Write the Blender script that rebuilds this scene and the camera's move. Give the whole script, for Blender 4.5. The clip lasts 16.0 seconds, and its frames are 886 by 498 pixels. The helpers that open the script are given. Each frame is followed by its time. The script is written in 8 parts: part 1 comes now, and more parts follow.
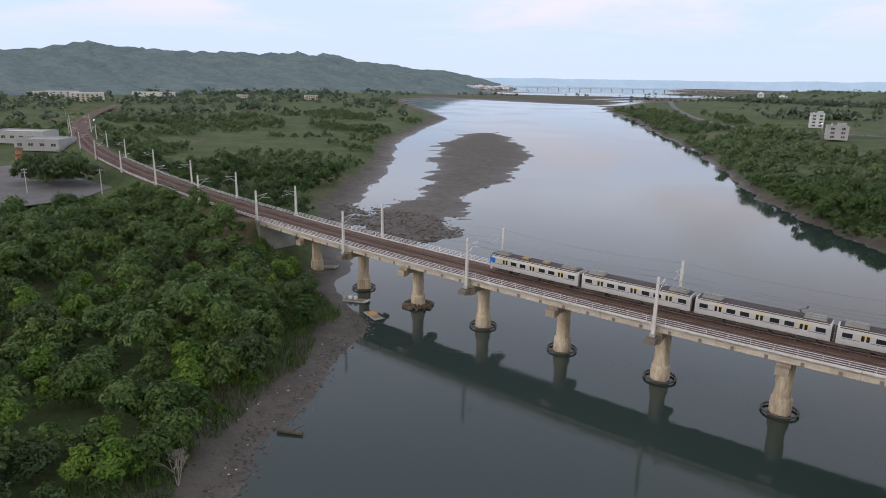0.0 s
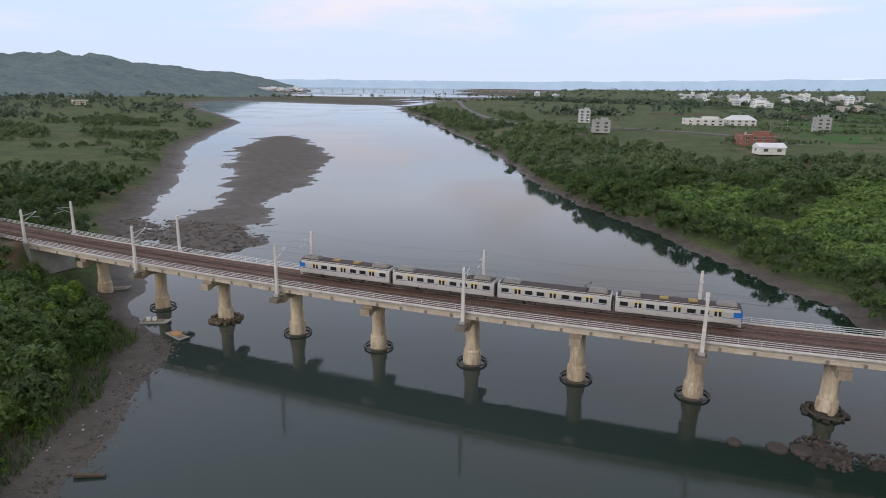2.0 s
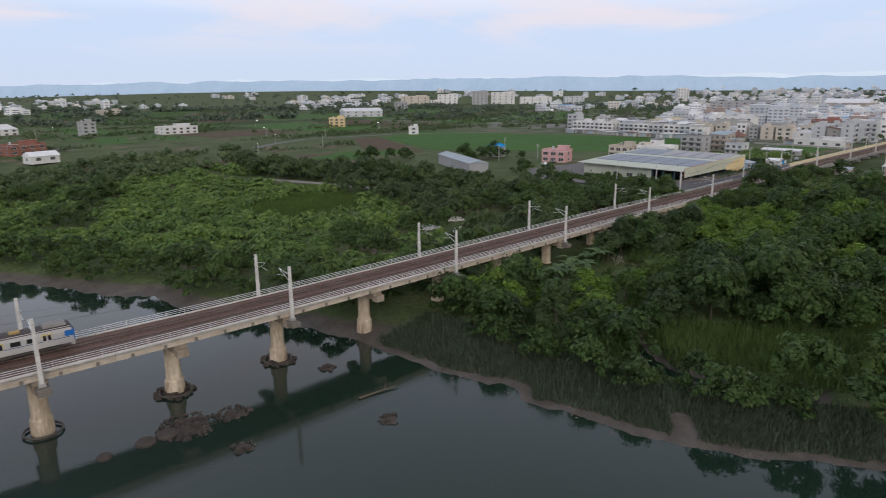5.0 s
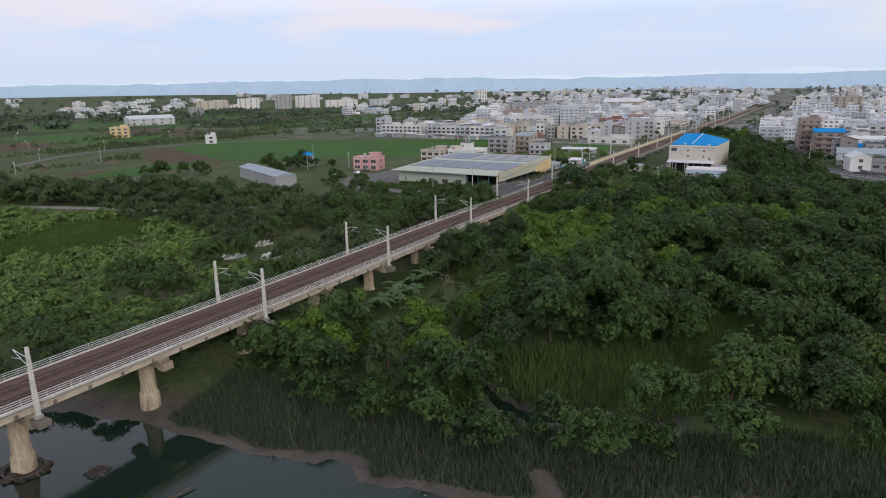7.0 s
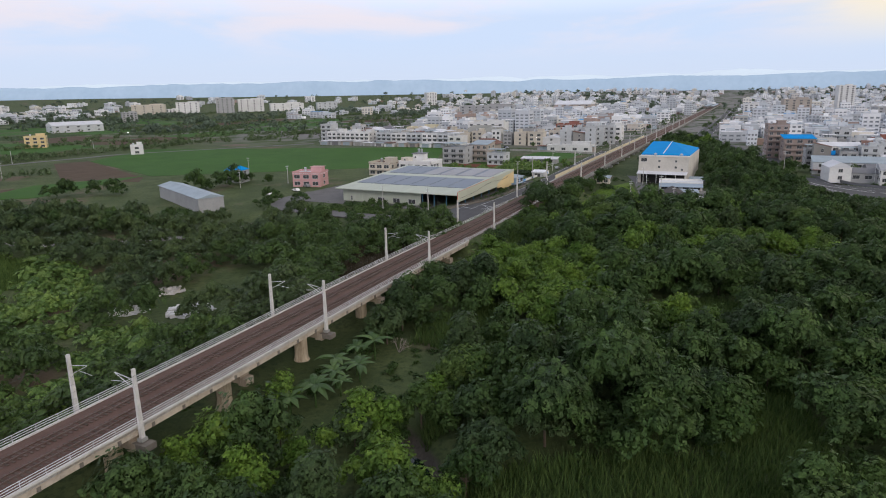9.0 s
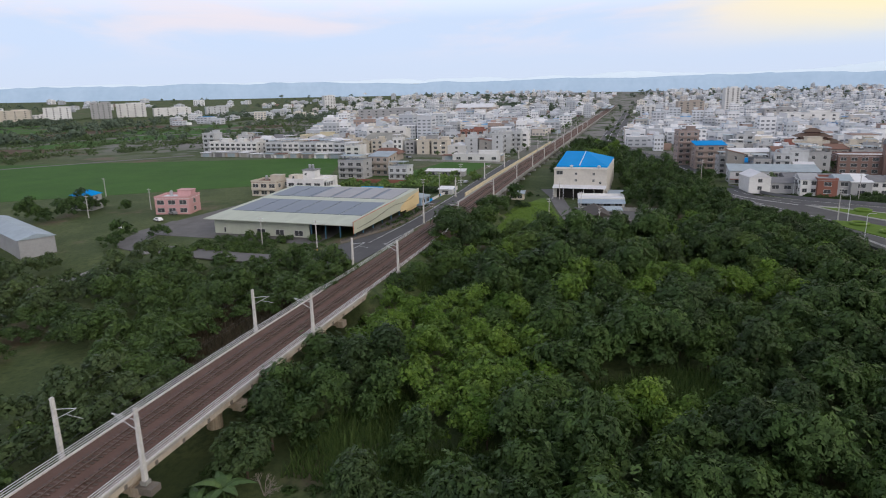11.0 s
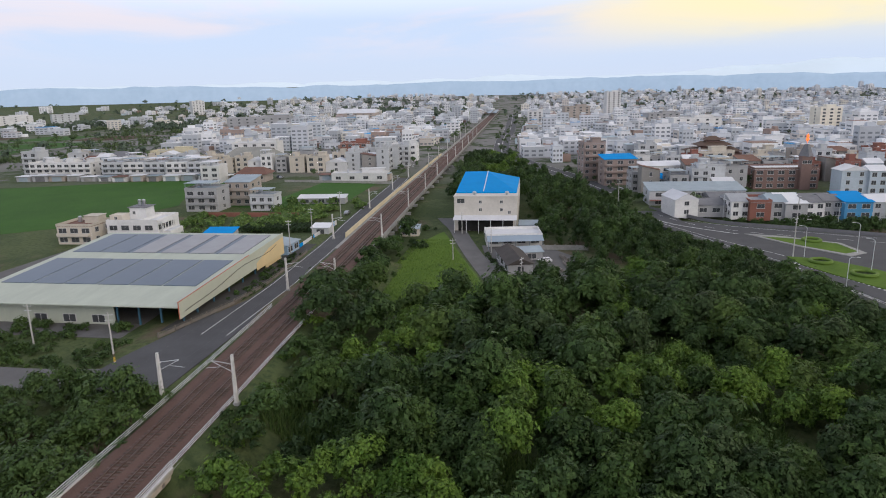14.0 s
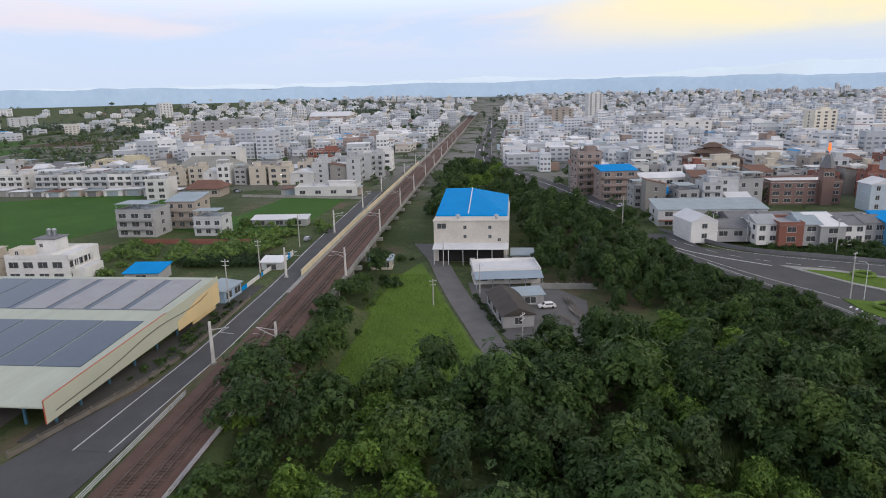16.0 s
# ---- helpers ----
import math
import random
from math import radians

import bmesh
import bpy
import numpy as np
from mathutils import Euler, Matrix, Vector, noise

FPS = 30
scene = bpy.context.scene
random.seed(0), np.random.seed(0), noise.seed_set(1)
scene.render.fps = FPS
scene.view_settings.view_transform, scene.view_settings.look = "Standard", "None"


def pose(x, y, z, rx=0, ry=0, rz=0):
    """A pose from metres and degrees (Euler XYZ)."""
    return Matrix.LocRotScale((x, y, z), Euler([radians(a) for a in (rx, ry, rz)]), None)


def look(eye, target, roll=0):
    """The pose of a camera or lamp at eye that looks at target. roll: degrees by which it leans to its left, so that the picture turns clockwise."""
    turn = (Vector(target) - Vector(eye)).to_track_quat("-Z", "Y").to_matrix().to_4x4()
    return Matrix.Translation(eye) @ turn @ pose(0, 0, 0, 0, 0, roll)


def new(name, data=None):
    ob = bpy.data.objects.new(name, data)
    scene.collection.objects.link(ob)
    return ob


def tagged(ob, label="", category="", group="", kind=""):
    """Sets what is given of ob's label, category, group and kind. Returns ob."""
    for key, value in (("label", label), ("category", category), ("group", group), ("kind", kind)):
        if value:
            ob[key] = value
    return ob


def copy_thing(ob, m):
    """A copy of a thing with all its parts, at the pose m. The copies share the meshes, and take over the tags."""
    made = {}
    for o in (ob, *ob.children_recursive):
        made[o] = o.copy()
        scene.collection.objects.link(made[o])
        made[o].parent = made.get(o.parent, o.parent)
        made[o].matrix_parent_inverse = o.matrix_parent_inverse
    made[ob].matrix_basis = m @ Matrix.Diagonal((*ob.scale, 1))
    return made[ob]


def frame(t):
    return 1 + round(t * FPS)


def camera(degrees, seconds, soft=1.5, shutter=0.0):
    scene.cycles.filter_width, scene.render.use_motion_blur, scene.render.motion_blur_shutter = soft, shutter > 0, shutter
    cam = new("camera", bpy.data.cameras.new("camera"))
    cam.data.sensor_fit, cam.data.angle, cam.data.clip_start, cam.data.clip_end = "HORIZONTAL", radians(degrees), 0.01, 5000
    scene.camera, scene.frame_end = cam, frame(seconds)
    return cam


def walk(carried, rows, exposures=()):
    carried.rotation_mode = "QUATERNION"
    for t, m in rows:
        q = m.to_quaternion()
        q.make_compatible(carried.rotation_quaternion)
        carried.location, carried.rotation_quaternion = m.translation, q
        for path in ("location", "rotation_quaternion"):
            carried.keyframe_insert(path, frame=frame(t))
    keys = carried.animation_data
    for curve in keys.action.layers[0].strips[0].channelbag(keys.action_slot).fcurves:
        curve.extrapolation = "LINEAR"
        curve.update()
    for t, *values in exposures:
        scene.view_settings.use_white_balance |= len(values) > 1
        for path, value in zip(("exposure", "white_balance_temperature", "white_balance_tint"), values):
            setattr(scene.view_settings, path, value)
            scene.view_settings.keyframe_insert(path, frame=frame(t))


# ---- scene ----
cam = camera(68.4, 16.0, soft=1.0, shutter=0.15)
METRES, EYE, TILT, LEAN, TURN = 205.0, 51.0, 0.0, 0.0, 32.9
ROWS = [
    (0.0, 0.0, 0.0, 0.0, 0.28, -14.86, -1.04),
    (0.5, -0.0002, -0.0002, 0.0, -1.05, -14.83, -1.02),
    (1.0, -0.0007, -0.0008, -0.0001, -5.58, -14.7, -0.97),
    (1.5, -0.0012, -0.0017, 0.0001, -11.47, -14.58, -0.87),
    (2.0, -0.0021, -0.002, 0.0004, -17.14, -14.48, -0.78),
    (2.5, -0.0032, -0.0023, 0.0007, -23.03, -14.4, -0.69),
    (3.0, -0.004, -0.0028, 0.0009, -29.27, -14.32, -0.62),
    (3.5, -0.0057, -0.0021, 0.001, -37.42, -14.19, -0.46),
    (4.0, -0.0083, -0.0018, 0.0014, -49.05, -14.04, -0.29),
    (4.5, -0.011, -0.001, 0.0017, -62.68, -13.92, -0.07),
    (5.0, -0.0103, 0.0017, 0.0011, -75.37, -13.81, 0.3),
    (7.5, 0.1311, 0.0174, 0.0095, -92.13, -13.78, 0.82),
    (8.0, 0.1744, 0.0167, 0.0119, -92.15, -13.77, 0.8),
    (8.5, 0.222, 0.0146, 0.0145, -94.27, -13.72, 0.87),
    (11.0, 0.4665, -0.0303, 0.0284, -104.79, -13.69, 1.12),
    (11.5, 0.5138, -0.0446, 0.0309, -108.69, -13.69, 1.21),
    (12.0, 0.5615, -0.0598, 0.0334, -108.68, -13.7, 1.18),
    (12.5, 0.6101, -0.0732, 0.0354, -108.67, -13.66, 1.18),
    (13.0, 0.6556, -0.0889, 0.0377, -109.07, -13.63, 1.16),
    (13.5, 0.7017, -0.107, 0.0404, -112.07, -13.63, 1.26),
    (14.0, 0.7467, -0.1276, 0.0428, -114.84, -13.66, 1.33),
    (14.5, 0.7916, -0.1492, 0.045, -115.52, -13.65, 1.34),
    (15.0, 0.8385, -0.1694, 0.0454, -115.47, -13.63, 1.3),
    (15.5, 0.885, -0.1908, 0.0459, -115.63, -13.59, 1.29),
    (16.0, 0.9289, -0.2134, 0.0474, -116.8, -13.59, 1.37),
]
EXPOSURES = ((0.0, 0.24, 6250, 12), (2.5, 0.16, 6250, 12), (5.0, 0.03, 6250, 12), (8.0, 0.08, 6250, 12), (16.0, 0.1, 6250, 12))
walk(cam, [(t, pose(0, 0, EYE, TILT, LEAN, TURN) @ pose(METRES * x, METRES * y, METRES * z, 90 + pitch, roll, yaw)) for t, x, y, z, yaw, pitch, roll in ROWS],
     exposures=EXPOSURES)

# ---- world and light: a pale evening sky, the sun veiled in the south-west, a yellow cloud bank opposite ----
SUN_YAW = 140.0
GLOW_YAW = -124.0
SUN_DIR = Vector((-math.sin(radians(SUN_YAW)), math.cos(radians(SUN_YAW)), 0))
GLOW_DIR = Vector((-math.sin(radians(GLOW_YAW)), math.cos(radians(GLOW_YAW)), 0))


def make_world():
    w = bpy.data.worlds.new("evening_sky")
    scene.world = w
    w.use_nodes = True
    nt = w.node_tree
    nt.nodes.clear()
    N = nt.nodes.new
    lk = nt.links.new

    def math_node(op, a, b=None, clamp=False):
        n = N("ShaderNodeMath")
        n.operation = op
        n.use_clamp = clamp
        for i, v in enumerate((a, b)):
            if v is None:
                continue
            if isinstance(v, (int, float)):
                n.inputs[i].default_value = v
            else:
                lk(v, n.inputs[i])
        return n.outputs[0]

    def mix(fac, a, b):
        n = N("ShaderNodeMix")
        n.data_type = "RGBA"
        for s, v in ((n.inputs["Factor"], fac), (n.inputs[6], a), (n.inputs[7], b)):
            if isinstance(v, (int, float)):
                s.default_value = v
            elif isinstance(v, tuple):
                s.default_value = (*v, 1)
            else:
                lk(v, s)
        return n.outputs[2]

    out = N("ShaderNodeOutputWorld")
    bg = N("ShaderNodeBackground")
    tc = N("ShaderNodeTexCoord")
    sky = N("ShaderNodeTexSky")
    sky.sky_type = "NISHITA"
    sky.sun_disc = False
    sky.sun_elevation = radians(24)
    sky.sun_rotation = radians(-SUN_YAW)
    sky.air_density = 1.2
    sky.dust_density = 2.0
    sepn = N("ShaderNodeSeparateXYZ")
    lk(tc.outputs["Generated"], sepn.inputs[0])
    z = sepn.outputs[2]
    up = math_node("MAXIMUM", z, 0.0)
    ramp = N("ShaderNodeValToRGB")
    lk(up, ramp.inputs[0])
    els = ramp.color_ramp.elements
    els[0].position, els[0].color = 0.0, SKY_LOW
    els[1].position, els[1].color = 1.0, SKY_TOP
    e = els.new(0.07)
    e.color = SKY_MID
    e = els.new(0.10)
    e.color = SKY_MID
    e = els.new(0.17)
    e.color = SKY_BAND
    e = els.new(0.42)
    e.color = SKY_HIGH
    # thin cloud sheets, flattened towards the horizon
    den = math_node("ADD", up, 0.12)
    cx = math_node("DIVIDE", sepn.outputs[0], den)
    cy = math_node("DIVIDE", sepn.outputs[1], den)
    comb = N("ShaderNodeCombineXYZ")
    lk(cx, comb.inputs[0])
    lk(cy, comb.inputs[1])
    noi = N("ShaderNodeTexNoise")
    noi.inputs["Scale"].default_value = 0.6
    noi.inputs["Detail"].default_value = 6
    noi.inputs["Roughness"].default_value = 0.55
    noi.inputs["Distortion"].default_value = 0.4
    lk(comb.outputs[0], noi.inputs["Vector"])
    cl = N("ShaderNodeMapRange")
    cl.interpolation_type = "SMOOTHSTEP"
    cl.inputs[1].default_value, cl.inputs[2].default_value = 0.44, 0.64
    lk(noi.outputs[0], cl.inputs[0])
    lift = N("ShaderNodeMapRange")
    lift.interpolation_type = "SMOOTHSTEP"
    lift.inputs[1].default_value, lift.inputs[2].default_value = 0.03, 0.11
    lk(up, lift.inputs[0])
    cfac = math_node("MULTIPLY", math_node("MULTIPLY", cl.outputs[0], 0.8), lift.outputs[0])
    dot = N("ShaderNodeVectorMath")
    dot.operation = "DOT_PRODUCT"
    dot.inputs[1].default_value = (GLOW_DIR.x * 0.97, GLOW_DIR.y * 0.97, 0.22)
    lk(tc.outputs["Generated"], dot.inputs[0])
    near = N("ShaderNodeMapRange")
    near.interpolation_type = "SMOOTHSTEP"
    near.inputs[1].default_value, near.inputs[2].default_value = 0.78, 1.0
    lk(dot.outputs["Value"], near.inputs[0])
    ccol = mix(near.outputs[0], (0.78, 0.69, 0.70), (1.0, 0.84, 0.40))
    col = mix(cfac, ramp.outputs[0], ccol)
    glow = math_node("MULTIPLY", math_node("MULTIPLY", near.outputs[0], lift.outputs[0]), 0.8)
    col = mix(glow, col, (0.94, 0.80, 0.46))
    add = N("ShaderNodeMix")
    add.data_type = "RGBA"
    add.blend_type = "ADD"
    add.inputs["Factor"].default_value = 0.004
    lk(col, add.inputs[6])
    lk(sky.outputs[0], add.inputs[7])
    lk(add.outputs[2], bg.inputs[0])
    bg.inputs[1].default_value = SKY_STRENGTH
    lk(bg.outputs[0], out.inputs[0])


SKY_LOW, SKY_MID, SKY_HIGH, SKY_TOP = (0.57, 0.64, 0.75, 1), (0.54, 0.64, 0.80, 1), (0.72, 0.76, 0.88, 1), (0.33, 0.37, 0.46, 1)
SKY_BAND = (0.90, 0.93, 1.04, 1)
SKY_STRENGTH = 1.08
make_world()
sun = new("sun", bpy.data.lights.new("sun", "SUN"))
sun.data.energy, sun.data.angle, sun.data.color = 1.0, radians(30), (1.0, 0.86, 0.7)
sun.matrix_world = look(tuple(SUN_DIR * 10 + Vector((0, 0, 4.5))), (0, 0, 0))


# ---- materials ----
def mat(name, c, c2=None, rough=0.8, metal=0.0, scale=0.3, fine=6.0, bump=0.0, bump_scale=None, rand=0.0, island=0.0, spec=0.4, leaf=0.0, emit=None, stretch=None, sharp=False, grain=0.0, gaps=0.0):
    m = bpy.data.materials.new(name)
    m.use_nodes = True
    nt = m.node_tree
    N, lk = nt.nodes.new, nt.links.new
    b = nt.nodes["Principled BSDF"]
    b.inputs["Roughness"].default_value = rough
    b.inputs["Metallic"].default_value = metal
    b.inputs["Specular IOR Level"].default_value = spec
    c2 = c2 or tuple(v * 0.72 for v in c)
    geo = N("ShaderNodeNewGeometry")
    vec = geo.outputs["Position"]
    if stretch:
        mp = N("ShaderNodeMapping")
        mp.inputs["Scale"].default_value = stretch
        lk(vec, mp.inputs["Vector"])
        vec = mp.outputs[0]
    n1 = N("ShaderNodeTexNoise")
    n1.inputs["Scale"].default_value = scale
    n1.inputs["Detail"].default_value = 5
    n1.inputs["Roughness"].default_value = 0.65
    lk(vec, n1.inputs["Vector"])
    n2 = N("ShaderNodeTexNoise")
    n2.inputs["Scale"].default_value = fine
    n2.inputs["Detail"].default_value = 3
    lk(vec, n2.inputs["Vector"])
    ad = N("ShaderNodeMath")
    ad.operation = "MULTIPLY_ADD"
    lk(n2.outputs[0], ad.inputs[0])
    ad.inputs[1].default_value = 0.45
    lk(n1.outputs[0], ad.inputs[2])
    mr = N("ShaderNodeMapRange")
    mr.inputs[1].default_value, mr.inputs[2].default_value = (0.66, 0.8) if sharp else (0.5, 0.95)
    lk(ad.outputs[0], mr.inputs[0])
    mx = N("ShaderNodeMix")
    mx.data_type = "RGBA"
    mx.inputs[6].default_value, mx.inputs[7].default_value = (*c, 1), (*c2, 1)
    lk(mr.outputs[0], mx.inputs["Factor"])
    col = mx.outputs[2]
    for amount, source in ((rand, "object"), (island, "island")):
        if amount:
            src = N("ShaderNodeObjectInfo").outputs["Random"] if source == "object" else geo.outputs["Random Per Island"]
            hs = N("ShaderNodeHueSaturation")
            vr = N("ShaderNodeMapRange")
            vr.inputs[3].default_value, vr.inputs[4].default_value = 1 - amount, 1 + amount
            lk(src, vr.inputs[0])
            lk(vr.outputs[0], hs.inputs["Value"])
            hr = N("ShaderNodeMapRange")
            hr.inputs[3].default_value, hr.inputs[4].default_value = 0.5 + amount * 0.05, 0.5 - amount * 0.05
            lk(src, hr.inputs[0])
            lk(hr.outputs[0], hs.inputs["Hue"])
            lk(col, hs.inputs["Color"])
            col = hs.outputs[0]
    lk(col, b.inputs["Base Color"])
    if bump:
        bn = N("ShaderNodeBump")
        bn.inputs["Strength"].default_value = 0.8
        bn.inputs["Distance"].default_value = bump
        if bump_scale:
            n3 = N("ShaderNodeTexNoise")
            n3.inputs["Scale"].default_value = bump_scale
            n3.inputs["Detail"].default_value = 4
            lk(vec, n3.inputs["Vector"])
            lk(n3.outputs[0], bn.inputs["Height"])
        else:
            lk(ad.outputs[0], bn.inputs["Height"])
        lk(bn.outputs[0], b.inputs["Normal"])
    if grain:
        vo = N("ShaderNodeTexVoronoi")
        vo.inputs["Scale"].default_value = grain
        lk(geo.outputs["Position"], vo.inputs["Vector"])
        hv = N("ShaderNodeHueSaturation")
        sv = N("ShaderNodeSeparateColor")
        lk(vo.outputs["Color"], sv.inputs[0])
        rv = N("ShaderNodeMapRange")
        rv.inputs[3].default_value, rv.inputs[4].default_value = 0.7, 1.3
        lk(sv.outputs[0], rv.inputs[0])
        lk(rv.outputs[0], hv.inputs["Value"])
        lk(col, hv.inputs["Color"])
        col = hv.outputs[0]
        lk(col, b.inputs["Base Color"])
        bv = N("ShaderNodeBump")
        bv.inputs["Strength"].default_value = 1.0
        bv.inputs["Distance"].default_value = 0.5 / grain
        lk(sv.outputs[1], bv.inputs["Height"])
        lk(bv.outputs[0], b.inputs["Normal"])
    if leaf:
        tr = N("ShaderNodeBsdfTranslucent")
        lk(col, tr.inputs["Color"])
        ms = N("ShaderNodeMixShader")
        ms.inputs[0].default_value = leaf
        lk(b.outputs[0], ms.inputs[1])
        lk(tr.outputs[0], ms.inputs[2])
        final = ms.outputs[0]
        if grain and gaps:
            th = N("ShaderNodeMath")
            th.operation = "LESS_THAN"
            lk(sv.outputs[2], th.inputs[0])
            th.inputs[1].default_value = gaps
            ts = N("ShaderNodeBsdfTransparent")
            mg = N("ShaderNodeMixShader")
            lk(th.outputs[0], mg.inputs[0])
            lk(final, mg.inputs[1])
            lk(ts.outputs[0], mg.inputs[2])
            final = mg.outputs[0]
        lk(final, nt.nodes["Material Output"].inputs[0])
    if emit:
        b.inputs["Emission Color"].default_value = (*emit[0], 1)
        b.inputs["Emission Strength"].default_value = emit[1]
    return m


def ground_material():
    """Mud and wet sand near the water's level, rough grass and bare earth above."""
    m = bpy.data.materials.new("earth")
    m.use_nodes = True
    nt = m.node_tree
    N, lk = nt.nodes.new, nt.links.new
    b = nt.nodes["Principled BSDF"]
    geo = N("ShaderNodeNewGeometry")
    sp = N("ShaderNodeSeparateXYZ")
    lk(geo.outputs["Position"], sp.inputs[0])

    def noise_tex(scale, detail=5):
        n = N("ShaderNodeTexNoise")
        n.inputs["Scale"].default_value = scale
        n.inputs["Detail"].default_value = detail
        n.inputs["Roughness"].default_value = 0.62
        lk(geo.outputs["Position"], n.inputs["Vector"])
        return n.outputs[0]

    def mix(f, a, c):
        n = N("ShaderNodeMix")
        n.data_type = "RGBA"
        lk(f, n.inputs["Factor"])
        for s, v in ((n.inputs[6], a), (n.inputs[7], c)):
            if isinstance(v, tuple):
                s.default_value = (*v, 1)
            else:
                lk(v, s)
        return n.outputs[2]

    def rng(v, a, c):
        n = N("ShaderNodeMapRange")
        n.interpolation_type = "SMOOTHSTEP"
        n.inputs[1].default_value, n.inputs[2].default_value = a, c
        lk(v, n.inputs[0])
        return n.outputs[0]

    mud = mix(rng(noise_tex(0.25), 0.35, 0.65), (0.080, 0.070, 0.059), (0.115, 0.102, 0.086))
    mud = mix(rng(noise_tex(2.2), 0.55, 0.72), mud, (0.058, 0.049, 0.041))
    grass = mix(rng(noise_tex(0.06), 0.4, 0.62), (0.062, 0.086, 0.032), (0.098, 0.122, 0.048))
    grass = mix(rng(noise_tex(0.8), 0.4, 0.7), grass, (0.046, 0.068, 0.026))
    earth = mix(rng(noise_tex(0.03), 0.55, 0.68), grass, (0.13, 0.1, 0.07))
    ad = N("ShaderNodeMath")
    ad.operation = "MULTIPLY_ADD"
    lk(noise_tex(0.12), ad.inputs[0])
    ad.inputs[1].default_value = 1.4
    lk(sp.outputs[2], ad.inputs[2])
    # paved lots and dust between the houses of the town
    town = N("ShaderNodeMath")
    town.operation = "MULTIPLY"
    lk(rng(sp.outputs[0], 440, 640), town.inputs[0])
    band = N("ShaderNodeMapRange")
    band.inputs[1].default_value, band.inputs[2].default_value = 900, 500
    lk(sp.outputs[1], band.inputs[0])
    lk(band.outputs[0], town.inputs[1])
    lots = mix(rng(noise_tex(0.035), 0.42, 0.52), (0.05, 0.075, 0.03), (0.2, 0.195, 0.185))
    earth = mix(town.outputs[0], earth, lots)
    col = mix(rng(ad.outputs[0], 1.7, 2.5), mud, earth)
    lk(col, b.inputs["Base Color"])
    b.inputs["Specular IOR Level"].default_value = 0.15
    rg = N("ShaderNodeMapRange")
    rg.inputs[1].default_value, rg.inputs[2].default_value = 0.0, 0.9
    rg.inputs[3].default_value, rg.inputs[4].default_value = 0.45, 0.9
    lk(sp.outputs[2], rg.inputs[0])
    lk(rg.outputs[0], b.inputs["Roughness"])
    bn = N("ShaderNodeBump")
    bn.inputs["Strength"].default_value = 0.7
    bn.inputs["Distance"].default_value = 0.35
    lk(noise_tex(1.4, 6), bn.inputs["Height"])
    lk(bn.outputs[0], b.inputs["Normal"])
    return m


def water_material():
    m = bpy.data.materials.new("river_water")
    m.use_nodes = True
    nt = m.node_tree
    N, lk = nt.nodes.new, nt.links.new
    b = nt.nodes["Principled BSDF"]
    b.inputs["Base Color"].default_value = (0.022, 0.035, 0.031, 1)
    b.inputs["Roughness"].default_value = 0.04
    b.inputs["IOR"].default_value = 1.34
    geo = N("ShaderNodeNewGeometry")
    # paler grey-green in the west, darker green towards the east
    sx = N("ShaderNodeSeparateXYZ")
    lk(geo.outputs["Position"], sx.inputs[0])
    east_mix = N("ShaderNodeMapRange")
    east_mix.interpolation_type = "SMOOTHSTEP"
    east_mix.inputs[1].default_value, east_mix.inputs[2].default_value = -30, 55
    lk(sx.outputs[0], east_mix.inputs[0])
    tone = N("ShaderNodeMix")
    tone.data_type = "RGBA"
    tone.inputs[6].default_value, tone.inputs[7].default_value = (0.028, 0.043, 0.038, 1), (0.011, 0.024, 0.016, 1)
    lk(east_mix.outputs[0], tone.inputs["Factor"])
    lk(tone.outputs[2], b.inputs["Base Color"])
    n = N("ShaderNodeTexNoise")
    n.inputs["Scale"].default_value = 0.55
    n.inputs["Detail"].default_value = 4
    lk(geo.outputs["Position"], n.inputs["Vector"])
    big = N("ShaderNodeTexNoise")
    big.inputs["Scale"].default_value = 0.012
    lk(geo.outputs["Position"], big.inputs["Vector"])
    mp = N("ShaderNodeMapRange")
    mp.inputs[1].default_value, mp.inputs[2].default_value = 0.4, 0.65
    mp.inputs[3].default_value, mp.inputs[4].default_value = 0.03, 0.12
    lk(big.outputs[0], mp.inputs[0])
    lk(mp.outputs[0], b.inputs["Roughness"])
    bn = N("ShaderNodeBump")
    bn.inputs["Strength"].default_value = 0.35
    bn.inputs["Distance"].default_value = 0.03
    lk(n.outputs[0], bn.inputs["Height"])
    lk(bn.outputs[0], b.inputs["Normal"])
    return m


EARTH = ground_material()
WATER = water_material()
CONCRETE = mat("pier_concrete", (0.66, 0.57, 0.43), (0.25, 0.185, 0.125), 0.85, scale=0.7, fine=3.5, bump=0.03, stretch=(1, 1, 0.22))
GIRDER = mat("girder_concrete", (0.6, 0.53, 0.43), (0.36, 0.3, 0.23), 0.85, scale=0.4, fine=2.5, bump=0.02)
GREYC = mat("grey_concrete", (0.36, 0.36, 0.34), (0.22, 0.22, 0.2), 0.85, scale=0.4, fine=4, bump=0.02)
MASTC = mat("mast_concrete", (0.66, 0.65, 0.62), (0.45, 0.44, 0.41), 0.75, scale=0.6, fine=5)
DARKRUB = mat("wet_dark_concrete", (0.05, 0.047, 0.042), (0.09, 0.08, 0.065), 0.7, bump=0.04)
BALLAST = mat("ballast", (0.095, 0.054, 0.041), (0.135, 0.082, 0.064), 0.95, scale=0.25, fine=9, bump=0.08, bump_scale=5)
RAIL = mat("rail_steel", (0.11, 0.065, 0.048), (0.2, 0.16, 0.14), 0.5, metal=0.5)
SLEEPER = mat("sleeper", (0.128, 0.095, 0.079), (0.093, 0.068, 0.055), 0.9, island=0.25)
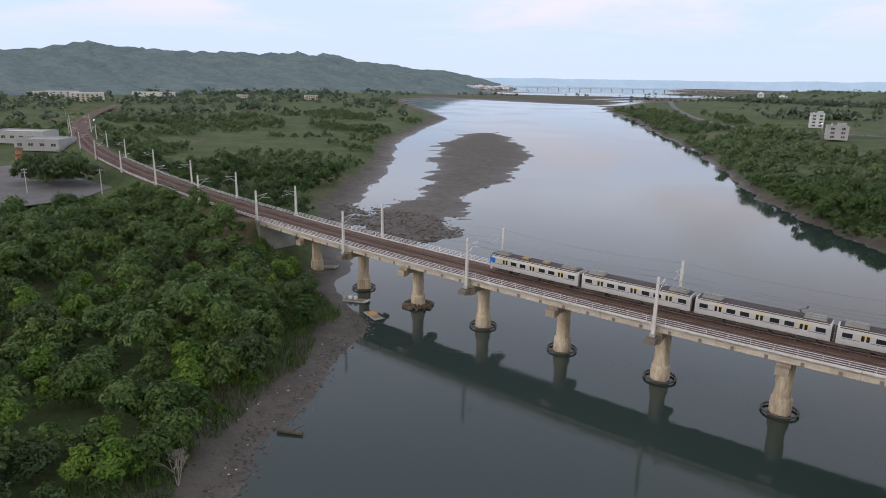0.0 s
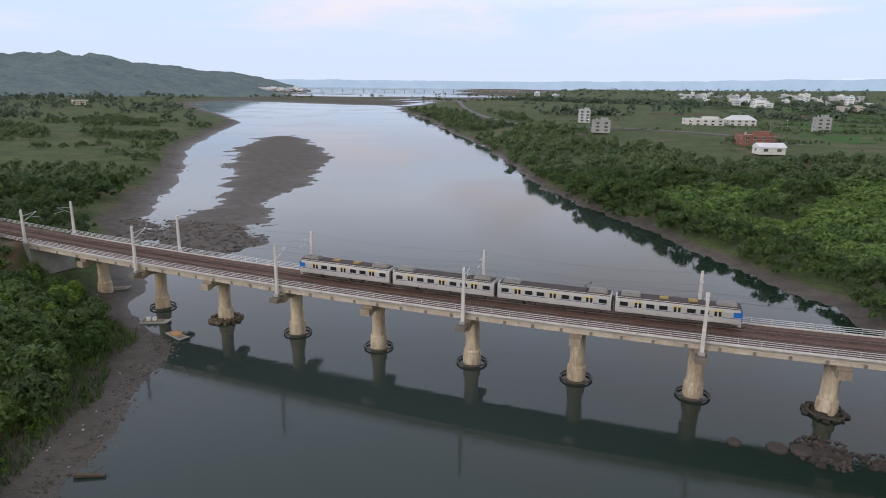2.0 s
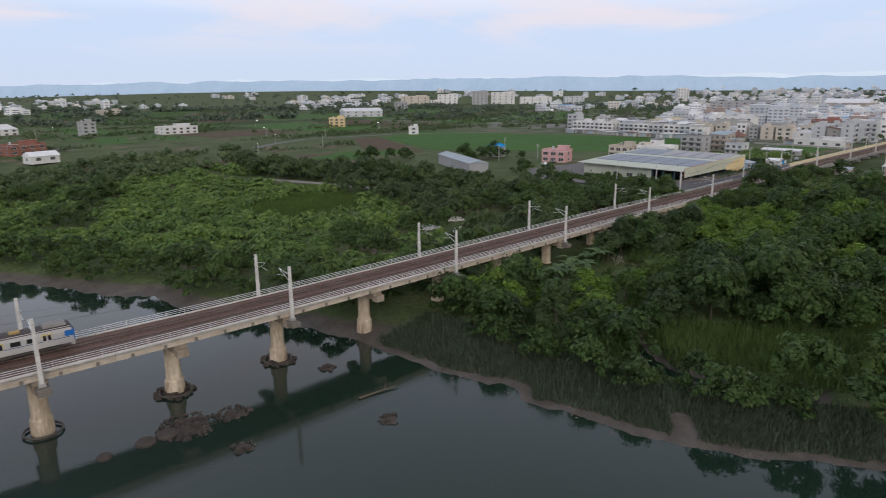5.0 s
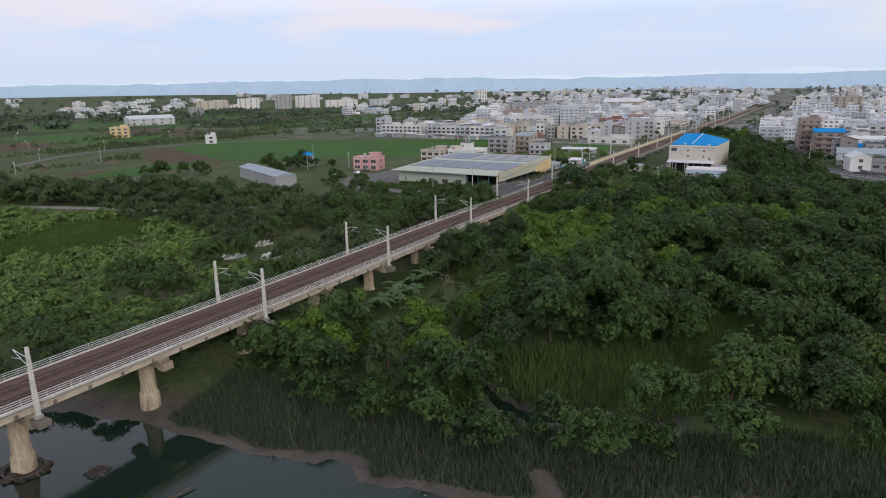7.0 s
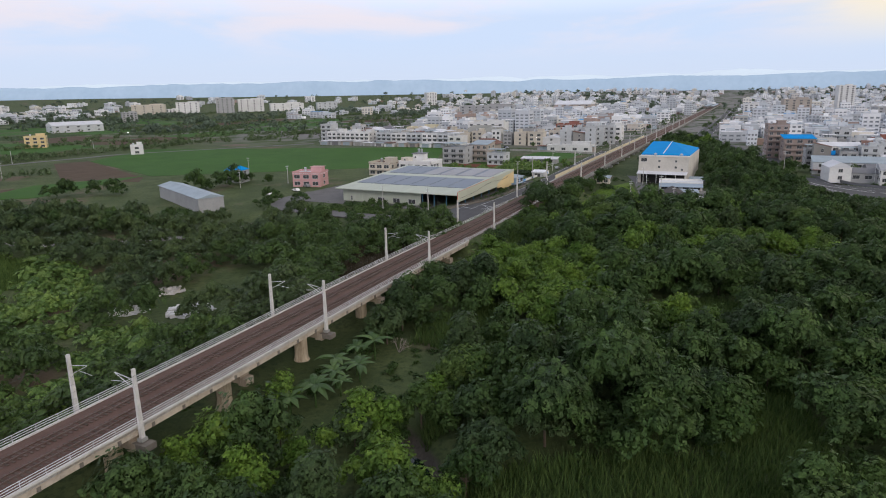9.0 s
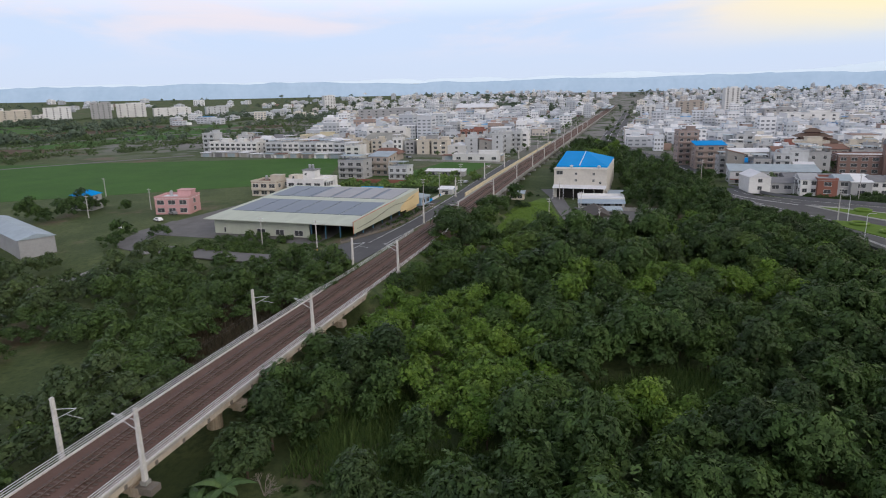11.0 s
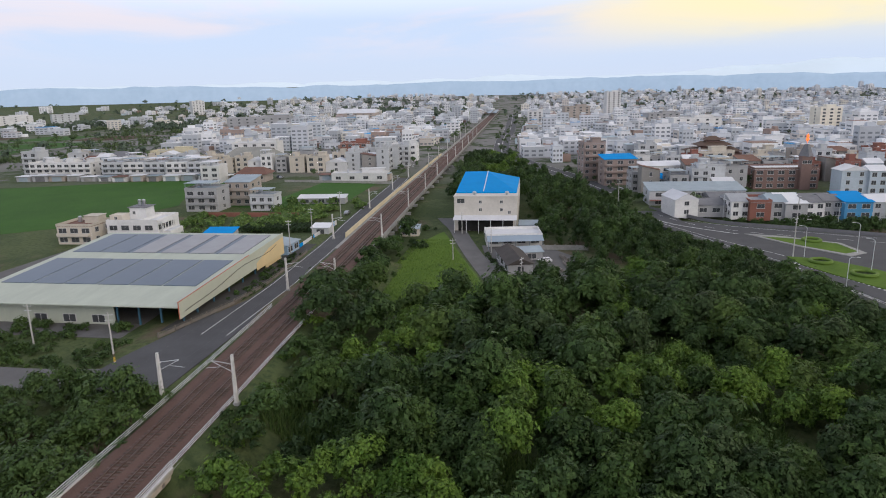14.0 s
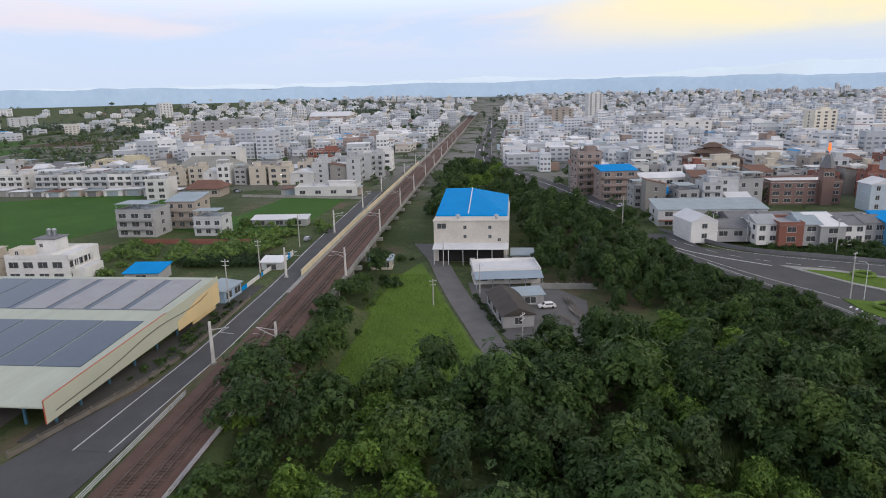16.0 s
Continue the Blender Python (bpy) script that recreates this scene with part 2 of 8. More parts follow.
GALV = mat("galvanised_steel", (0.72, 0.74, 0.75), (0.58, 0.6, 0.61), 0.5, metal=0.15)
WIRE = mat("wire_metal", (0.09, 0.09, 0.09), rough=0.5, metal=0.6)
ASPHALT = mat("asphalt", (0.085, 0.087, 0.09), (0.06, 0.06, 0.063), 0.9, scale=0.15, fine=5, bump=0.01)
OLDROAD = mat("worn_concrete_lane", (0.145, 0.142, 0.138), (0.1, 0.097, 0.093), 0.9, scale=0.2, fine=4)
WHITEPAINT = mat("road_paint", (0.72, 0.72, 0.7), (0.5, 0.5, 0.48), 0.8, scale=1.0)
PADDY = mat("paddy_green", (0.055, 0.13, 0.024), (0.04, 0.096, 0.02), 0.85, scale=0.05, fine=1.5, bump=0.15, bump_scale=2, spec=0.08)
CROP = mat("crop_green", (0.05, 0.08, 0.03), (0.035, 0.056, 0.023), 0.9, scale=0.05, fine=1.2, bump=0.2, bump_scale=1.5, stretch=(1, 4, 1), spec=0.08)
SOIL = mat("ploughed_soil", (0.115, 0.085, 0.06), (0.08, 0.06, 0.042), 0.95, scale=0.1, fine=2, bump=0.1, spec=0.08)
LAWN = mat("rough_lawn", (0.125, 0.2, 0.035), (0.075, 0.13, 0.026), 0.9, scale=0.12, fine=1.0, bump=0.15, bump_scale=2, spec=0.08)
BARK = mat("bark", (0.13, 0.1, 0.075), (0.07, 0.055, 0.04), 0.9, fine=8, bump=0.02)
LEAF_DARK = mat("leaf_dark", (0.056, 0.094, 0.033), (0.040, 0.068, 0.027), 0.5, scale=0.05, fine=1.0, rand=0.22, island=0.17, leaf=0.22, spec=0.14, grain=4.4, gaps=0.36)
LEAF_MID = mat("leaf_mid", (0.078, 0.135, 0.030), (0.052, 0.092, 0.026), 0.5, scale=0.12, fine=1.0, rand=0.28, island=0.17, leaf=0.25, spec=0.14, grain=4.4, gaps=0.36)
LEAF_LIGHT = mat("leaf_light", (0.135, 0.235, 0.034), (0.088, 0.160, 0.027), 0.5, scale=0.12, fine=1.0, rand=0.22, island=0.17, leaf=0.3, spec=0.14, grain=4.4, gaps=0.36)
LEAF_DRY = mat("leaf_dry", (0.085, 0.07, 0.042), (0.06, 0.052, 0.034), 0.8, island=0.4, leaf=0.1, spec=0.2)
WOODS = mat("woods_leaf", (0.030, 0.055, 0.022), (0.076, 0.134, 0.034), 0.5, scale=0.07, fine=0.35, island=0.17, leaf=0.22, spec=0.14, grain=4.2, gaps=0.36)
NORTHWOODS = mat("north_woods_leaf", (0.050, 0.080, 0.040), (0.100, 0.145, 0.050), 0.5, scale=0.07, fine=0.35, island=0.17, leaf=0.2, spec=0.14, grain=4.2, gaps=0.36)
WESTWOODS = mat("west_woods_leaf", (0.055, 0.094, 0.036), (0.115, 0.182, 0.044), 0.5, scale=0.07, fine=0.35, island=0.17, leaf=0.2, spec=0.14, grain=4.2, gaps=0.36)
LIGHTWOODS = mat("light_woods_leaf", (0.068, 0.126, 0.027), (0.152, 0.252, 0.040), 0.5, scale=0.1, fine=0.4, island=0.17, leaf=0.25, spec=0.14, grain=4.2, gaps=0.36)
RIVERWOODS = mat("river_bank_leaf", (0.042, 0.074, 0.028), (0.092, 0.152, 0.040), 0.5, scale=0.07, fine=0.35, island=0.17, leaf=0.22, spec=0.14, grain=4.2, gaps=0.36)
MEADOW = mat("meadow_leaf", (0.090, 0.159, 0.048), (0.166, 0.264, 0.062), 0.55, scale=0.05, fine=0.3, island=0.3, leaf=0.25, spec=0.2, grain=4.0, gaps=0.25)
# Foliage of the distance: haze is mixed into these two leaf colours.
DISTLEAF = mat("hazed_distant_leaf", (0.09, 0.125, 0.092), (0.125, 0.165, 0.115), 0.8, scale=0.01, fine=0.1, island=0.2, spec=0.1, grain=1.2)
FARLEAF = mat("hazed_far_leaf", (0.084, 0.128, 0.062), (0.132, 0.185, 0.082), 0.7, scale=0.02, fine=0.1, island=0.22, leaf=0.15, spec=0.12, grain=2.2, gaps=0.3)
REED = mat("reed_blade", (0.085, 0.14, 0.04), (0.06, 0.1, 0.03), 0.6, scale=0.1, island=0.35, leaf=0.25)
ROCK = mat("river_stone", (0.12, 0.105, 0.09), (0.07, 0.062, 0.055), 0.85, island=0.5, bump=0.03)
GLASS = mat("window_glass", (0.05, 0.056, 0.062), (0.085, 0.09, 0.095), 0.08, spec=0.6)
STEELTANK = mat("stainless_tank", (0.6, 0.62, 0.64), (0.45, 0.47, 0.5), 0.3, metal=0.9)


# ---- mesh building ----
class Shape:
    """Collects faces of several materials for one mesh."""

    def __init__(self):
        self.v, self.f, self.m = [], [], []

    def face(self, pts, m=0):
        n = len(self.v)
        self.v.extend(pts)
        self.f.append(tuple(range(n, n + len(pts))))
        self.m.append(m)

    def solid(self, verts, faces, m=0):
        n = len(self.v)
        self.v.extend(verts)
        for f in faces:
            self.f.append(tuple(n + i for i in f))
            self.m.append(m)

    def box(self, c, s, m=0, yaw=0.0, taper=1.0):
        cx, cy, cz = c
        a, b = math.cos(yaw), math.sin(yaw)
        vs = []
        for k, zz in ((1, -1), (taper, 1)):
            for sx, sy in ((-1, -1), (1, -1), (1, 1), (-1, 1)):
                x, y = sx * s[0] / 2 * k, sy * s[1] / 2 * k
                vs.append((cx + x * a - y * b, cy + x * b + y * a, cz + zz * s[2] / 2))
        self.solid(vs, [(3, 2, 1, 0), (4, 5, 6, 7), (0, 1, 5, 4), (1, 2, 6, 5), (2, 3, 7, 6), (3, 0, 4, 7)], m)
        return self

    def lathe(self, c, rings, n=16, m=0, caps=True):
        """rings: (radius, z) from bottom to top."""
        vs = [(c[0] + r * math.cos(2 * math.pi * i / n), c[1] + r * math.sin(2 * math.pi * i / n), c[2] + z) for r, z in rings for i in range(n)]
        fs = [(k * n + i, k * n + (i + 1) % n, (k + 1) * n + (i + 1) % n, (k + 1) * n + i) for k in range(len(rings) - 1) for i in range(n)]
        if caps:
            fs += [tuple(range(n - 1, -1, -1)), tuple((len(rings) - 1) * n + i for i in range(n))]
        self.solid(vs, fs, m)
        return self

    def tube(self, a, b, r, n=5, m=0, r2=None):
        a, b = Vector(a), Vector(b)
        d = (b - a).normalized()
        u = d.orthogonal().normalized()
        w = d.cross(u)
        r2 = r if r2 is None else r2
        vs = [tuple(p + (u * math.cos(2 * math.pi * i / n) + w * math.sin(2 * math.pi * i / n)) * q) for p, q in ((a, r), (b, r2)) for i in range(n)]
        fs = [(i, (i + 1) % n, n + (i + 1) % n, n + i) for i in range(n)] + [tuple(range(n - 1, -1, -1)), tuple(range(n, 2 * n))]
        self.solid(vs, fs, m)
        return self

    def ring(self, c, big, small, n=24, k=6, m=0):
        vs = [(c[0] + (big + small * math.cos(2 * math.pi * j / k)) * math.cos(2 * math.pi * i / n),
               c[1] + (big + small * math.cos(2 * math.pi * j / k)) * math.sin(2 * math.pi * i / n), c[2] + small * math.sin(2 * math.pi * j / k)) for i in range(n) for j in range(k)]
        fs = [(i * k + j, ((i + 1) % n) * k + j, ((i + 1) % n) * k + (j + 1) % k, i * k + (j + 1) % k) for i in range(n) for j in range(k)]
        self.solid(vs, fs, m)
        return self

    def prism(self, outline, z0, z1, m=0, side=None):
        """An upright block over an outline that runs anticlockwise."""
        n = len(outline)
        vs = [(x, y, z0) for x, y in outline] + [(x, y, z1) for x, y in outline]
        self.solid(vs, [tuple(range(n, 2 * n))], m)
        self.solid(vs, [(i, (i + 1) % n, n + (i + 1) % n, n + i) for i in range(n)], m if side is None else side)
        return self

    def mesh(self, name, mats, smooth=False):
        me = bpy.data.meshes.new(name)
        me.from_pydata(self.v, [], self.f)
        for mm in mats:
            me.materials.append(mm)
        me.polygons.foreach_set("material_index", self.m)
        if smooth:
            me.polygons.foreach_set("use_smooth", [True] * len(self.f))
        me.update()
        return me


def part(name, shape, mats, parent, label="", smooth=False, at=None):
    me = shape if isinstance(shape, bpy.types.Mesh) else shape.mesh(name, mats if isinstance(mats, (list, tuple)) else [mats], smooth)
    ob = new(name, me)
    ob.parent = parent
    if at is not None:
        ob.matrix_basis = at
    if label:
        ob["label"] = label
    return ob


def thing(name, label, category, at=None, group="", kind=""):
    ob = new(name)
    ob.empty_display_size = 0.3
    if at is not None:
        ob.matrix_basis = at
    return tagged(ob, label, category, group, kind)


def single(name, shape, mats, label, category, at=None, group="", kind="", smooth=False):
    ob = new(name, shape if isinstance(shape, bpy.types.Mesh) else shape.mesh(name, mats if isinstance(mats, (list, tuple)) else [mats], smooth))
    if at is not None:
        ob.matrix_basis = at
    return tagged(ob, label, category, group, kind)


def array_mesh(name, verts, quads, mats, index=None, tris=None):
    """A mesh from arrays: quads (n, 4)."""
    me = bpy.data.meshes.new(name)
    me.vertices.add(len(verts))
    me.vertices.foreach_set("co", np.ascontiguousarray(verts, dtype=np.float32).ravel())
    loops = quads.ravel()
    sizes = np.full(len(quads), quads.shape[1])
    me.loops.add(len(loops))
    me.loops.foreach_set("vertex_index", loops.astype(np.int32))
    me.polygons.add(len(quads))
    me.polygons.foreach_set("loop_start", np.concatenate(([0], np.cumsum(sizes)[:-1])).astype(np.int32))
    for mm in mats:
        me.materials.append(mm)
    if index is not None:
        me.polygons.foreach_set("material_index", index.astype(np.int32))
    me.update(calc_edges=True)
    me.validate()
    return me


# ---- the lie of the land ----
def value_noise(x, y, seed=0):
    xi, yi = np.floor(x).astype(np.int64), np.floor(y).astype(np.int64)
    fx, fy = x - xi, y - yi
    fx, fy = fx * fx * (3 - 2 * fx), fy * fy * (3 - 2 * fy)

    def h(a, b):
        n = (a * 374761393 + b * 668265263 + seed * 1442695041) & 0xFFFFFFFF
        n = ((n ^ (n >> 13)) * 1274126177) & 0xFFFFFFFF
        return ((n ^ (n >> 16)) & 0xFFFF) / 65535.0
    return (h(xi, yi) * (1 - fx) + h(xi + 1, yi) * fx) * (1 - fy) + (h(xi, yi + 1) * (1 - fx) + h(xi + 1, yi + 1) * fx) * fy


def fbm(x, y, octaves=4, seed=0):
    s, a = 0.0, 0.5
    for k in range(octaves):
        s = s + a * (value_noise(x * 2 ** k, y * 2 ** k, seed + k) - 0.5)
        a *= 0.5
    return s * 2


SHORE_W = ([-300, 17, 44, 71, 92, 101, 112, 133, 190, 289, 403, 695, 1121, 2500], [-20, -52, -60, -73, -81, -86, -106, -119, -166, -223, -306, -448, -844, -1500])
SHORE_E = ([-300, 17, 40, 88, 106, 140, 175, 227, 309, 387, 505, 654, 854, 1036, 1400, 2500], [150, 95, 81, 76, 73, 62, 48, 14, -33, -62, -104, -174, -256, -352, -520, -1000])
BAR_W = ([160, 172, 240, 304, 361, 404, 435, 527, 545], [-120, -142, -170, -204, -240, -271, -286, -318, -300])
BAR_E = ([160, 172, 240, 304, 361, 404, 435, 527, 545], [-120, -114, -141, -158, -174, -192, -209, -276, -300])


def rail_y(x):
    x = np.asarray(x, float)
    return np.where(x < 68, 107.9 + 0.00056 * (x - 36) ** 2, 108.47 + 0.0370 * (x - 68)) - 0.011 * np.maximum(x - 420, 0) + 0.7 * np.exp(-((x - 178) / 42) ** 2)


def smooth(v, a, b):
    t = np.clip((v - a) / (b - a), 0, 1)
    return t * t * (3 - 2 * t)


def shore_gap(x, y):
    """How far inland of the western and the eastern shore."""
    rag = 5 * fbm(x / 14, y / 14, 4, 3) + 3 * fbm(x / 60, y / 60, 3, 9)
    k = np.where(y > 140, 0.8, 1.0)
    return (np.interp(y, *SHORE_W) - x) * k + rag, (x - np.interp(y, *SHORE_E)) * k + rag


def far_rise(x, y):
    """The tableland far inland, rising towards the east."""
    return 92 * smooth(np.hypot(x, y), 1500, 4500) * smooth(np.arctan2(x, np.maximum(y, -x * 3 - 1)), 0.0, 0.8)


def ground_z(x, y):
    x, y = np.asarray(x, float), np.asarray(y, float)
    dl, dr = shore_gap(x, y)
    west = np.interp(dl, [-30, 0, 9, 17, 60, 200], [-1.8, 0, 0.8, 2.4, 4, 7])
    north = np.interp(dr, [-30, 0, 3, 7, 60, 120, 190], [-1.8, 0, 1.1, 2.6, 3.8, 6.5, 10])
    south = np.interp(dr, [-30, 0, 5, 14, 60, 170, 205, 260], [-1.8, 0, 0.6, 2.0, 3.4, 5.8, 6.8, 6.85])
    south = np.where(x > 330, np.maximum(south, 6.8 + 2.2 * smooth(x, 408, 432)), south)
    ry = rail_y(np.clip(x, -700, 3000))
    east = south + (north - south) * smooth(y, ry - 4, ry + 16)
    # lower flats towards the sea
    z = np.maximum(west, east)
    sb = np.minimum(x - np.interp(y, *BAR_W), np.interp(y, *BAR_E) - x) + 14 * fbm(x / 12, y / 12, 4, 5) + 6 * fbm(x / 4, y / 4, 2, 6)
    bar = np.where((y > 150) & (y < 560), np.interp(sb, [-15, 0, 6, 20], [-1.8, 0, 0.35, 0.6]), -1.8)
    z = np.maximum(z, bar)
    # stony shallows between the bar and the western bank
    sh = 1 - np.hypot((x + 140) / 32, (y - 178) / 17)
    z = np.maximum(z, np.where(sh > 0, 0.5 * fbm(x / 5, y / 5, 3, 8) + 0.25 * sh - 0.05, -1.8))
    delta = fbm(x / 420, y / 130, 4, 12) * 2.6 + 0.7
    creek = np.abs(x - np.interp(y, [940, 1150, 1500, 1900, 2400], [-322, -400, -475, -640, -900])) - 16 - 10 * fbm(x / 60, y / 60, 3, 14)
    delta = np.where(creek < 0, -1.0, delta)
    far = smooth(y, 1150, 1350) * smooth(-x, 250, 420) * (1 - smooth(-x - 0.62 * y, 0, 200))
    z = z * (1 - far) + np.clip(delta, -1.8, 2.0) * far
    sea = smooth(y, 2300, 2450) * smooth(-x - 0.24 * y, 0, 120)
    z = z * (1 - sea) - 1.8 * sea
    z = z + far_rise(x, y)
    wild = smooth(dl, 14, 40) + smooth(dr, 14, 30) * (1 - smooth(x, 190, 240))
    z = z + np.clip(wild, 0, 1) * 0.9 * fbm(x / 18, y / 18, 3, 20)
    # a tidal gully in the southern wood
    gap = np.abs(x - np.interp(y, [30, 42, 54, 63, 72, 80, 90], [110, 106.5, 103, 110, 118, 124, 131]))
    z = np.where((y > 30) & (y < 84) & (x > 95) & (x < 135), np.minimum(z, -0.35 + 0.75 * np.maximum(gap - 1.8, 0)), z)
    # the railway's banks
    off = np.abs(y - ry)
    bank = 11.75 - np.maximum(off - 6.2, 0) * 0.62
    on_bank = ((x < -138) | ((x > 212) & (x < 338))) & (x > -760)
    z = np.where(on_bank & (bank > z), bank, z)
    # level ground north of the line by the yard
    yard = smooth(x, 222, 238) * (1 - smooth(x, 350, 385)) * smooth(y, ry + 2, ry + 8) * (1 - smooth(y, 137, 160))
    z = z * (1 - yard) + np.maximum(z, 11.4) * yard
    pad = smooth(x, 222, 234) * (1 - smooth(x, 350, 385)) * smooth(y, 130, 138) * (1 - smooth(y, 225, 260))
    z = np.where(pad > 0, np.maximum(z, z * (1 - pad) + 10.05 * pad), z)
    lot = smooth(-x, 222, 234) * (1 - smooth(-x, 330, 350)) * smooth(y, 84, 92) * (1 - smooth(off, 0, 1) * 0) * (y < ry - 10)
    z = z * (1 - lot) + 7.6 * lot
    return z


def grid_lines(lo, hi, a, b, fine):
    mid = np.arange(a, b + 0.1, fine)
    out, step, v = [], fine, b
    while v < hi:
        step *= 1.14
        v += step
        out.append(min(v, hi))
    left, step, v = [], fine, a
    while v > lo:
        step *= 1.14
        v -= step
        left.append(max(v, lo))
    return np.array(left[::-1] + list(mid) + out)


def build_ground():
    gx, gy = grid_lines(-4700, 4700, -330, 430, 3.4), grid_lines(-1500, 4700, 0, 545, 3.4)
    X, Y = np.meshgrid(gx, gy)
    Z = ground_z(X, Y)
    nx, ny = len(gx), len(gy)
    idx = np.arange(nx * ny).reshape(ny, nx)
    quads = np.stack([idx[:-1, :-1], idx[:-1, 1:], idx[1:, 1:], idx[1:, :-1]], -1).reshape(-1, 4)
    me = array_mesh("ground", np.stack([X, Y, Z], -1).reshape(-1, 3), quads, [EARTH])
    me.polygons.foreach_set("use_smooth", [True] * len(me.polygons))
    single("ground", me, None, "muddy river banks rising to rough green land", "ground", kind="structure")


build_ground()
w = Shape()
w.face([(-4700, -1500, 0), (600, -1500, 0), (600, 4700, 0), (-4700, 4700, 0)])
single("water", w, WATER, "calm grey-green river water mirroring the sky", "water", kind="structure")


# ---- the railway: viaduct, banks, track ----
def rail_point(x, off=0.0):
    d = 0.5
    t = np.array([2 * d, float(rail_y(x + d) - rail_y(x - d))])
    t /= np.linalg.norm(t)
    return (x - t[1] * off, float(rail_y(x)) + t[0] * off)


def rail_yaw(x):
    return math.atan2(float(rail_y(x + 0.5) - rail_y(x - 0.5)), 1.0)


def sweep(x0, x1, profile, step=5.0, m=0, shape=None, closed=True):
    """A profile of (offset, z), anticlockwise as seen looking along +x, drawn along the line."""
    s = shape or Shape()
    n = max(1, round(abs(x1 - x0) / step))
    xs = [x0 + (x1 - x0) * i / n for i in range(n + 1)]
    k = len(profile)
    vs = [(*rail_point(x, o), z) for x in xs for o, z in profile]
    rng = range(k) if closed else range(k - 1)
    fs = [(i * k + j, (i + 1) * k + j, (i + 1) * k + (j + 1) % k, i * k + (j + 1) % k) for i in range(n) for j in rng]
    if closed:
        fs += [tuple(range(k)), tuple(n * k + j for j in range(k - 1, -1, -1))]
    s.solid(vs, fs, m)
    return s


PIERS = [-118.0, -99.5, -81.3, -62.9, -44.2, -25.0, -5.7, 13.8, 34.0, 54.0, 75.0, 97.0, 118.5, 140.0, 163.0, 186.5, 201.0]
TOWN_PIERS = [348.0 + 19.5 * i for i in range(40)]
ENDS = [-136.0] + [(a + b) / 2 for a, b in zip(PIERS, PIERS[1:])] + [214.0]
HALF = 5.6
MAST_PIERS = [-99.5, -62.9, -25.0, 13.8, 54.0, 97.0, 140.0, 186.5]


CAPC = mat("stained_cap_concrete", (0.42, 0.36, 0.28), (0.24, 0.19, 0.14), 0.88, scale=0.45, fine=2.5, bump=0.02, stretch=(1, 1, 0.4))
DARKCONC = mat("dark_stained_concrete", (0.2, 0.18, 0.15), (0.13, 0.115, 0.1), 0.9, scale=0.6)


def build_pier(x, top=10.3):
    px, py = rail_point(x)
    g = min(float(ground_z(px, py)), 0.8)
    if top < 10:
        g = float(ground_z(px, py))
    p = thing("bridge_pier", "round weathered concrete pier with a hammerhead cap", "bridge pier", pose(px, py, 0, 0, 0, math.degrees(rail_yaw(x))), "piers under the railway bridge")
    c = Shape().lathe((0, 0, 0), [(1.66, g - 1.5), (1.66, max(g, 0) + 1.5), (1.58, max(g, 0) + 2.2), (1.6, max(g, 0) + 2.5), (1.36, max(g, 0) + 2.9), (1.27, max(g, 0) + 4.2), (1.27, top - 2.2), (1.4, top - 1.5)], 20)
    part("column", c, CONCRETE, p, smooth=False)
    cap = Shape().box((0, 0, top - 0.75), (2.1, 9.6, 1.5)).box((0, -5.0, top - 1.25), (1.9, 1.6, 1.3)).box((0, 5.0, top - 1.25), (1.9, 1.6, 1.3))
    part("cap", cap, CAPC, p, "brown stained concrete cap")
    if x in MAST_PIERS:
        for side in (-1, 1):
            part("mast_bracket", Shape().box((0, side * 6.5, top - 1.0), (1.8, 2.4, 0.9)), DARKCONC, p, "stained concrete bracket")
    if g < 0.3:
        part("fender_ring", Shape().ring((0, 0, 0.35), 2.7, 0.19), DARKRUB, p, "dark ring round the pier at the water")
    return p


PALEBEAM = mat("pale_beam", (0.66, 0.65, 0.62), (0.45, 0.43, 0.4), 0.85, scale=0.5, fine=3)


def build_viaduct():
    for x in PIERS:
        build_pier(x)
    for i, (a, b) in enumerate(zip(ENDS, ENDS[1:])):
        span = thing("bridge_span", "concrete railway bridge span with stained edge beams", "bridge span", group="spans of the railway bridge")
        part("girder", sweep(a + 0.03, b - 0.03, [(-3.9, 10.32), (3.9, 10.32), (4.1, 11.3), (-4.1, 11.3)]), GIRDER, span)
        part("deck_slab", sweep(a + 0.03, b - 0.03, [(-HALF, 11.25), (HALF, 11.25), (HALF, 11.75), (-HALF, 11.75)]), GIRDER, span)
        for side in (-1, 1):
            lo, hi = sorted((side * HALF, side * (HALF - 0.35)))
            part("edge_beam", sweep(a + 0.03, b - 0.03, [(lo, 11.42), (hi, 11.42), (hi, 12.05), (lo, 12.05)]), PALEBEAM, span, "pale grey edge beam")
            lo, hi = sorted((side * (HALF - 0.14), side * (HALF - 0.5)))
            part("fascia", sweep(a + 0.03, b - 0.03, [(lo, 10.55), (hi, 10.55), (hi, 11.42), (lo, 11.42)]), GIRDER, span)
            n = 4
            for k in range(n):
                xk = a + (b - a) * (k + 0.5) / n
                s = Shape().box((*rail_point(xk, side * (HALF - 0.3)), 10.98), (0.5, 0.5, 0.86), yaw=rail_yaw(xk))
                part("corbel", s, DARKCONC, span, "dark stained joint block")
    for x0, s in ((-136.0, -1), (214.0, 1)):
        a = thing("bridge_abutment", "grey concrete bridge abutment in the bank", "abutment")
        part("wall", sweep(x0, x0 + s * 2.5, [(-5.6, 3.0), (5.6, 3.0), (5.6, 11.7), (-5.6, 11.7)] if s > 0 else [(-5.6, 3.0), (5.6, 3.0), (5.6, 11.7), (-5.6, 11.7)], 2.5), GREYC, a)


build_viaduct()


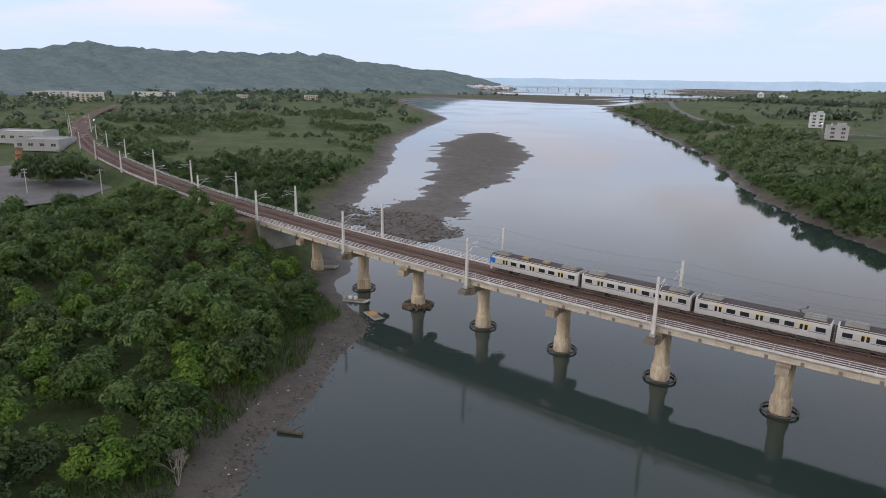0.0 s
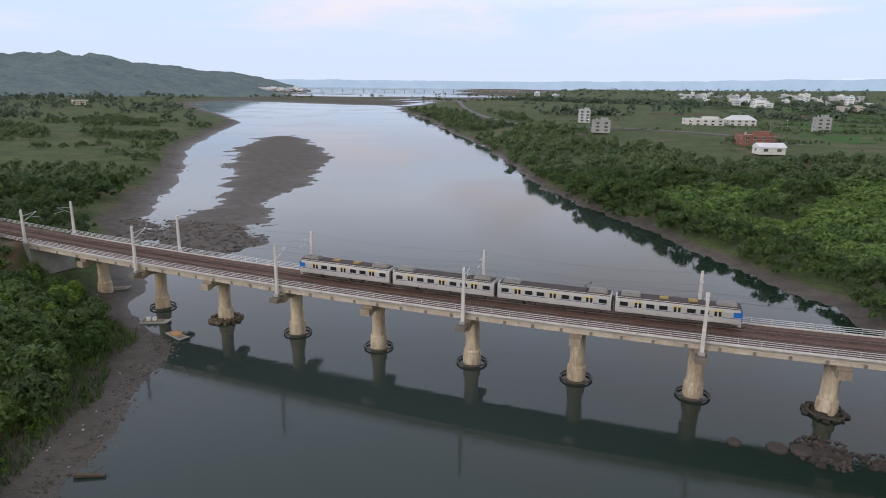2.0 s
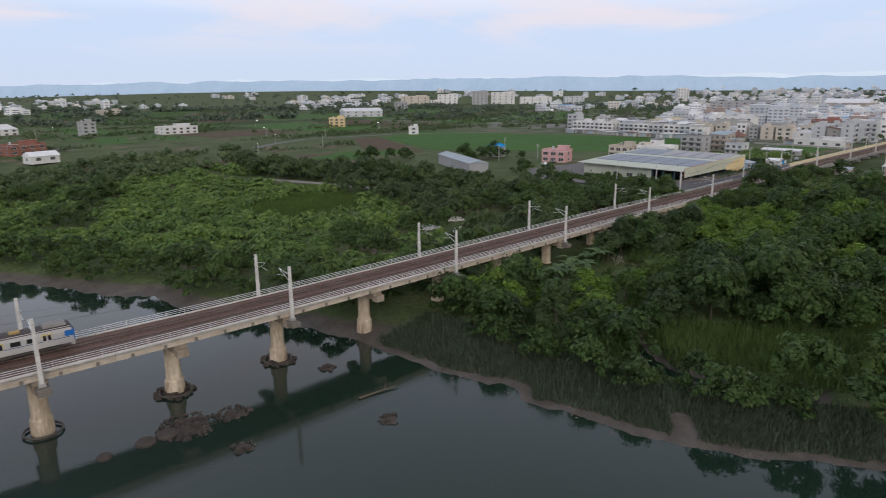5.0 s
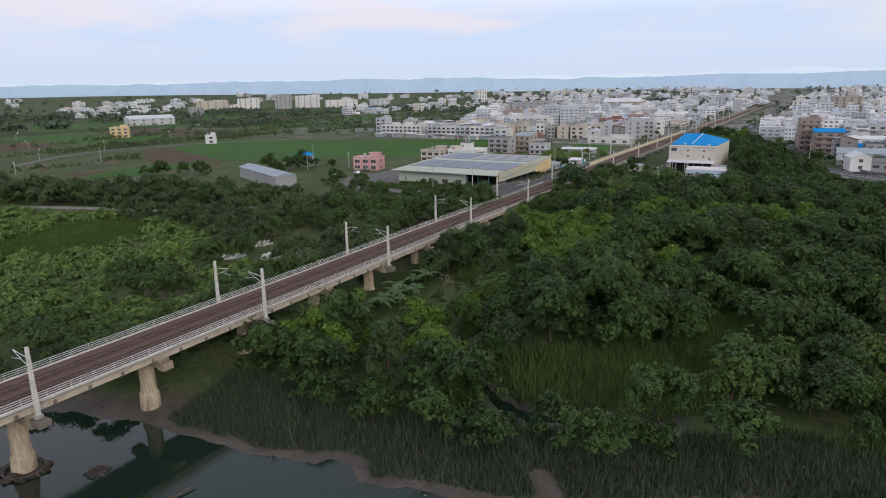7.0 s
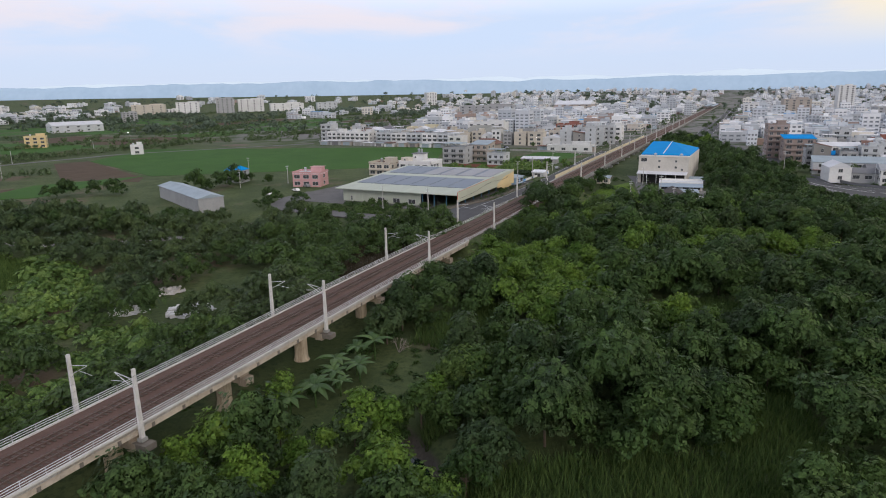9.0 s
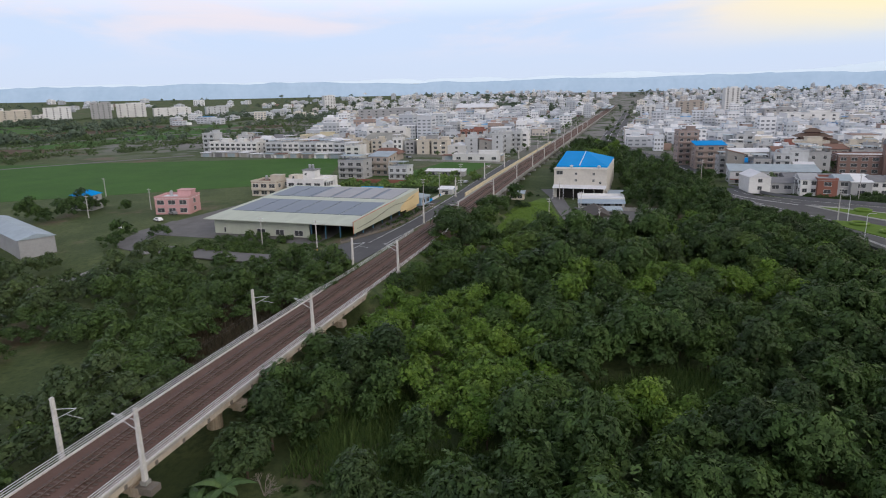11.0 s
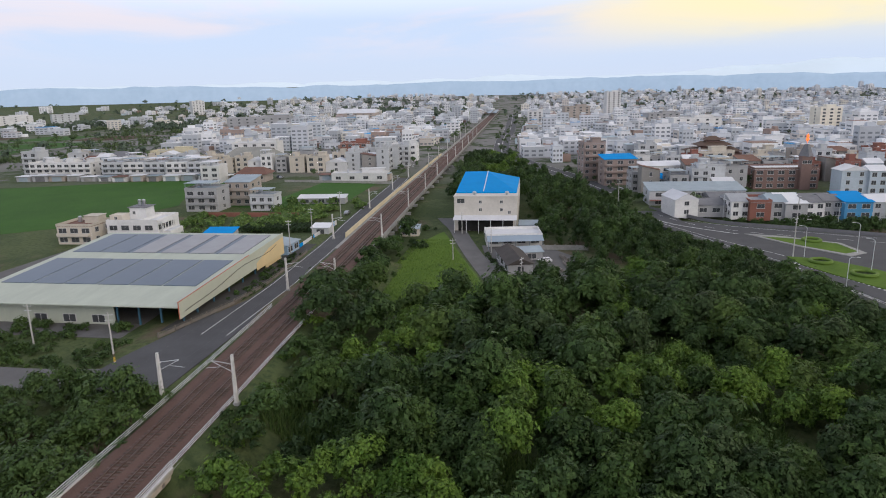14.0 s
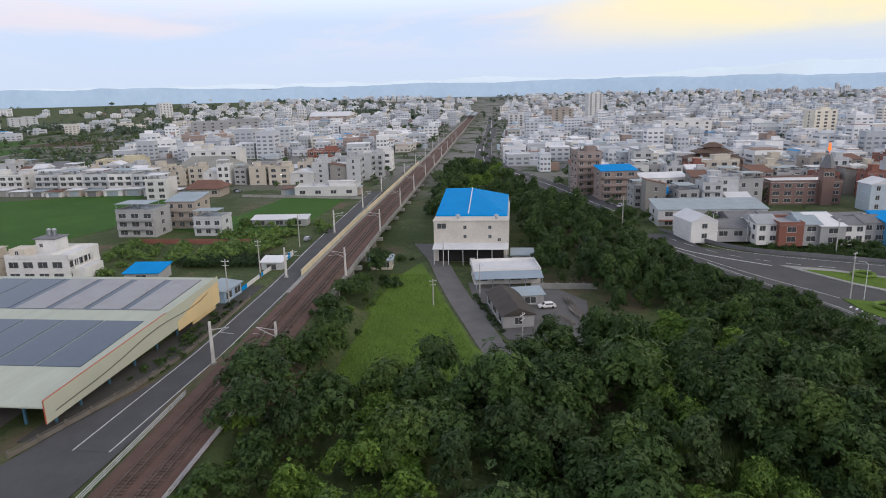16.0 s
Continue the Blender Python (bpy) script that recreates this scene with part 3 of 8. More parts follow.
def build_town_viaduct():
    """The raised line through the town: slab, parapet walls and box piers."""
    v = thing("railway_viaduct", "long concrete railway viaduct on square piers through the town", "viaduct", kind="structure")
    part("deck_slab", sweep(338, 1900, [(-6.0, 10.6), (6.6, 10.6), (6.6, 11.75), (-6.0, 11.75)], 30), GREYC, v)
    part("parapet", sweep(338, 1900, [(-6.2, 11.0), (-5.9, 11.0), (-5.9, 12.5), (-6.2, 12.5)], 30), GREYC, v)
    part("noise_wall", sweep(354, 640, [(6.6, 10.4), (6.95, 10.4), (6.95, 13.3), (6.6, 13.3)], 30), CREAM, v, "cream noise wall")
    part("parapet", sweep(640, 1900, [(6.6, 10.4), (6.95, 10.4), (6.95, 12.6), (6.6, 12.6)], 30), GREYC, v)
    for x in TOWN_PIERS:
        for o in (-4.4, 4.4):
            px, py = rail_point(x, o)
            part("pier", Shape().box((px, py, 8.0), (1.4, 1.4, 5.6), yaw=rail_yaw(x)), GREYC, v)
        part("cross_beam", Shape().box((*rail_point(x, -0.3), 10.1), (1.6, 14.6, 1.1), yaw=rail_yaw(x)), GREYC, v)


def build_station():
    """Platform canopies over the raised line."""
    st = thing("station_canopy", "long grey-blue station canopy over the raised railway", "station")
    for o in (-5.2, 6.0):
        part("roof", sweep(1380, 1560, [(o - 3.6, 17.0), (o + 3.6, 17.0), (o + 3.6, 17.2), (o, 18.3), (o - 3.6, 17.2)], 30), STATIONROOF, st)
        for k in range(10):
            px, py = rail_point(1388 + k * 18, o)
            part("post", Shape().box((px, py, 14.4), (0.5, 0.5, 5.4)), GREYC, st)


STATIONROOF = mat("station_roof", (0.3, 0.37, 0.43), (0.24, 0.3, 0.35), 0.6, scale=0.1)
build_station()
CREAM = mat("cream_wall", (0.68, 0.6, 0.4), (0.5, 0.44, 0.3), 0.85, scale=0.2, fine=2)
build_town_viaduct()


def build_track():
    single("ballast_bed", sweep(-740, 1900, [(-5.24, 11.7), (5.24, 11.7), (5.2, 11.86), (3.9, 12.0), (0.3, 11.92), (-0.3, 11.92), (-3.9, 12.0), (-5.2, 11.86)], 6), BALLAST, "rusty brown railway ballast between the parapets", "ballast", kind="structure")
    s = Shape()
    x = -420.0
    while x < 560:
        for o in (-2.0, 2.0):
            s.box((*rail_point(x, o), 12.02), (0.28, 2.5, 0.12), yaw=rail_yaw(x))
        x += 0.75
    single("sleepers", s, SLEEPER, "rows of weathered concrete sleepers in brown ballast", "sleepers", kind="stuff")
    for o in (-2.0, 2.0):
        t = thing("railway_track", "rusty steel railway track on ballast", "railway track", group="railway tracks")
        for g in (-0.55, 0.55):
            part("rail", sweep(-740, 1900, [(o + g - 0.07, 12.08), (o + g + 0.07, 12.08), (o + g + 0.05, 12.25), (o + g - 0.05, 12.25)], 6), RAIL, t)


build_track()


def build_railing(a, b, off, z, posts=3.2, label="galvanised steel railing with three bars along the bridge"):
    r = thing("railing", label, "railing", group="railings along the railway")
    n = max(1, round((b - a) / posts))
    post = Shape().box((0, 0, 0.5), (0.05, 0.045, 1.0)).mesh("post", [GALV])
    for k in range(n):
        x = a + (b - a) * (k + 0.5) / n
        part("post", post, None, r, at=pose(*rail_point(x, off), z, 0, 0, math.degrees(rail_yaw(x))))
    for h in (0.34, 0.67, 1.0):
        part("bar", sweep(a, b, [(off - 0.036, z + h - 0.036), (off + 0.036, z + h - 0.036), (off + 0.036, z + h + 0.036), (off - 0.036, z + h + 0.036)], 5), GALV, r)


for a, b in zip(ENDS, ENDS[1:]):
    for off in (-HALF + 0.15, HALF - 0.15):
        build_railing(a, b, off, 12.05)
for a, b in ((214, 250), (250, 287)):
    build_railing(a, b, -5.3, 11.7)
for a, b in ((214, 245), (245, 280)):
    build_railing(a, b, 5.6, 11.7)
for a in range(-290, -136, 22):
    build_railing(a, a + 22, -5.4, 11.8, 3.0)
    build_railing(a, a + 22, 5.4, 11.8, 3.0)


# ---- overhead line ----
def build_mast(at_x, side, base, height=8.2):
    x, y = rail_point(at_x, side * (6.25 if side < 0 or at_x < 340 or at_x > 520 else 10.5))
    m = thing("catenary_mast", "pale square concrete overhead-line mast with a bracket arm", "catenary mast", pose(x, y, base, 0, 0, math.degrees(rail_yaw(at_x)) + (0 if side < 0 else 180)), "masts along the railway")
    h = height + 12 - base
    part("post", Shape().box((0, 0, h / 2), (0.62, 0.52, h), taper=0.68), MASTC, m)
    part("foot", Shape().box((0, 0, 0.25), (1.0, 0.9, 0.5)), GREYC, m)
    zt = 12 + 6.6 - base
    part("arm", Shape().tube((0, 0.2, zt), (0, 3.6, zt + 0.55), 0.05).tube((0, 0.2, zt - 1.3), (0, 3.6, zt + 0.5), 0.045).tube((0, 2.0, zt - 0.5), (0, 4.4, zt - 0.75), 0.035), GALV, m, "steel bracket arm")
    part("insulator", Shape().lathe((0, 0.42, zt - 0.1), [(0.05, 0), (0.11, 0.06), (0.05, 0.12), (0.11, 0.18), (0.05, 0.24)], 8), MASTC, m)
    return m


MAST_X = [-470, -425, -380, -335, -290, -245, -205, -170, -136] + MAST_PIERS + [232.5, 293, 352, 410, 462, 510, 565, 620, 680, 740, 800, 860]
for mx in MAST_X:
    for side in (-1, 1):
        build_mast(mx, side, 9.9 if mx in MAST_PIERS else 11.6)


def build_wires():
    for side in (-1, 1):
        o = side * 2.0
        w = thing("overhead_line", "thin dark overhead contact and carrier wires", "overhead wire", group="overhead wires")
        carrier, contact, feeder = Shape(), Shape(), Shape()
        for a, b in zip(MAST_X, MAST_X[1:]):
            if a < -250 or b > 700:
                continue
            n = 6
            pts = []
            for i in range(n + 1):
                t = i / n
                sag = 4 * t * (1 - t)
                pts.append((a + (b - a) * t, sag))
            for (xa, sa), (xb, sb) in zip(pts, pts[1:]):
                carrier.tube((*rail_point(xa, o), 19.0 - 0.9 * sa), (*rail_point(xb, o), 19.0 - 0.9 * sb), 0.014, 3)
                contact.tube((*rail_point(xa, o), 17.7), (*rail_point(xb, o), 17.7), 0.014, 3)
                feeder.tube((*rail_point(xa, o * 3.5), 19.6 - 0.7 * sa), (*rail_point(xb, o * 3.5), 19.6 - 0.7 * sb), 0.014, 3)
        part("carrier_wire", carrier, WIRE, w)
        part("contact_wire", contact, WIRE, w)
        part("feeder_wire", feeder, WIRE, w)


build_wires()


# ---- the train ----
SILVER = mat("train_steel", (0.56, 0.55, 0.52), (0.46, 0.45, 0.43), 0.42, metal=0.25, scale=0.2, fine=2)
TRAINGLASS = mat("train_glass", (0.012, 0.013, 0.015), (0.02, 0.02, 0.022), 0.12, spec=0.4)
TRAINROOF = mat("train_roof", (0.075, 0.058, 0.054), (0.05, 0.042, 0.04), 0.8, scale=0.4)
TRAINDARK = mat("train_underframe", (0.045, 0.042, 0.04), (0.08, 0.07, 0.06), 0.8)
BLUEPAINT = mat("train_blue", (0.02, 0.16, 0.5), (0.015, 0.12, 0.4), 0.4)
YELLOWPAINT = mat("door_yellow", (0.75, 0.55, 0.08), rough=0.5)
OCHRE = mat("ochre_paint", (0.42, 0.3, 0.1), (0.3, 0.2, 0.08), 0.7)
ACGREY = mat("roof_unit_grey", (0.3, 0.29, 0.27), (0.2, 0.2, 0.18), 0.7)
STRIPE = mat("train_stripe", (0.05, 0.1, 0.28), rough=0.5)
HEADLAMP = mat("train_lamp", (0.9, 0.85, 0.7), rough=0.3, emit=((1.0, 0.85, 0.6), 2.5))


def build_car(x, cab):
    """A car 20 m long, its middle at x; cab: -1 or 1 for an end with a cab, 0 for none."""
    cx, cy = rail_point(x, 2.0)
    car = thing("train_car", ("silver train car with yellow-edged doors and a blue cab" if cab else "silver train car with yellow-edged doors and brown roof"), "train car", pose(cx, cy, 12.25, 0, 0, math.degrees(rail_yaw(x))), "cars of the train")
    L, W = 20.0, 2.9
    prof = [(-1.40, 0.95), (-1.45, 1.2), (-1.45, 2.9), (-1.38, 3.4), (-1.15, 3.68), (1.15, 3.68), (1.38, 3.4), (1.45, 2.9), (1.45, 1.2), (1.40, 0.95)]
    s = Shape()
    k = len(prof)
    ends = [-L / 2, -L / 2 + 0.5, L / 2 - 0.5, L / 2]
    vs = []
    for i, xe in enumerate(ends):
        sh = 0.0
        for yy, zz in prof:
            lean = 0.0
            if cab and ((cab > 0 and i == 3) or (cab < 0 and i == 0)):
                lean = -cab * 0.35 * (zz - 0.95) / 2.7
            q = 0.97 if i in (0, 3) else 1.0
            vs.append((xe + lean, yy * q, zz))
    fs = [(i * k + j, i * k + (j + 1) % k, (i + 1) * k + (j + 1) % k, (i + 1) * k + j) for i in range(3) for j in range(k)]
    fs += [tuple(range(k - 1, -1, -1)), tuple(3 * k + j for j in range(k))]
    s.solid(vs, fs)
    part("body", s, SILVER, car)
    part("roof", Shape().box((0, 0, 3.72), (L - 0.5, 2.4, 0.14)).box((0, 1.3, 3.5), (L - 0.6, 0.14, 0.12)).box((0, -1.3, 3.5), (L - 0.6, 0.14, 0.12)), TRAINROOF, car, "rust-brown roof")
    for xe in (-7.6, 7.6):
        part("roof_unit", Shape().box((xe, 0, 4.0), (3.2, 1.9, 0.5), taper=0.9).box((xe - 0.7, 0, 4.27), (0.9, 0.9, 0.08)).box((xe + 0.7, 0, 4.27), (0.9, 0.9, 0.08)), ACGREY, car)
    for xe in (-2.2, 2.4):
        if cab:
            part("roof_vent", Shape().box((xe, 0, 3.92), (1.4, 1.1, 0.3)), OCHRE, car, "ochre roof vent")
    for side in (-1, 1):
        y = side * 1.455
        part("stripe", Shape().box((0, y, 1.95), (L - 1.2, 0.02, 0.09)), STRIPE, car, "thin dark blue stripe")
        for dx in (-6.3, 0.0, 6.3):
            d = part("door", Shape().box((dx, y, 2.0), (1.35, 0.035, 1.95)), SILVER, car)
            for q in (-0.33, 0.33):
                part("door_window", Shape().box((dx + q, y + side * 0.02, 2.45), (0.42, 0.02, 0.85)), TRAINGLASS, d)
            part("door_edge", Shape().box((dx - 0.68, y + side * 0.01, 2.62), (0.08, 0.04, 0.7)).box((dx + 0.68, y + side * 0.01, 2.62), (0.08, 0.04, 0.7)).box((dx, y + side * 0.01, 2.97), (1.44, 0.04, 0.14)), YELLOWPAINT, d, "yellow door edging")
        for wx in (-8.6, -4.3, -2.2, 2.2, 4.3, 8.6):
            if cab and wx * cab > 8:
                continue
            part("window", Shape().box((wx, y, 2.5), (1.35, 0.03, 0.72)), TRAINGLASS, car)
    for bx in (-6.8, 6.8):
        bg = part("bogie", Shape().box((bx, 0, 0.55), (2.9, 2.2, 0.42)).box((bx, 0, 0.85), (0.9, 1.6, 0.3)), TRAINDARK, car)
        for wx in (-1.05, 1.05):
            for side in (-1, 1):
                wh = Shape()
                wh.tube((bx + wx, side * 0.5, 0.43), (bx + wx, side * 0.64, 0.43), 0.43, 14)
                part("wheel", wh, TRAINDARK, bg)
    part("underframe", Shape().box((-0.6, 0, 0.68), (4.2, 2.5, 0.6)).box((3.1, 0, 0.7), (2.0, 2.3, 0.5)).box((-3.9, 0, 0.72), (1.2, 2.3, 0.45)), TRAINDARK, car)
    for e in (-1, 1):
        if cab == e:
            xe = e * (L / 2)
            part("cab_front", Shape().box((xe - e * 0.10, 0, 2.05), (0.3, 2.72, 2.0)), BLUEPAINT, car, "blue cab front")
            part("cab_side", Shape().box((xe - e * 0.75, 0, 2.55), (1.1, 2.925, 0.9)), BLUEPAINT, car, "blue cab side band")
            part("windscreen", Shape().box((xe + e * 0.04, 0, 2.75), (0.06, 2.4, 0.95)), TRAINGLASS, car)
            for y in (-0.95, 0.95):
                part("headlight", Shape().box((xe + e * 0.06, y, 1.55), (0.06, 0.3, 0.22)), HEADLAMP, car)
            part("skirt", Shape().box((xe - e * 0.2, 0, 0.72), (0.5, 2.4, 0.5)), SILVER, car)
        else:
            part("gangway", Shape().box((e * (L / 2 + 0.13), 0, 2.0), (0.28, 1.5, 2.3)), TRAINDARK, car)
    return car


for i, xc in enumerate((-52.1, -31.4, -10.7, 10.0)):
    car = build_car(xc, -1 if i == 0 else (1 if i == 3 else 0))
    if i == 2:
        p = Shape().tube((6, -0.6, 3.8), (5.2, 0, 4.6), 0.04).tube((6, 0.6, 3.8), (5.2, 0, 4.6), 0.04).tube((5.2, 0, 4.6), (6.3, 0, 5.2), 0.04).box((6.3, 0, 5.22), (0.25, 1.5, 0.06)).box((6, 0, 3.85), (1.4, 1.4, 0.12))
        part("pantograph", p, TRAINDARK, car, "folding current collector on the roof")


# ---- plants ----
rng = np.random.default_rng(7)


def leaf_tris(pos, nor, size, g):
    """One folded, drooping leaf spray a place, lying across its normal: four corners and two faces each."""
    n = len(pos)
    nor = nor / np.linalg.norm(nor, axis=1, keepdims=True)
    t = np.cross(nor, g.normal(size=(n, 3)))
    t /= np.linalg.norm(t, axis=1, keepdims=True) + 1e-9
    b = np.cross(nor, t)
    s = (size * g.uniform(0.55, 1.4, n))[:, None]
    wide = g.uniform(0.26, 0.5, n)[:, None] * s
    down = np.array((0, 0, -1.0)) * s * g.uniform(0.05, 0.42, n)[:, None]
    root = pos - t * s * 0.45 - nor * s * 0.1
    mid = pos - t * s * 0.05 + down * 0.25 - nor * s * 0.12
    v = np.stack([root, mid + b * wide, pos + t * s * 0.6 + down, mid - b * wide], 1).reshape(-1, 3)
    o = np.arange(n)[:, None] * 4
    q = np.concatenate([o + (0, 2, 1), o + (0, 3, 2)], 1).reshape(-1, 3)
    return v, q


def crown_points(R, H, lobes, per, g, low=0.3, flat=0.75):
    """Leaf places and normals on an uneven dome of boughs; also the boughs themselves."""
    cs, rs = [], []
    lean = g.normal(0, 0.12, 2) * R
    for i in range(lobes):
        a = 2 * math.pi * (i * 0.618 + g.uniform(0, 0.22))
        q = math.sqrt((i + 0.3) / lobes) * g.uniform(0.75, 1.15)
        rad = R * 0.7 * q
        h = H * (low + (0.84 - low) * max(0.0, 1 - q ** 2.0) * g.uniform(0.7, 1.1) + 0.05)
        cs.append((rad * math.cos(a) + lean[0] * h / H, rad * math.sin(a) + lean[1] * h / H, h))
        rs.append(R * min(0.62, 0.3 * math.exp(g.normal(0, 0.32)) * (1.25 - 0.4 * q)))
    cs, rs = np.array(cs), np.array(rs)
    P, Nn = [], []
    for c, r in zip(cs, rs):
        k = max(min(6, per), int(per * (r / (0.3 * R)) ** 1.4))
        d = g.normal(size=(k, 3))
        d[:, 2] = np.abs(d[:, 2]) * 1.1 - 0.55
        d /= np.linalg.norm(d, axis=1, keepdims=True)
        ph = g.uniform(0, 6.28, 3)
        lump = 0.5 + 0.5 * np.sin(d[:, 0] * 5.2 + ph[0]) * np.sin(d[:, 1] * 5.2 + ph[1]) * np.sin(d[:, 2] * 4.6 + ph[2])
        rad = r * (0.66 + 0.42 * lump + 0.38 * g.uniform(0, 1, k) ** 3)
        P.append(c + d * rad[:, None] * (1, 1, flat))
        Nn.append(d * (1, 1, 1.1) + (0, 0, 0.6) + g.normal(size=(k, 3)) * 0.36)
    return np.concatenate(P), np.concatenate(Nn), cs, rs


def core_mesh(cs, rs, k=0.9, flat=0.75, n=6, m=4):
    """Closed lumps inside the lobes, so that the crown is not hollow."""
    vs, qs, o = [], [], 0
    th = np.linspace(0, 2 * np.pi, n, endpoint=False)
    ph = np.linspace(0.25, np.pi - 0.25, m)
    ph = ph.copy()
    unit = np.array([(math.sin(p) * math.cos(t), math.sin(p) * math.sin(t), math.cos(p)) for p in ph for t in th])
    q0 = np.array([(i * n + j, (i + 1) * n + j, (i + 1) * n + (j + 1) % n, i * n + (j + 1) % n) for i in range(m - 1) for j in range(n)])
    for c, r in zip(cs, rs):
        vs.append(c + unit * r * k * np.array((1, 1, flat)))
        qs.append(q0 + o)
        o += len(unit)
    qs = np.concatenate(qs)
    return np.concatenate(vs), np.concatenate([qs[:, [0, 1, 2]], qs[:, [0, 2, 3]]])


def crown_arrays(R, H, lobes, per, size, g, low=0.3, flat=0.75, core=(5, 4), k=0.68):
    P, Nn, cs, rs = crown_points(R, H, lobes, per, g, low, flat)
    v, q = leaf_tris(P, Nn, np.full(len(P), size), g)
    if core:
        cv, cq = core_mesh(cs, rs, k, flat=flat, n=core[0], m=core[1])
        cv = cv + g.normal(size=cv.shape) * R * 0.045
        q = np.concatenate([q, cq + len(v)])
        v = np.concatenate([v, cv])
    return v, q, cs


def trunk_shape(H, cs, g, r=0.16):
    s = Shape()
    top = Vector((g.normal() * 0.2, g.normal() * 0.2, H * 0.5))
    s.tube((0, 0, -0.6), tuple(top), r, 7, r2=r * 0.6)
    for c in cs[:7]:
        s.tube(tuple(top * g.uniform(0.75, 1.0)), tuple(Vector(c)), r * 0.42, 5, r2=r * 0.14)
    return s


def tree_kind(name, label, R, H, lobes, per, size, leaf, seed, low=0.3, flat=0.75, r=0.16):
    g = np.random.default_rng(seed)
    v, q, cs = crown_arrays(R, H, lobes, per, size, g, low, flat, (6, 4))
    t = thing(name, label, "tree" if name != "bush" else "bush", group="trees of the river bank")
    part("trunk", trunk_shape(H, cs, g, r), BARK, t)
    cm = array_mesh("crown", v, q, [leaf])
    cm.polygons.foreach_set("use_smooth", [True] * len(cm.polygons))
    part("crown", cm, None, t)
    return t


TREES = [
    tree_kind("tree", "dark green broad-leaved tree with a layered crown", 4.2, 6.8, 15, 66, 0.78, LEAF_DARK, 11),
    tree_kind("tree", "mid-green bushy tree with a rounded uneven crown", 3.7, 6.2, 15, 66, 0.72, LEAF_MID, 12),
    tree_kind("tree", "bright yellow-green tree with drooping leaf clusters", 3.3, 6.0, 15, 66, 0.7, LEAF_LIGHT, 13),
    tree_kind("tree", "tall dark green tree with a narrow crown", 3.0, 8.2, 15, 62, 0.7, LEAF_DARK, 14, 0.22, 1.0),
    tree_kind("tree", "wide-spreading green tree with a flat crown", 5.2, 6.2, 18, 66, 0.78, LEAF_MID, 15, 0.38, 0.6),
    tree_kind("bush", "low bright green bush", 2.0, 2.6, 9, 44, 0.5, LEAF_LIGHT, 16, 0.15, 0.8, 0.07),
    tree_kind("bush", "low dark green bush", 2.2, 2.8, 9, 44, 0.5, LEAF_DARK, 17, 0.15, 0.8, 0.07),
]


def jitter_grid(x0, x1, y0, y1, step, g):
    X, Y = np.meshgrid(np.arange(x0, x1, step), np.arange(y0, y1, step))
    X, Y = X.ravel(), Y.ravel()
    return X + g.uniform(-0.45, 0.45, len(X)) * step, Y + g.uniform(-0.45, 0.45, len(Y)) * step


def open_ground(x, y):
    """Where no wood grows: the railway, roads, yards, lawns, houses."""
    ry = rail_y(np.clip(x, -700, 3000))
    o = np.abs(y - ry) < np.where(x < 300, 7.2, 8.0)
    o |= (x > 372) & (y < ry) & (y > ry - 20)
    o |= (x > 234) & (x < 345) & (y > ry) & (y < 200)
    o |= (x > 287 - (y - 100) * 0.3) & (x < 372) & (y > 64 + 0.02 * x) & (y < 101)
    o |= (x > 316) & (x < 440) & (y > np.interp(x, [316, 360, 372, 440], [42, 43, 60, 66])) & (y < 106)
    o |= (x > 300) & (x <= 316) & (y > 62) & (y < 104)
    o |= y < np.interp(x, [150, 220, 304, 339, 378, 420, 470, 540, 600, 640], [-90, -38, -14, -8, 14, 19, 36, 56, 77, 92]) * (x > 150) - 300 * (x <= 150)
    o |= (x > 640)
    o |= (x < -222) & (x > -345) & (y > 84) & (y < ry - 8)
    o |= np.hypot((x - 160) / 22, (y - 155) / 13) < 1
    o |= np.hypot((x - 190) / 12, (y - 127) / 6) < 1
    o |= np.hypot((x - 136) / 19, (y - 91) / 13.5) < 1
    o |= np.hypot((x - 132) / 26, (y - 230) / 20) < 1
    o |= (np.abs(y - np.interp(x, [150, 159, 177, 203, 240], [300, 282, 233, 203, 195])) < 6) & (x > 150) & (x < 240)
    return o


def clearing(x, y, grow=1.0):
    """Grassy and reedy gaps in the southern wood: middle, half length, half width and heading of each."""
    o = np.zeros(np.shape(x), bool)
    for cx, cy, hl, hw, head in ((119, 45, 23, 9, -61), (193, 46, 14, 5, -61), (237, 93, 15, 5.5, 84), (160, 74, 9, 5, -40), (152, 40, 12, 5, -70), (212, 66, 9, 4, -50)):
        a = radians(head)
        u, v = (x - cx) * math.cos(a) + (y - cy) * math.sin(a), -(x - cx) * math.sin(a) + (y - cy) * math.cos(a)
        rag = 0.35 * fbm(x / 7, y / 7, 3, 410)
        o = o | (np.hypot(u / hl, v / hw) + rag < grow)
    return o


GULLY = ([30, 42, 54, 63, 72, 80, 90], [110, 106.5, 103, 110, 118, 124, 131])


def south_wood(x, y):
    dl, dr = shore_gap(x, y)
    ry = rail_y(x)
    gully = np.abs(x - np.interp(y, *GULLY)) < np.where(y < 56, 5.0, 2.6)
    return (dr > 8 + 9 * smooth(y, 78, 94)) & (y < ry - 8) & (x < 640) & (x > 60) & ~open_ground(x, y) & ~clearing(x, y) & ~(gully & (y < 90) & (x < 135)) & (y > -110)


LANE = ([120, 195, 198, 203, 217, 233, 257, 282, 305, 345, 420], [260, 240, 222, 203, 190, 177, 168, 159, 150, 140, 120])


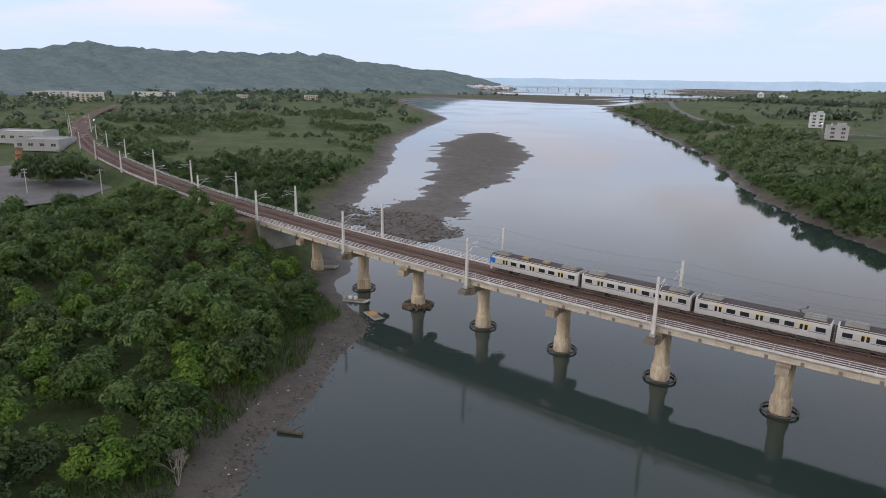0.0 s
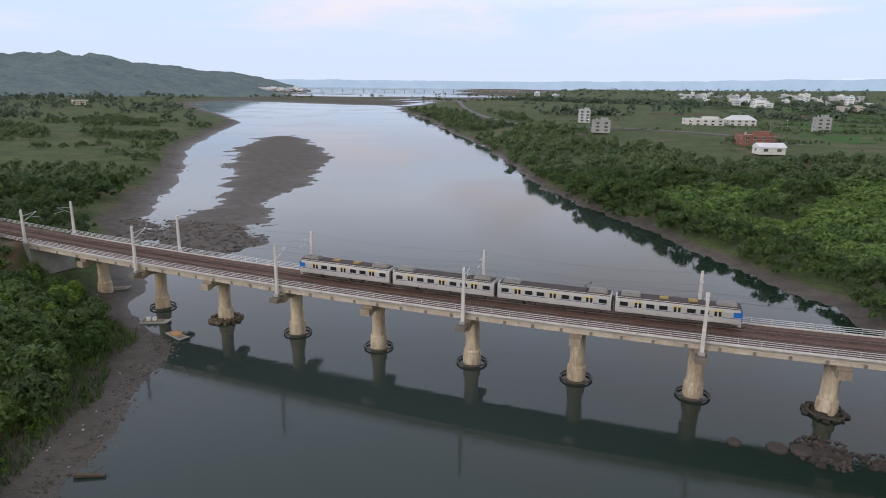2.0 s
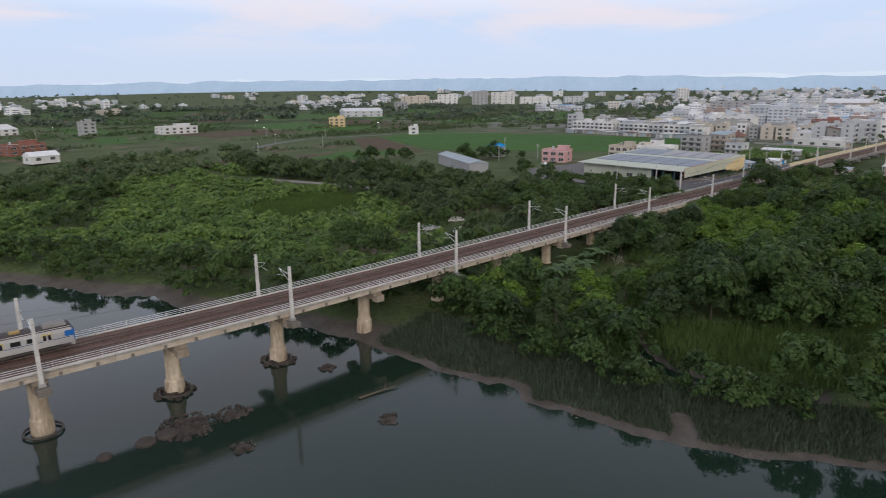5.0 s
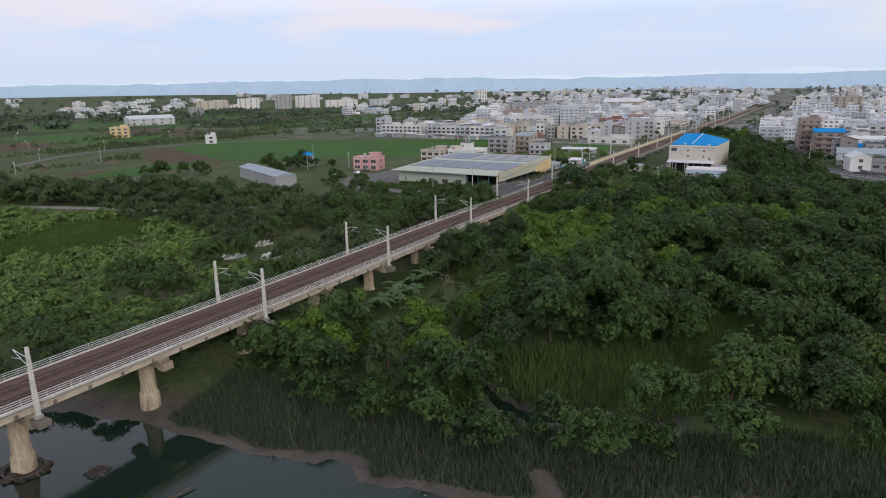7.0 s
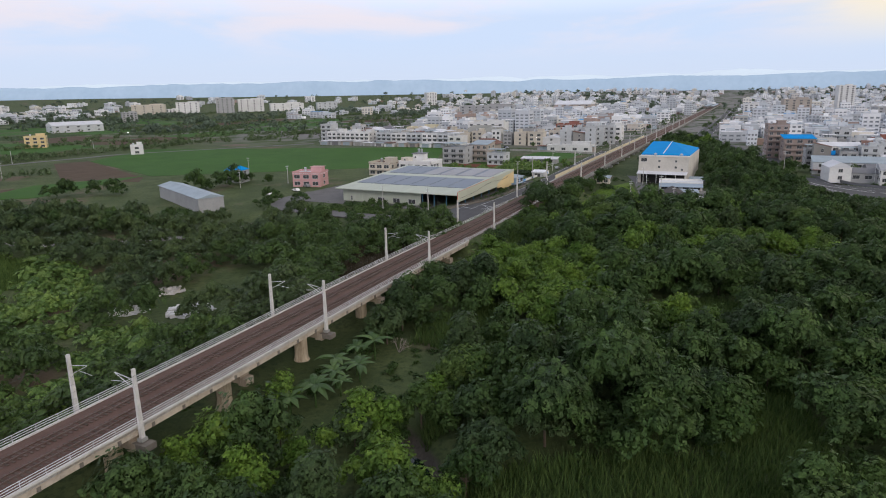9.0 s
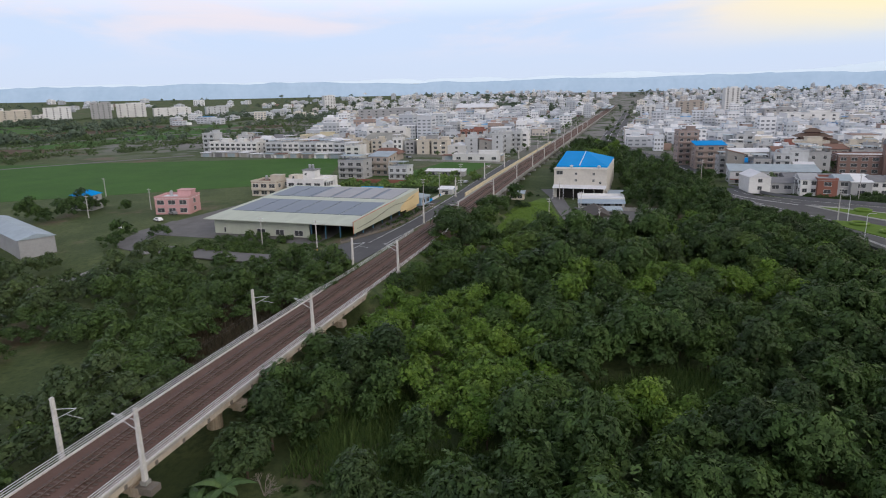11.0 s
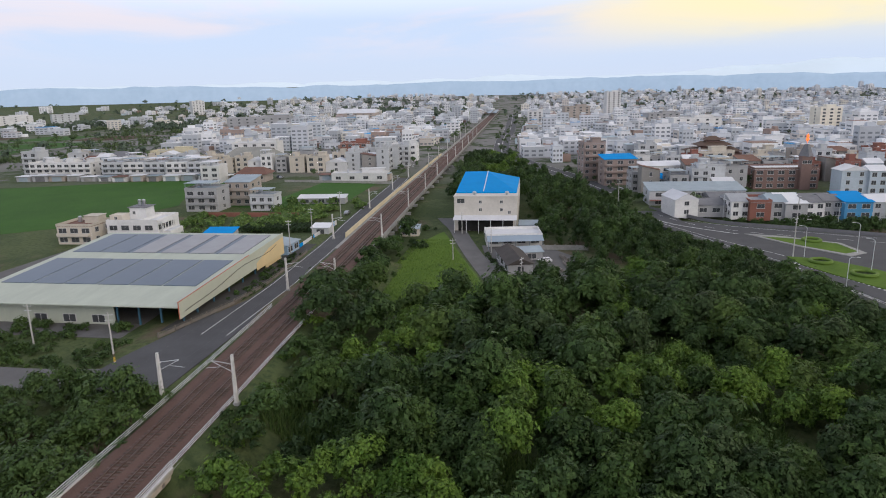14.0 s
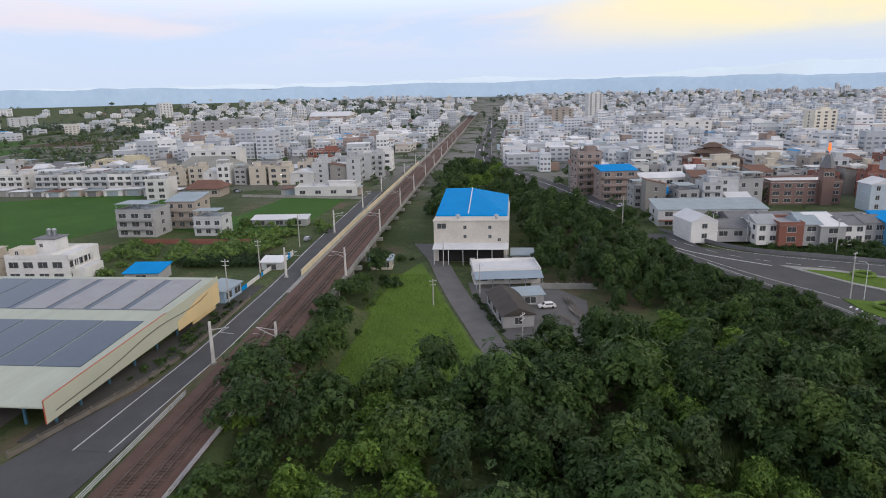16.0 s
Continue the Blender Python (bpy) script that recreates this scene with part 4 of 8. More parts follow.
def north_wood(x, y):
    dl, dr = shore_gap(x, y)
    if np.ndim(x):
        fields = (x > np.interp(y, *LANE) + 26) & (y > 196) & (y < 420)
        off_lane = x - np.interp(y, *LANE)
        lane = (off_lane > -11) & (off_lane < 5) & (y > 192) & (y < 345)
        dr = np.where(fields | lane, -1, dr)
    ry = rail_y(np.clip(x, -700, 3000))
    levee = np.interp(y, [600, 660, 706, 795, 956, 1200, 1520], [80, 0, -96, -157, -222, -300, -390])
    return (dr > np.where(np.asarray(y) > 230, 0.2, 3.2)) & (y > ry + 8) & (dr < np.where(y > 430, 95, 215)) & ((np.abs(x - levee) > 20) | (y < 600)) & ~open_ground(x, y) & (x > -400)


def west_wood(x, y):
    dl, dr = shore_gap(x, y)
    ry = rail_y(np.clip(x, -700, 3000))
    return (dl > 11) & (y < ry - 8) & ~open_ground(x, y)


def bright_patch(x, y):
    """Where light green creepers cover the trees of the southern wood."""
    a = np.hypot((x - 203) / 20, (y - 86) / 22) < 1
    b = np.hypot((x - 178) / 16, (y - 70) / 10) < 1
    return a | b | (fbm(x / 22, y / 22, 3, 91) > 0.2)


def stamp(name, label, xs, ys, arrays, mats, g, scale=(0.6, 1.25), category="woods", sink=0.3):
    """One joined mesh of many plants, each a turned and scaled copy of one of the arrays."""
    zs = ground_z(xs, ys) - sink
    V, Q, o = [], [], 0
    pick = g.integers(0, len(arrays), len(xs))
    swell = 1 + 0.55 * np.clip(fbm(xs / 26, ys / 26, 3, 400), -0.6, 0.8)
    for i in range(len(xs)):
        v, q, _ = arrays[pick[i]]
        a, s = g.uniform(0, 6.283), g.uniform(*scale) * swell[i]
        c, d = math.cos(a) * s, math.sin(a) * s
        hs = s * g.uniform(0.85, 1.2)
        V.append(np.stack([v[:, 0] * c - v[:, 1] * d + xs[i], v[:, 0] * d + v[:, 1] * c + ys[i], v[:, 2] * hs + zs[i]], 1))
        Q.append(q + o)
        o += len(v)
    me = array_mesh(name, np.concatenate(V), np.concatenate(Q), mats)
    me.polygons.foreach_set("use_smooth", [True] * len(me.polygons))
    return single(name, me, None, label, category, kind="stuff")


g = np.random.default_rng(21)
MID = [crown_arrays(4.4, 6.8, 11, 38, 0.78, np.random.default_rng(s)) for s in range(31, 38)]
MID_TALL = [crown_arrays(3.6, 8.6, 11, 30, 0.8, np.random.default_rng(s), 0.2, 0.95) for s in range(41, 45)]
SHRUB = [crown_arrays(3.2, 2.8, 7, 18, 0.8, np.random.default_rng(s), 0.12, 0.75, (5, 3)) for s in range(51, 56)]
COVER = [crown_arrays(4.2, 1.9, 7, 17, 0.85, np.random.default_rng(s), 0.1, 0.5, (5, 3)) for s in range(81, 86)]
MIDFAR = [crown_arrays(4.4, 6.6, 9, 19, 1.0, np.random.default_rng(s), core=(5, 3), k=0.78) for s in range(71, 76)]
DOT = [crown_arrays(5.2, 6.0, 4, 5, 2.1, np.random.default_rng(s), 0.1, 0.75, (4, 3), 0.8) for s in range(161, 166)]
FAR = [crown_arrays(5.2, 6.2, 7, 12, 1.5, np.random.default_rng(s), 0.12, 0.75, (4, 3), 0.75) for s in range(61, 66)]

# southern wood on the eastern bank
X, Y = jitter_grid(60, 640, -80, 130, 5.5, g)
keep = south_wood(X, Y) & (fbm(X / 30, Y / 30, 3, 77) > -0.3)
X, Y = X[keep], Y[keep]
near = (X > 95) & (X < 330) & (Y > -5)
pickn = np.flatnonzero(near)
single_trees = pickn[g.permutation(len(pickn))[:165]]
mask = np.ones(len(X), bool)
mask[single_trees] = False
for i in single_trees:
    k = int(g.choice([2, 2, 1, 2, 4])) if bright_patch(X[i], Y[i]) else int(g.choice([0, 1, 4, 3, 0, 1]))
    s = g.uniform(0.95, 1.5)
    ob = copy_thing(TREES[k], pose(X[i], Y[i], float(ground_z(X[i], Y[i])), 0, 0, g.uniform(0, 360)) @ Matrix.Diagonal((s, s, s * g.uniform(0.9, 1.15), 1)))
rest = np.flatnonzero(mask)
tall = (X[rest] > 300) & (Y[rest] < 75)
lit = bright_patch(X[rest], Y[rest]) & ~tall
low = ~tall & ~lit & (X[rest] < 300) & (Y[rest] > -8)
back = ~tall & ~lit & ~low
stamp("woods", "far side of the dark green riverside wood", X[rest][back], Y[rest][back], MIDFAR, [WOODS], g, (0.75, 1.45))
stamp("woods", "dense dark green riverside wood with uneven crowns", X[rest][low], Y[rest][low], MID, [WOODS], g, (0.55, 1.65))
stamp("woods", "bright green creeper-hung trees of the riverside wood", X[rest][lit], Y[rest][lit], MID, [LIGHTWOODS], g, (0.7, 1.2))
inner = tall & (Y[rest] > np.interp(X[rest], [300, 378, 420, 470, 640], [16, 28, 32, 48, 100]))
stamp("woods", "belt of tall dark green trees beside the road", X[rest][inner], Y[rest][inner], MID_TALL, [WOODS], g, (0.8, 1.2))
verge = tall & ~inner
stamp("woods", "low dark trees below the slip road wall", X[rest][verge], Y[rest][verge], MIDFAR, [WOODS], g, (0.55, 0.85))
X, Y = jitter_grid(300, 470, -16, 50, 4.4, g)
low = np.interp(X, [300, 304, 339, 378, 420, 470], [-16, -12, -6, 16, 22, 38])
high = np.interp(X, [300, 378, 420, 470, 640], [20, 32, 36, 52, 100])
keep = (Y > low) & (Y < high)
stamp("woods", "dense low trees and scrub along the slip road wall", X[keep], Y[keep], MIDFAR, [WOODS], g, (0.5, 0.8))

X, Y = jitter_grid(84, 232, 78, 128, 3.3, g)
off_ = Y - rail_y(X)
dl, dr = shore_gap(X, Y)
keep = (dr > 9) & (np.abs(off_) > 5.2) & (np.abs(off_) < 12) | (np.hypot((X - 136) / 19, (Y - 91) / 13.5) < 1) & (np.abs(Y - 97.2) > 3.4) & (off_ < -6)
keep &= g.uniform(size=len(X)) < 0.72
stamp("shrubs", "low dark shrubs and creepers at the feet of the viaduct", X[keep], Y[keep], COVER + SHRUB, [WOODS], g, (0.3, 0.72), "shrubs")

X, Y = jitter_grid(198, 296, 96, 112, 3.4, g)
off_ = Y - rail_y(X)
keep = (off_ < -6.4) & (off_ > -12.5) & (g.uniform(size=len(X)) < 0.85)
stamp("shrubs", "bright green bushes against the railing of the line", X[keep], Y[keep], SHRUB + COVER, [LIGHTWOODS], g, (0.45, 0.95), "shrubs")
X, Y = jitter_grid(214, 243, 121, 145, 3.6, g)
off_ = Y - rail_y(X)
keep = (off_ > 7.2) & (X < 240 - (Y - 122) * 0.25) & (g.uniform(size=len(X)) < 0.9)
stamp("shrubs", "dark overgrown bushes between the line and the lane", X[keep], Y[keep], SHRUB, [RIVERWOODS], g, (0.5, 1.1), "shrubs")

# western bank
X, Y = jitter_grid(-214, -55, -10, 140, 5.7, g)
keep = west_wood(X, Y)
X, Y = X[keep], Y[keep]
pickn = np.flatnonzero((X > -135) & (Y > 15))
single_trees = pickn[g.permutation(len(pickn))[:75]]
mask = np.ones(len(X), bool)
mask[single_trees] = False
for i in single_trees:
    k = int(g.choice([0, 1, 2, 4, 2, 1]))
    s = g.uniform(0.75, 1.15)
    copy_thing(TREES[k], pose(X[i], Y[i], float(ground_z(X[i], Y[i])), 0, 0, g.uniform(0, 360)) @ Matrix.Diagonal((s, s, s * g.uniform(0.9, 1.15), 1)))
stamp("woods", "dense leafy wood above the muddy western shore", X[mask], Y[mask], MID, [WESTWOODS], g)

# northern side of the eastern bank: shrubs and meadow near the line, trees along the shore
X, Y = jitter_grid(-60, 330, 118, 345, 5.8, g)
keep = north_wood(X, Y)
X, Y = X[keep], Y[keep]
shrubby = (fbm(X / 55, Y / 55, 3, 101) > -0.1) & (X < 158) & (Y > 135) & (X > np.interp(Y, *SHORE_E) + 26)
stamp("shrubs", "bright green shrubs and creepers over the low meadow", X[shrubby], Y[shrubby], COVER, [MEADOW], g, (1.0, 1.8), "shrubs")
beside = ~shrubby & (X > 165) & (Y < 178)
behind = ~shrubby & (X > 140) & ~beside
stamp("woods", "green trees and creepers beside the railway", X[beside], Y[beside], MID, [RIVERWOODS], g, (0.6, 1.2))
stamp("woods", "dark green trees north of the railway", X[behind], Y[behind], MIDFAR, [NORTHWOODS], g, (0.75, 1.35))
stamp("woods", "dark green trees along the river bank", X[~shrubby & (X <= 140)], Y[~shrubby & (X <= 140)], MIDFAR, [RIVERWOODS], g, (0.75, 1.35))
X, Y = jitter_grid(-420, 260, 345, 1050, 10.5, g)
keep = north_wood(X, Y) & (fbm(X / 60, Y / 60, 3, 110) > -0.3)
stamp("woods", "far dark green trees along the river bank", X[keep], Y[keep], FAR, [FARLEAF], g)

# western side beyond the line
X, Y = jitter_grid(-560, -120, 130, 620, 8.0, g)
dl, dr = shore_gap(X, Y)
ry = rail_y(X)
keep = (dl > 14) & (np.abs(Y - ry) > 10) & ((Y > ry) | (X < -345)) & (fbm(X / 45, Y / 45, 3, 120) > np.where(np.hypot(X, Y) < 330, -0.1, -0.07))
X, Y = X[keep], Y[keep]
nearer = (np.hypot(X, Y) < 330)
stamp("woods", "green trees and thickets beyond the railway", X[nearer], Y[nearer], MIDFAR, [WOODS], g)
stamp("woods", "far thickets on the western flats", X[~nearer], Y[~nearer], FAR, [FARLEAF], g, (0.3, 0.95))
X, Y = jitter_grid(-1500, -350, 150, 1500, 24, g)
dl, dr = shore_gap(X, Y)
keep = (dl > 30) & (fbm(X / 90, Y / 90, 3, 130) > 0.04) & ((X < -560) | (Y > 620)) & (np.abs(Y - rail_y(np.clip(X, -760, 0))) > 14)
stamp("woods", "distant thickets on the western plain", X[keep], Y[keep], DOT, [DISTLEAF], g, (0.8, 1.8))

X, Y = jitter_grid(-140, -50, 20, 120, 2.6, g)
dl, dr = shore_gap(X, Y)
keep = (dl > 9 + 2 * np.sin(Y * 0.3)) & (dl < 19) & (Y < rail_y(X) - 6) & (fbm(X / 10, Y / 10, 3, 133) > -0.25)
stamp("shrubs", "bright green bushes and tall reeds above the muddy shore", X[keep], Y[keep], SHRUB, [LIGHTWOODS], g, (0.3, 0.62), "shrubs")


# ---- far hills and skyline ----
# Woods colour; the blue-grey emission adds the haze before the hills.
HILL = mat("far_hill_woods_haze_glow", (0.012, 0.024, 0.014), (0.085, 0.105, 0.07), 0.95, scale=0.016, fine=0.09, bump=26.0, bump_scale=0.05, spec=0.1, emit=((0.21, 0.27, 0.33), 0.33))
# Pale base and emission paint distance haze onto these hills.
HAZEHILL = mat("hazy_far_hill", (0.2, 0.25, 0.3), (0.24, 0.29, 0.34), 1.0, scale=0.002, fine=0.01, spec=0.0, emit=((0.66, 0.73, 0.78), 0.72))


# Haze put into base colour and emission of a backdrop ridge.
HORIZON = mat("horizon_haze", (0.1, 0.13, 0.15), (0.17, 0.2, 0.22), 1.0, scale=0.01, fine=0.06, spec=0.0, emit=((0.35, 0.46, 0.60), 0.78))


def ridge(name, label, pts, depth, m, rough_amp, seed, step=12.0):
    """A wooded ridge: crest points (x, y, height), falling away on both sides over depth metres."""
    P = np.array(pts, float)
    seg = np.concatenate([[0], np.cumsum(np.hypot(np.diff(P[:, 0]), np.diff(P[:, 1])))])
    n = int(seg[-1] / step)
    u = np.linspace(0, seg[-1], n)
    cx, cy, ch = (np.interp(u, seg, P[:, i]) for i in range(3))
    for k in range(3):
        ch = np.convolve(np.pad(ch, 2, mode="edge"), np.ones(5) / 5, "valid")
    tx, ty = np.gradient(cx), np.gradient(cy)
    l = np.hypot(tx, ty)
    nx, ny = -ty / l, tx / l
    rows = np.linspace(-1, 1, 41 if depth > 200 else 11)
    V = []
    for r in rows:
        fall = np.cos(r * np.pi / 2) ** 1.3
        x, y = cx + nx * r * depth, cy + ny * r * depth
        z = ch * fall * (1 + 0.5 * fbm(x / 190, y / 190, 4, seed) * (1.5 - 1.25 * (1 - abs(r)))) + rough_amp * fbm(x / 30, y / 30, 3, seed + 5) * fall - 2
        V.append(np.stack([x, y, z], 1))
    V = np.stack(V)
    idx = np.arange(V.shape[0] * V.shape[1]).reshape(V.shape[:2])
    q = np.stack([idx[:-1, :-1], idx[:-1, 1:], idx[1:, 1:], idx[1:, :-1]], -1).reshape(-1, 4)
    me = array_mesh(name, V.reshape(-1, 3), q, [m])
    single(name, me, None, label, "hills", kind="structure")


def polar(px, dist, py):
    """Crest at a bearing: degrees to the west of north, distance, and slope above the eye."""
    a = radians(px)
    return (-math.sin(a) * dist, math.cos(a) * dist, 51 + dist * math.tan(radians(py)))


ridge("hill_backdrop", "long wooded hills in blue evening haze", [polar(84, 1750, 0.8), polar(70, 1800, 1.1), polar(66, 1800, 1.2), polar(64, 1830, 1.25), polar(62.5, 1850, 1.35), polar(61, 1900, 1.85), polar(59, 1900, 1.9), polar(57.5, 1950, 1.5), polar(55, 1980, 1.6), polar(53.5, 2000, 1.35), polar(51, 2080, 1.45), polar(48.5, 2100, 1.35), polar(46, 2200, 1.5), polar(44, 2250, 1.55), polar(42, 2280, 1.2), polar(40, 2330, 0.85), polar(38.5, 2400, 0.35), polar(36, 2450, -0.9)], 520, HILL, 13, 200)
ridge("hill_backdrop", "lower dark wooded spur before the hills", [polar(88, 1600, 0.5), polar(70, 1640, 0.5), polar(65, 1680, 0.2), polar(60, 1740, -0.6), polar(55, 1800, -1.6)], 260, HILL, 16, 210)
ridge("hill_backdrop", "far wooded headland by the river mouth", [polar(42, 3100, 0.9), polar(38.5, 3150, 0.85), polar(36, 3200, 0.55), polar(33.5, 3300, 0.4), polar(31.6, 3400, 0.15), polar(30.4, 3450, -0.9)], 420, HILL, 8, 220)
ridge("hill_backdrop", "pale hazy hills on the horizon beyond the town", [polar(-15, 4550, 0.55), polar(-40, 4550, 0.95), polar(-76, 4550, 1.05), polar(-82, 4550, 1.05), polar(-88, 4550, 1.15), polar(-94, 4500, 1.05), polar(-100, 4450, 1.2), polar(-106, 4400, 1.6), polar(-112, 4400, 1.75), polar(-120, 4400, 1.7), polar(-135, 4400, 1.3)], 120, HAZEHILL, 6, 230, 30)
ridge("horizon_backdrop", "backdrop ridge coloured as pale blue haze along the horizon", [polar(95, 4600, 0.02), polar(60, 4600, 0.02), polar(30, 4600, -0.02), polar(10, 4600, 0.02), polar(-5, 4300, 0.25), polar(-20, 3500, 0.6), polar(-40, 2800, 0.86), polar(-60, 2700, 0.9), polar(-75, 2700, 0.86), polar(-95, 2700, 0.84), polar(-120, 2650, 0.84), polar(-150, 2600, 0.84)], 60, HORIZON, 3, 240, 14)

# ---- fields, roads, lots ----
def sheet(name, label, outline, z, m, category="field", thick=0.25):
    s = Shape().prism(outline, z - thick, z, 0)
    return single(name, s, m, label, category, kind="structure")


sheet("field", "bright green rice paddy", [(300, 345), (378, 243), (425, 228), (520, 268), (470, 395), (430, 505), (345, 460)], 10.08, PADDY)
sheet("field", "green rice paddy by the houses", [(432, 150), (505, 150), (512, 182), (452, 186), (440, 205), (515, 235), (520, 262), (428, 226), (412, 160)], 10.07, PADDY)
sheet("field", "green field strip", [(225, 330), (300, 350), (250, 372), (205, 352)], 10.07, PADDY)
sheet("field", "brown ploughed field", [(150, 330), (205, 345), (240, 370), (140, 380)], 10.06, SOIL)
sheet("field", "brown earth strip beside the paddy", [(280, 330), (295, 345), (345, 462), (325, 470), (270, 380)], 10.05, SOIL)
gf = np.random.default_rng(5)
for fy in range(0, 9):
    for fx in range(0, 9):
        x0, y0 = 40 + fx * 105 + gf.uniform(-8, 8), 560 + fy * 95 + gf.uniform(-8, 8)
        if x0 < 150 and y0 < 800 and fx == 0:
            continue
        w_, h_ = gf.uniform(80, 99), gf.uniform(70, 88)
        a = gf.uniform(-0.04, 0.04) + 0.12
        c, s_ = math.cos(a), math.sin(a)
        pts = [(x0 + u * c - v * s_, y0 + u * s_ + v * c) for u, v in ((0, 0), (w_, 0), (w_, h_), (0, h_))]
        kind = gf.choice(3, p=[0.35, 0.5, 0.15])
        sheet("field", ("green paddy field", "grey-green crop field", "bare brown field")[kind], pts, 10.04 + 0.01 * kind, (PADDY, CROP, SOIL)[kind])


def road(name, label, pts, width, m, z=None, thick=0.3, lines=()):
    """A strip along points (x, y[, z]); lines: offsets of painted lines."""
    P = [Vector((p[0], p[1], p[2] if len(p) > 2 else (z if z is not None else float(ground_z(p[0], p[1])) + 0.08))) for p in pts]
    r = thing(name, label, "road", kind="structure")

    def strip(o, wd, lift, mm, nm, th):
        s = Shape()
        L, Rr = [], []
        for i, p in enumerate(P):
            t = (P[min(i + 1, len(P) - 1)] - P[max(i - 1, 0)])
            n = Vector((-t.y, t.x, 0)).normalized()
            L.append(p + n * (o + wd / 2) + Vector((0, 0, lift)))
            Rr.append(p + n * (o - wd / 2) + Vector((0, 0, lift)))
        dn = Vector((0, 0, th))
        for i in range(len(P) - 1):
            s.face([tuple(Rr[i]), tuple(Rr[i + 1]), tuple(L[i + 1]), tuple(L[i])])
            s.face([tuple(Rr[i] - dn), tuple(Rr[i + 1] - dn), tuple(Rr[i + 1]), tuple(Rr[i])])
            s.face([tuple(L[i]), tuple(L[i + 1]), tuple(L[i + 1] - dn), tuple(L[i] - dn)])
        part(nm, s, mm, r)
    strip(0, width, 0, m, "surface", thick)
    for o in lines:
        strip(o, 0.18, 0.01, WHITEPAINT, "painted_line", 0.005)
    return r


def bent(pts, n=6):
    """A smoother line through the points."""
    out = []
    P = [Vector(p) for p in pts]
    for i in range(len(P) - 1):
        p0, p1, p2, p3 = P[max(i - 1, 0)], P[i], P[i + 1], P[min(i + 2, len(P) - 1)]
        for k in range(n):
            t = k / n
            out.append(0.5 * ((2 * p1) + (p2 - p0) * t + (2 * p0 - 5 * p1 + 4 * p2 - p3) * t * t + (3 * p1 - p0 - 3 * p2 + p3) * t ** 3))
    out.append(P[-1])
    return [tuple(p) for p in out]


DARKSTRIP = mat("dark_ground_strip", (0.07, 0.068, 0.062), (0.045, 0.045, 0.04), 0.9, scale=0.4, fine=4)
LANEPALE = mat("pale_lane", (0.28, 0.27, 0.25), (0.2, 0.19, 0.18), 0.9, scale=0.2, fine=3)
road("road", "grey asphalt road between the shed and the railway", bent([(262, 127, 11.6), (285, 126.6, 11.6), (300, 126.4, 11.6), (318, 127, 11.6), (352, 128.5, 11.4), (400, 133, 10.4), (520, 139, 10.2)]), 7.4, ASPHALT, lines=(3.1, -2.6))
sheet("road", "wide asphalt apron before the warehouse gate", [(235, 123.5), (285, 122.6), (285, 130.4), (268, 135.6), (250, 139.5), (236, 141)], 11.56, ASPHALT, "road")
road("lane", "worn concrete village lane", bent([(243, 128, 11.45), (240, 140, 11.3), (240, 158, 10.8), (243, 185, 10.4), (250, 210, 10.2), (285, 218, 10.2)]), 9, OLDROAD)
road("lane", "narrow lane through the fields", bent([(x, y, float(ground_z(x, y)) + 0.35) for x, y in ((150, 305), (159, 282), (168, 257), (177, 233), (190, 217), (203, 203), (222, 198), (240, 195))]), 4.5, LANEPALE, thick=0.6)
road("lane", "pale field road", bent([(221, 447, 10.1), (293, 494, 10.1), (360, 489, 10.1), (400, 480, 10.1), (520, 400, 10.1)]), 6, OLDROAD)
road("lane", "grey lane beside the lawn", bent([(425, 104, 7.02), (405, 97, 7.02), (389.6, 91.7, 7.02), (369.6, 86.8, 7.02), (348, 81, 7.02), (329, 75.3, 7.02), (316.8, 71.6, 7.02), (306, 68, 7.0)]), 6.2, OLDROAD)
road("road", "town road beside the railway viaduct", bent([(1700, 118, 9.1), (1030, 97, 9.1), (880, 97, 9.1), (740, 93, 9.1), (667, 87, 9.1), (600, 66, 9.1), (540, 45, 9.05), (470, 25, 9.0), (430, 10, 8.8)]), 15, ASPHALT, lines=(-7, -0.2, 0.2, 7))
sheet("road", "wide grey asphalt junction on a retaining wall", [(296, -22), (304, -18.4), (322, -13.6), (338, -8.8), (355, -0.4), (378, 10), (400, 17), (432, 26), (450, 20), (428, 8), (415, 7), (402, 5), (394, -10), (388, -26), (378, -50), (362, -90), (330, -120), (250, -120), (230, -42)][::-1], 8.35, ASPHALT, "road", 4.2)
road("levee_road", "pale road along the far river dyke", bent([(-390, 1520, 6.2), (-300, 1200, 6.2), (-222, 956, 6.2), (-157, 795, 6.2), (-96, 706, 6.4), (0, 660, 9), (80, 600, 10.2), (120, 520, 10.2)]), 9, OLDROAD, thick=2.5)
sheet("yard", "dark worn yard with scrap beside the sheds", [(318, 50), (348, 48), (360, 56), (364, 80), (340, 76), (320, 68)], 6.96, OLDROAD, "yard")
sheet("yard", "concrete yard round the big shed", [(262, 139), (345, 134), (345, 218), (262, 222)], 10.14, OLDROAD, "yard")
sheet("yard", "dark strip of ground beside the warehouse", [(264, 135), (300, 131.6), (345, 133.2), (345, 137.9), (264, 140.5)], 11.42, DARKSTRIP, "yard", 1.5)
sheet("lawn", "bright green rough lawn", [(287, 101), (291, 90), (299, 76), (308, 70), (316, 75.5), (328, 79), (347, 85), (368, 91), (386, 96.5), (372, 101), (335, 104), (308, 103)], 6.95, LAWN, "lawn")
sheet("car_park", "grey asphalt car park with faded markings", [(-330, 100), (-228, 96), (-226, 118), (-240, 138), (-330, 150)], 7.75, OLDROAD, "car park")


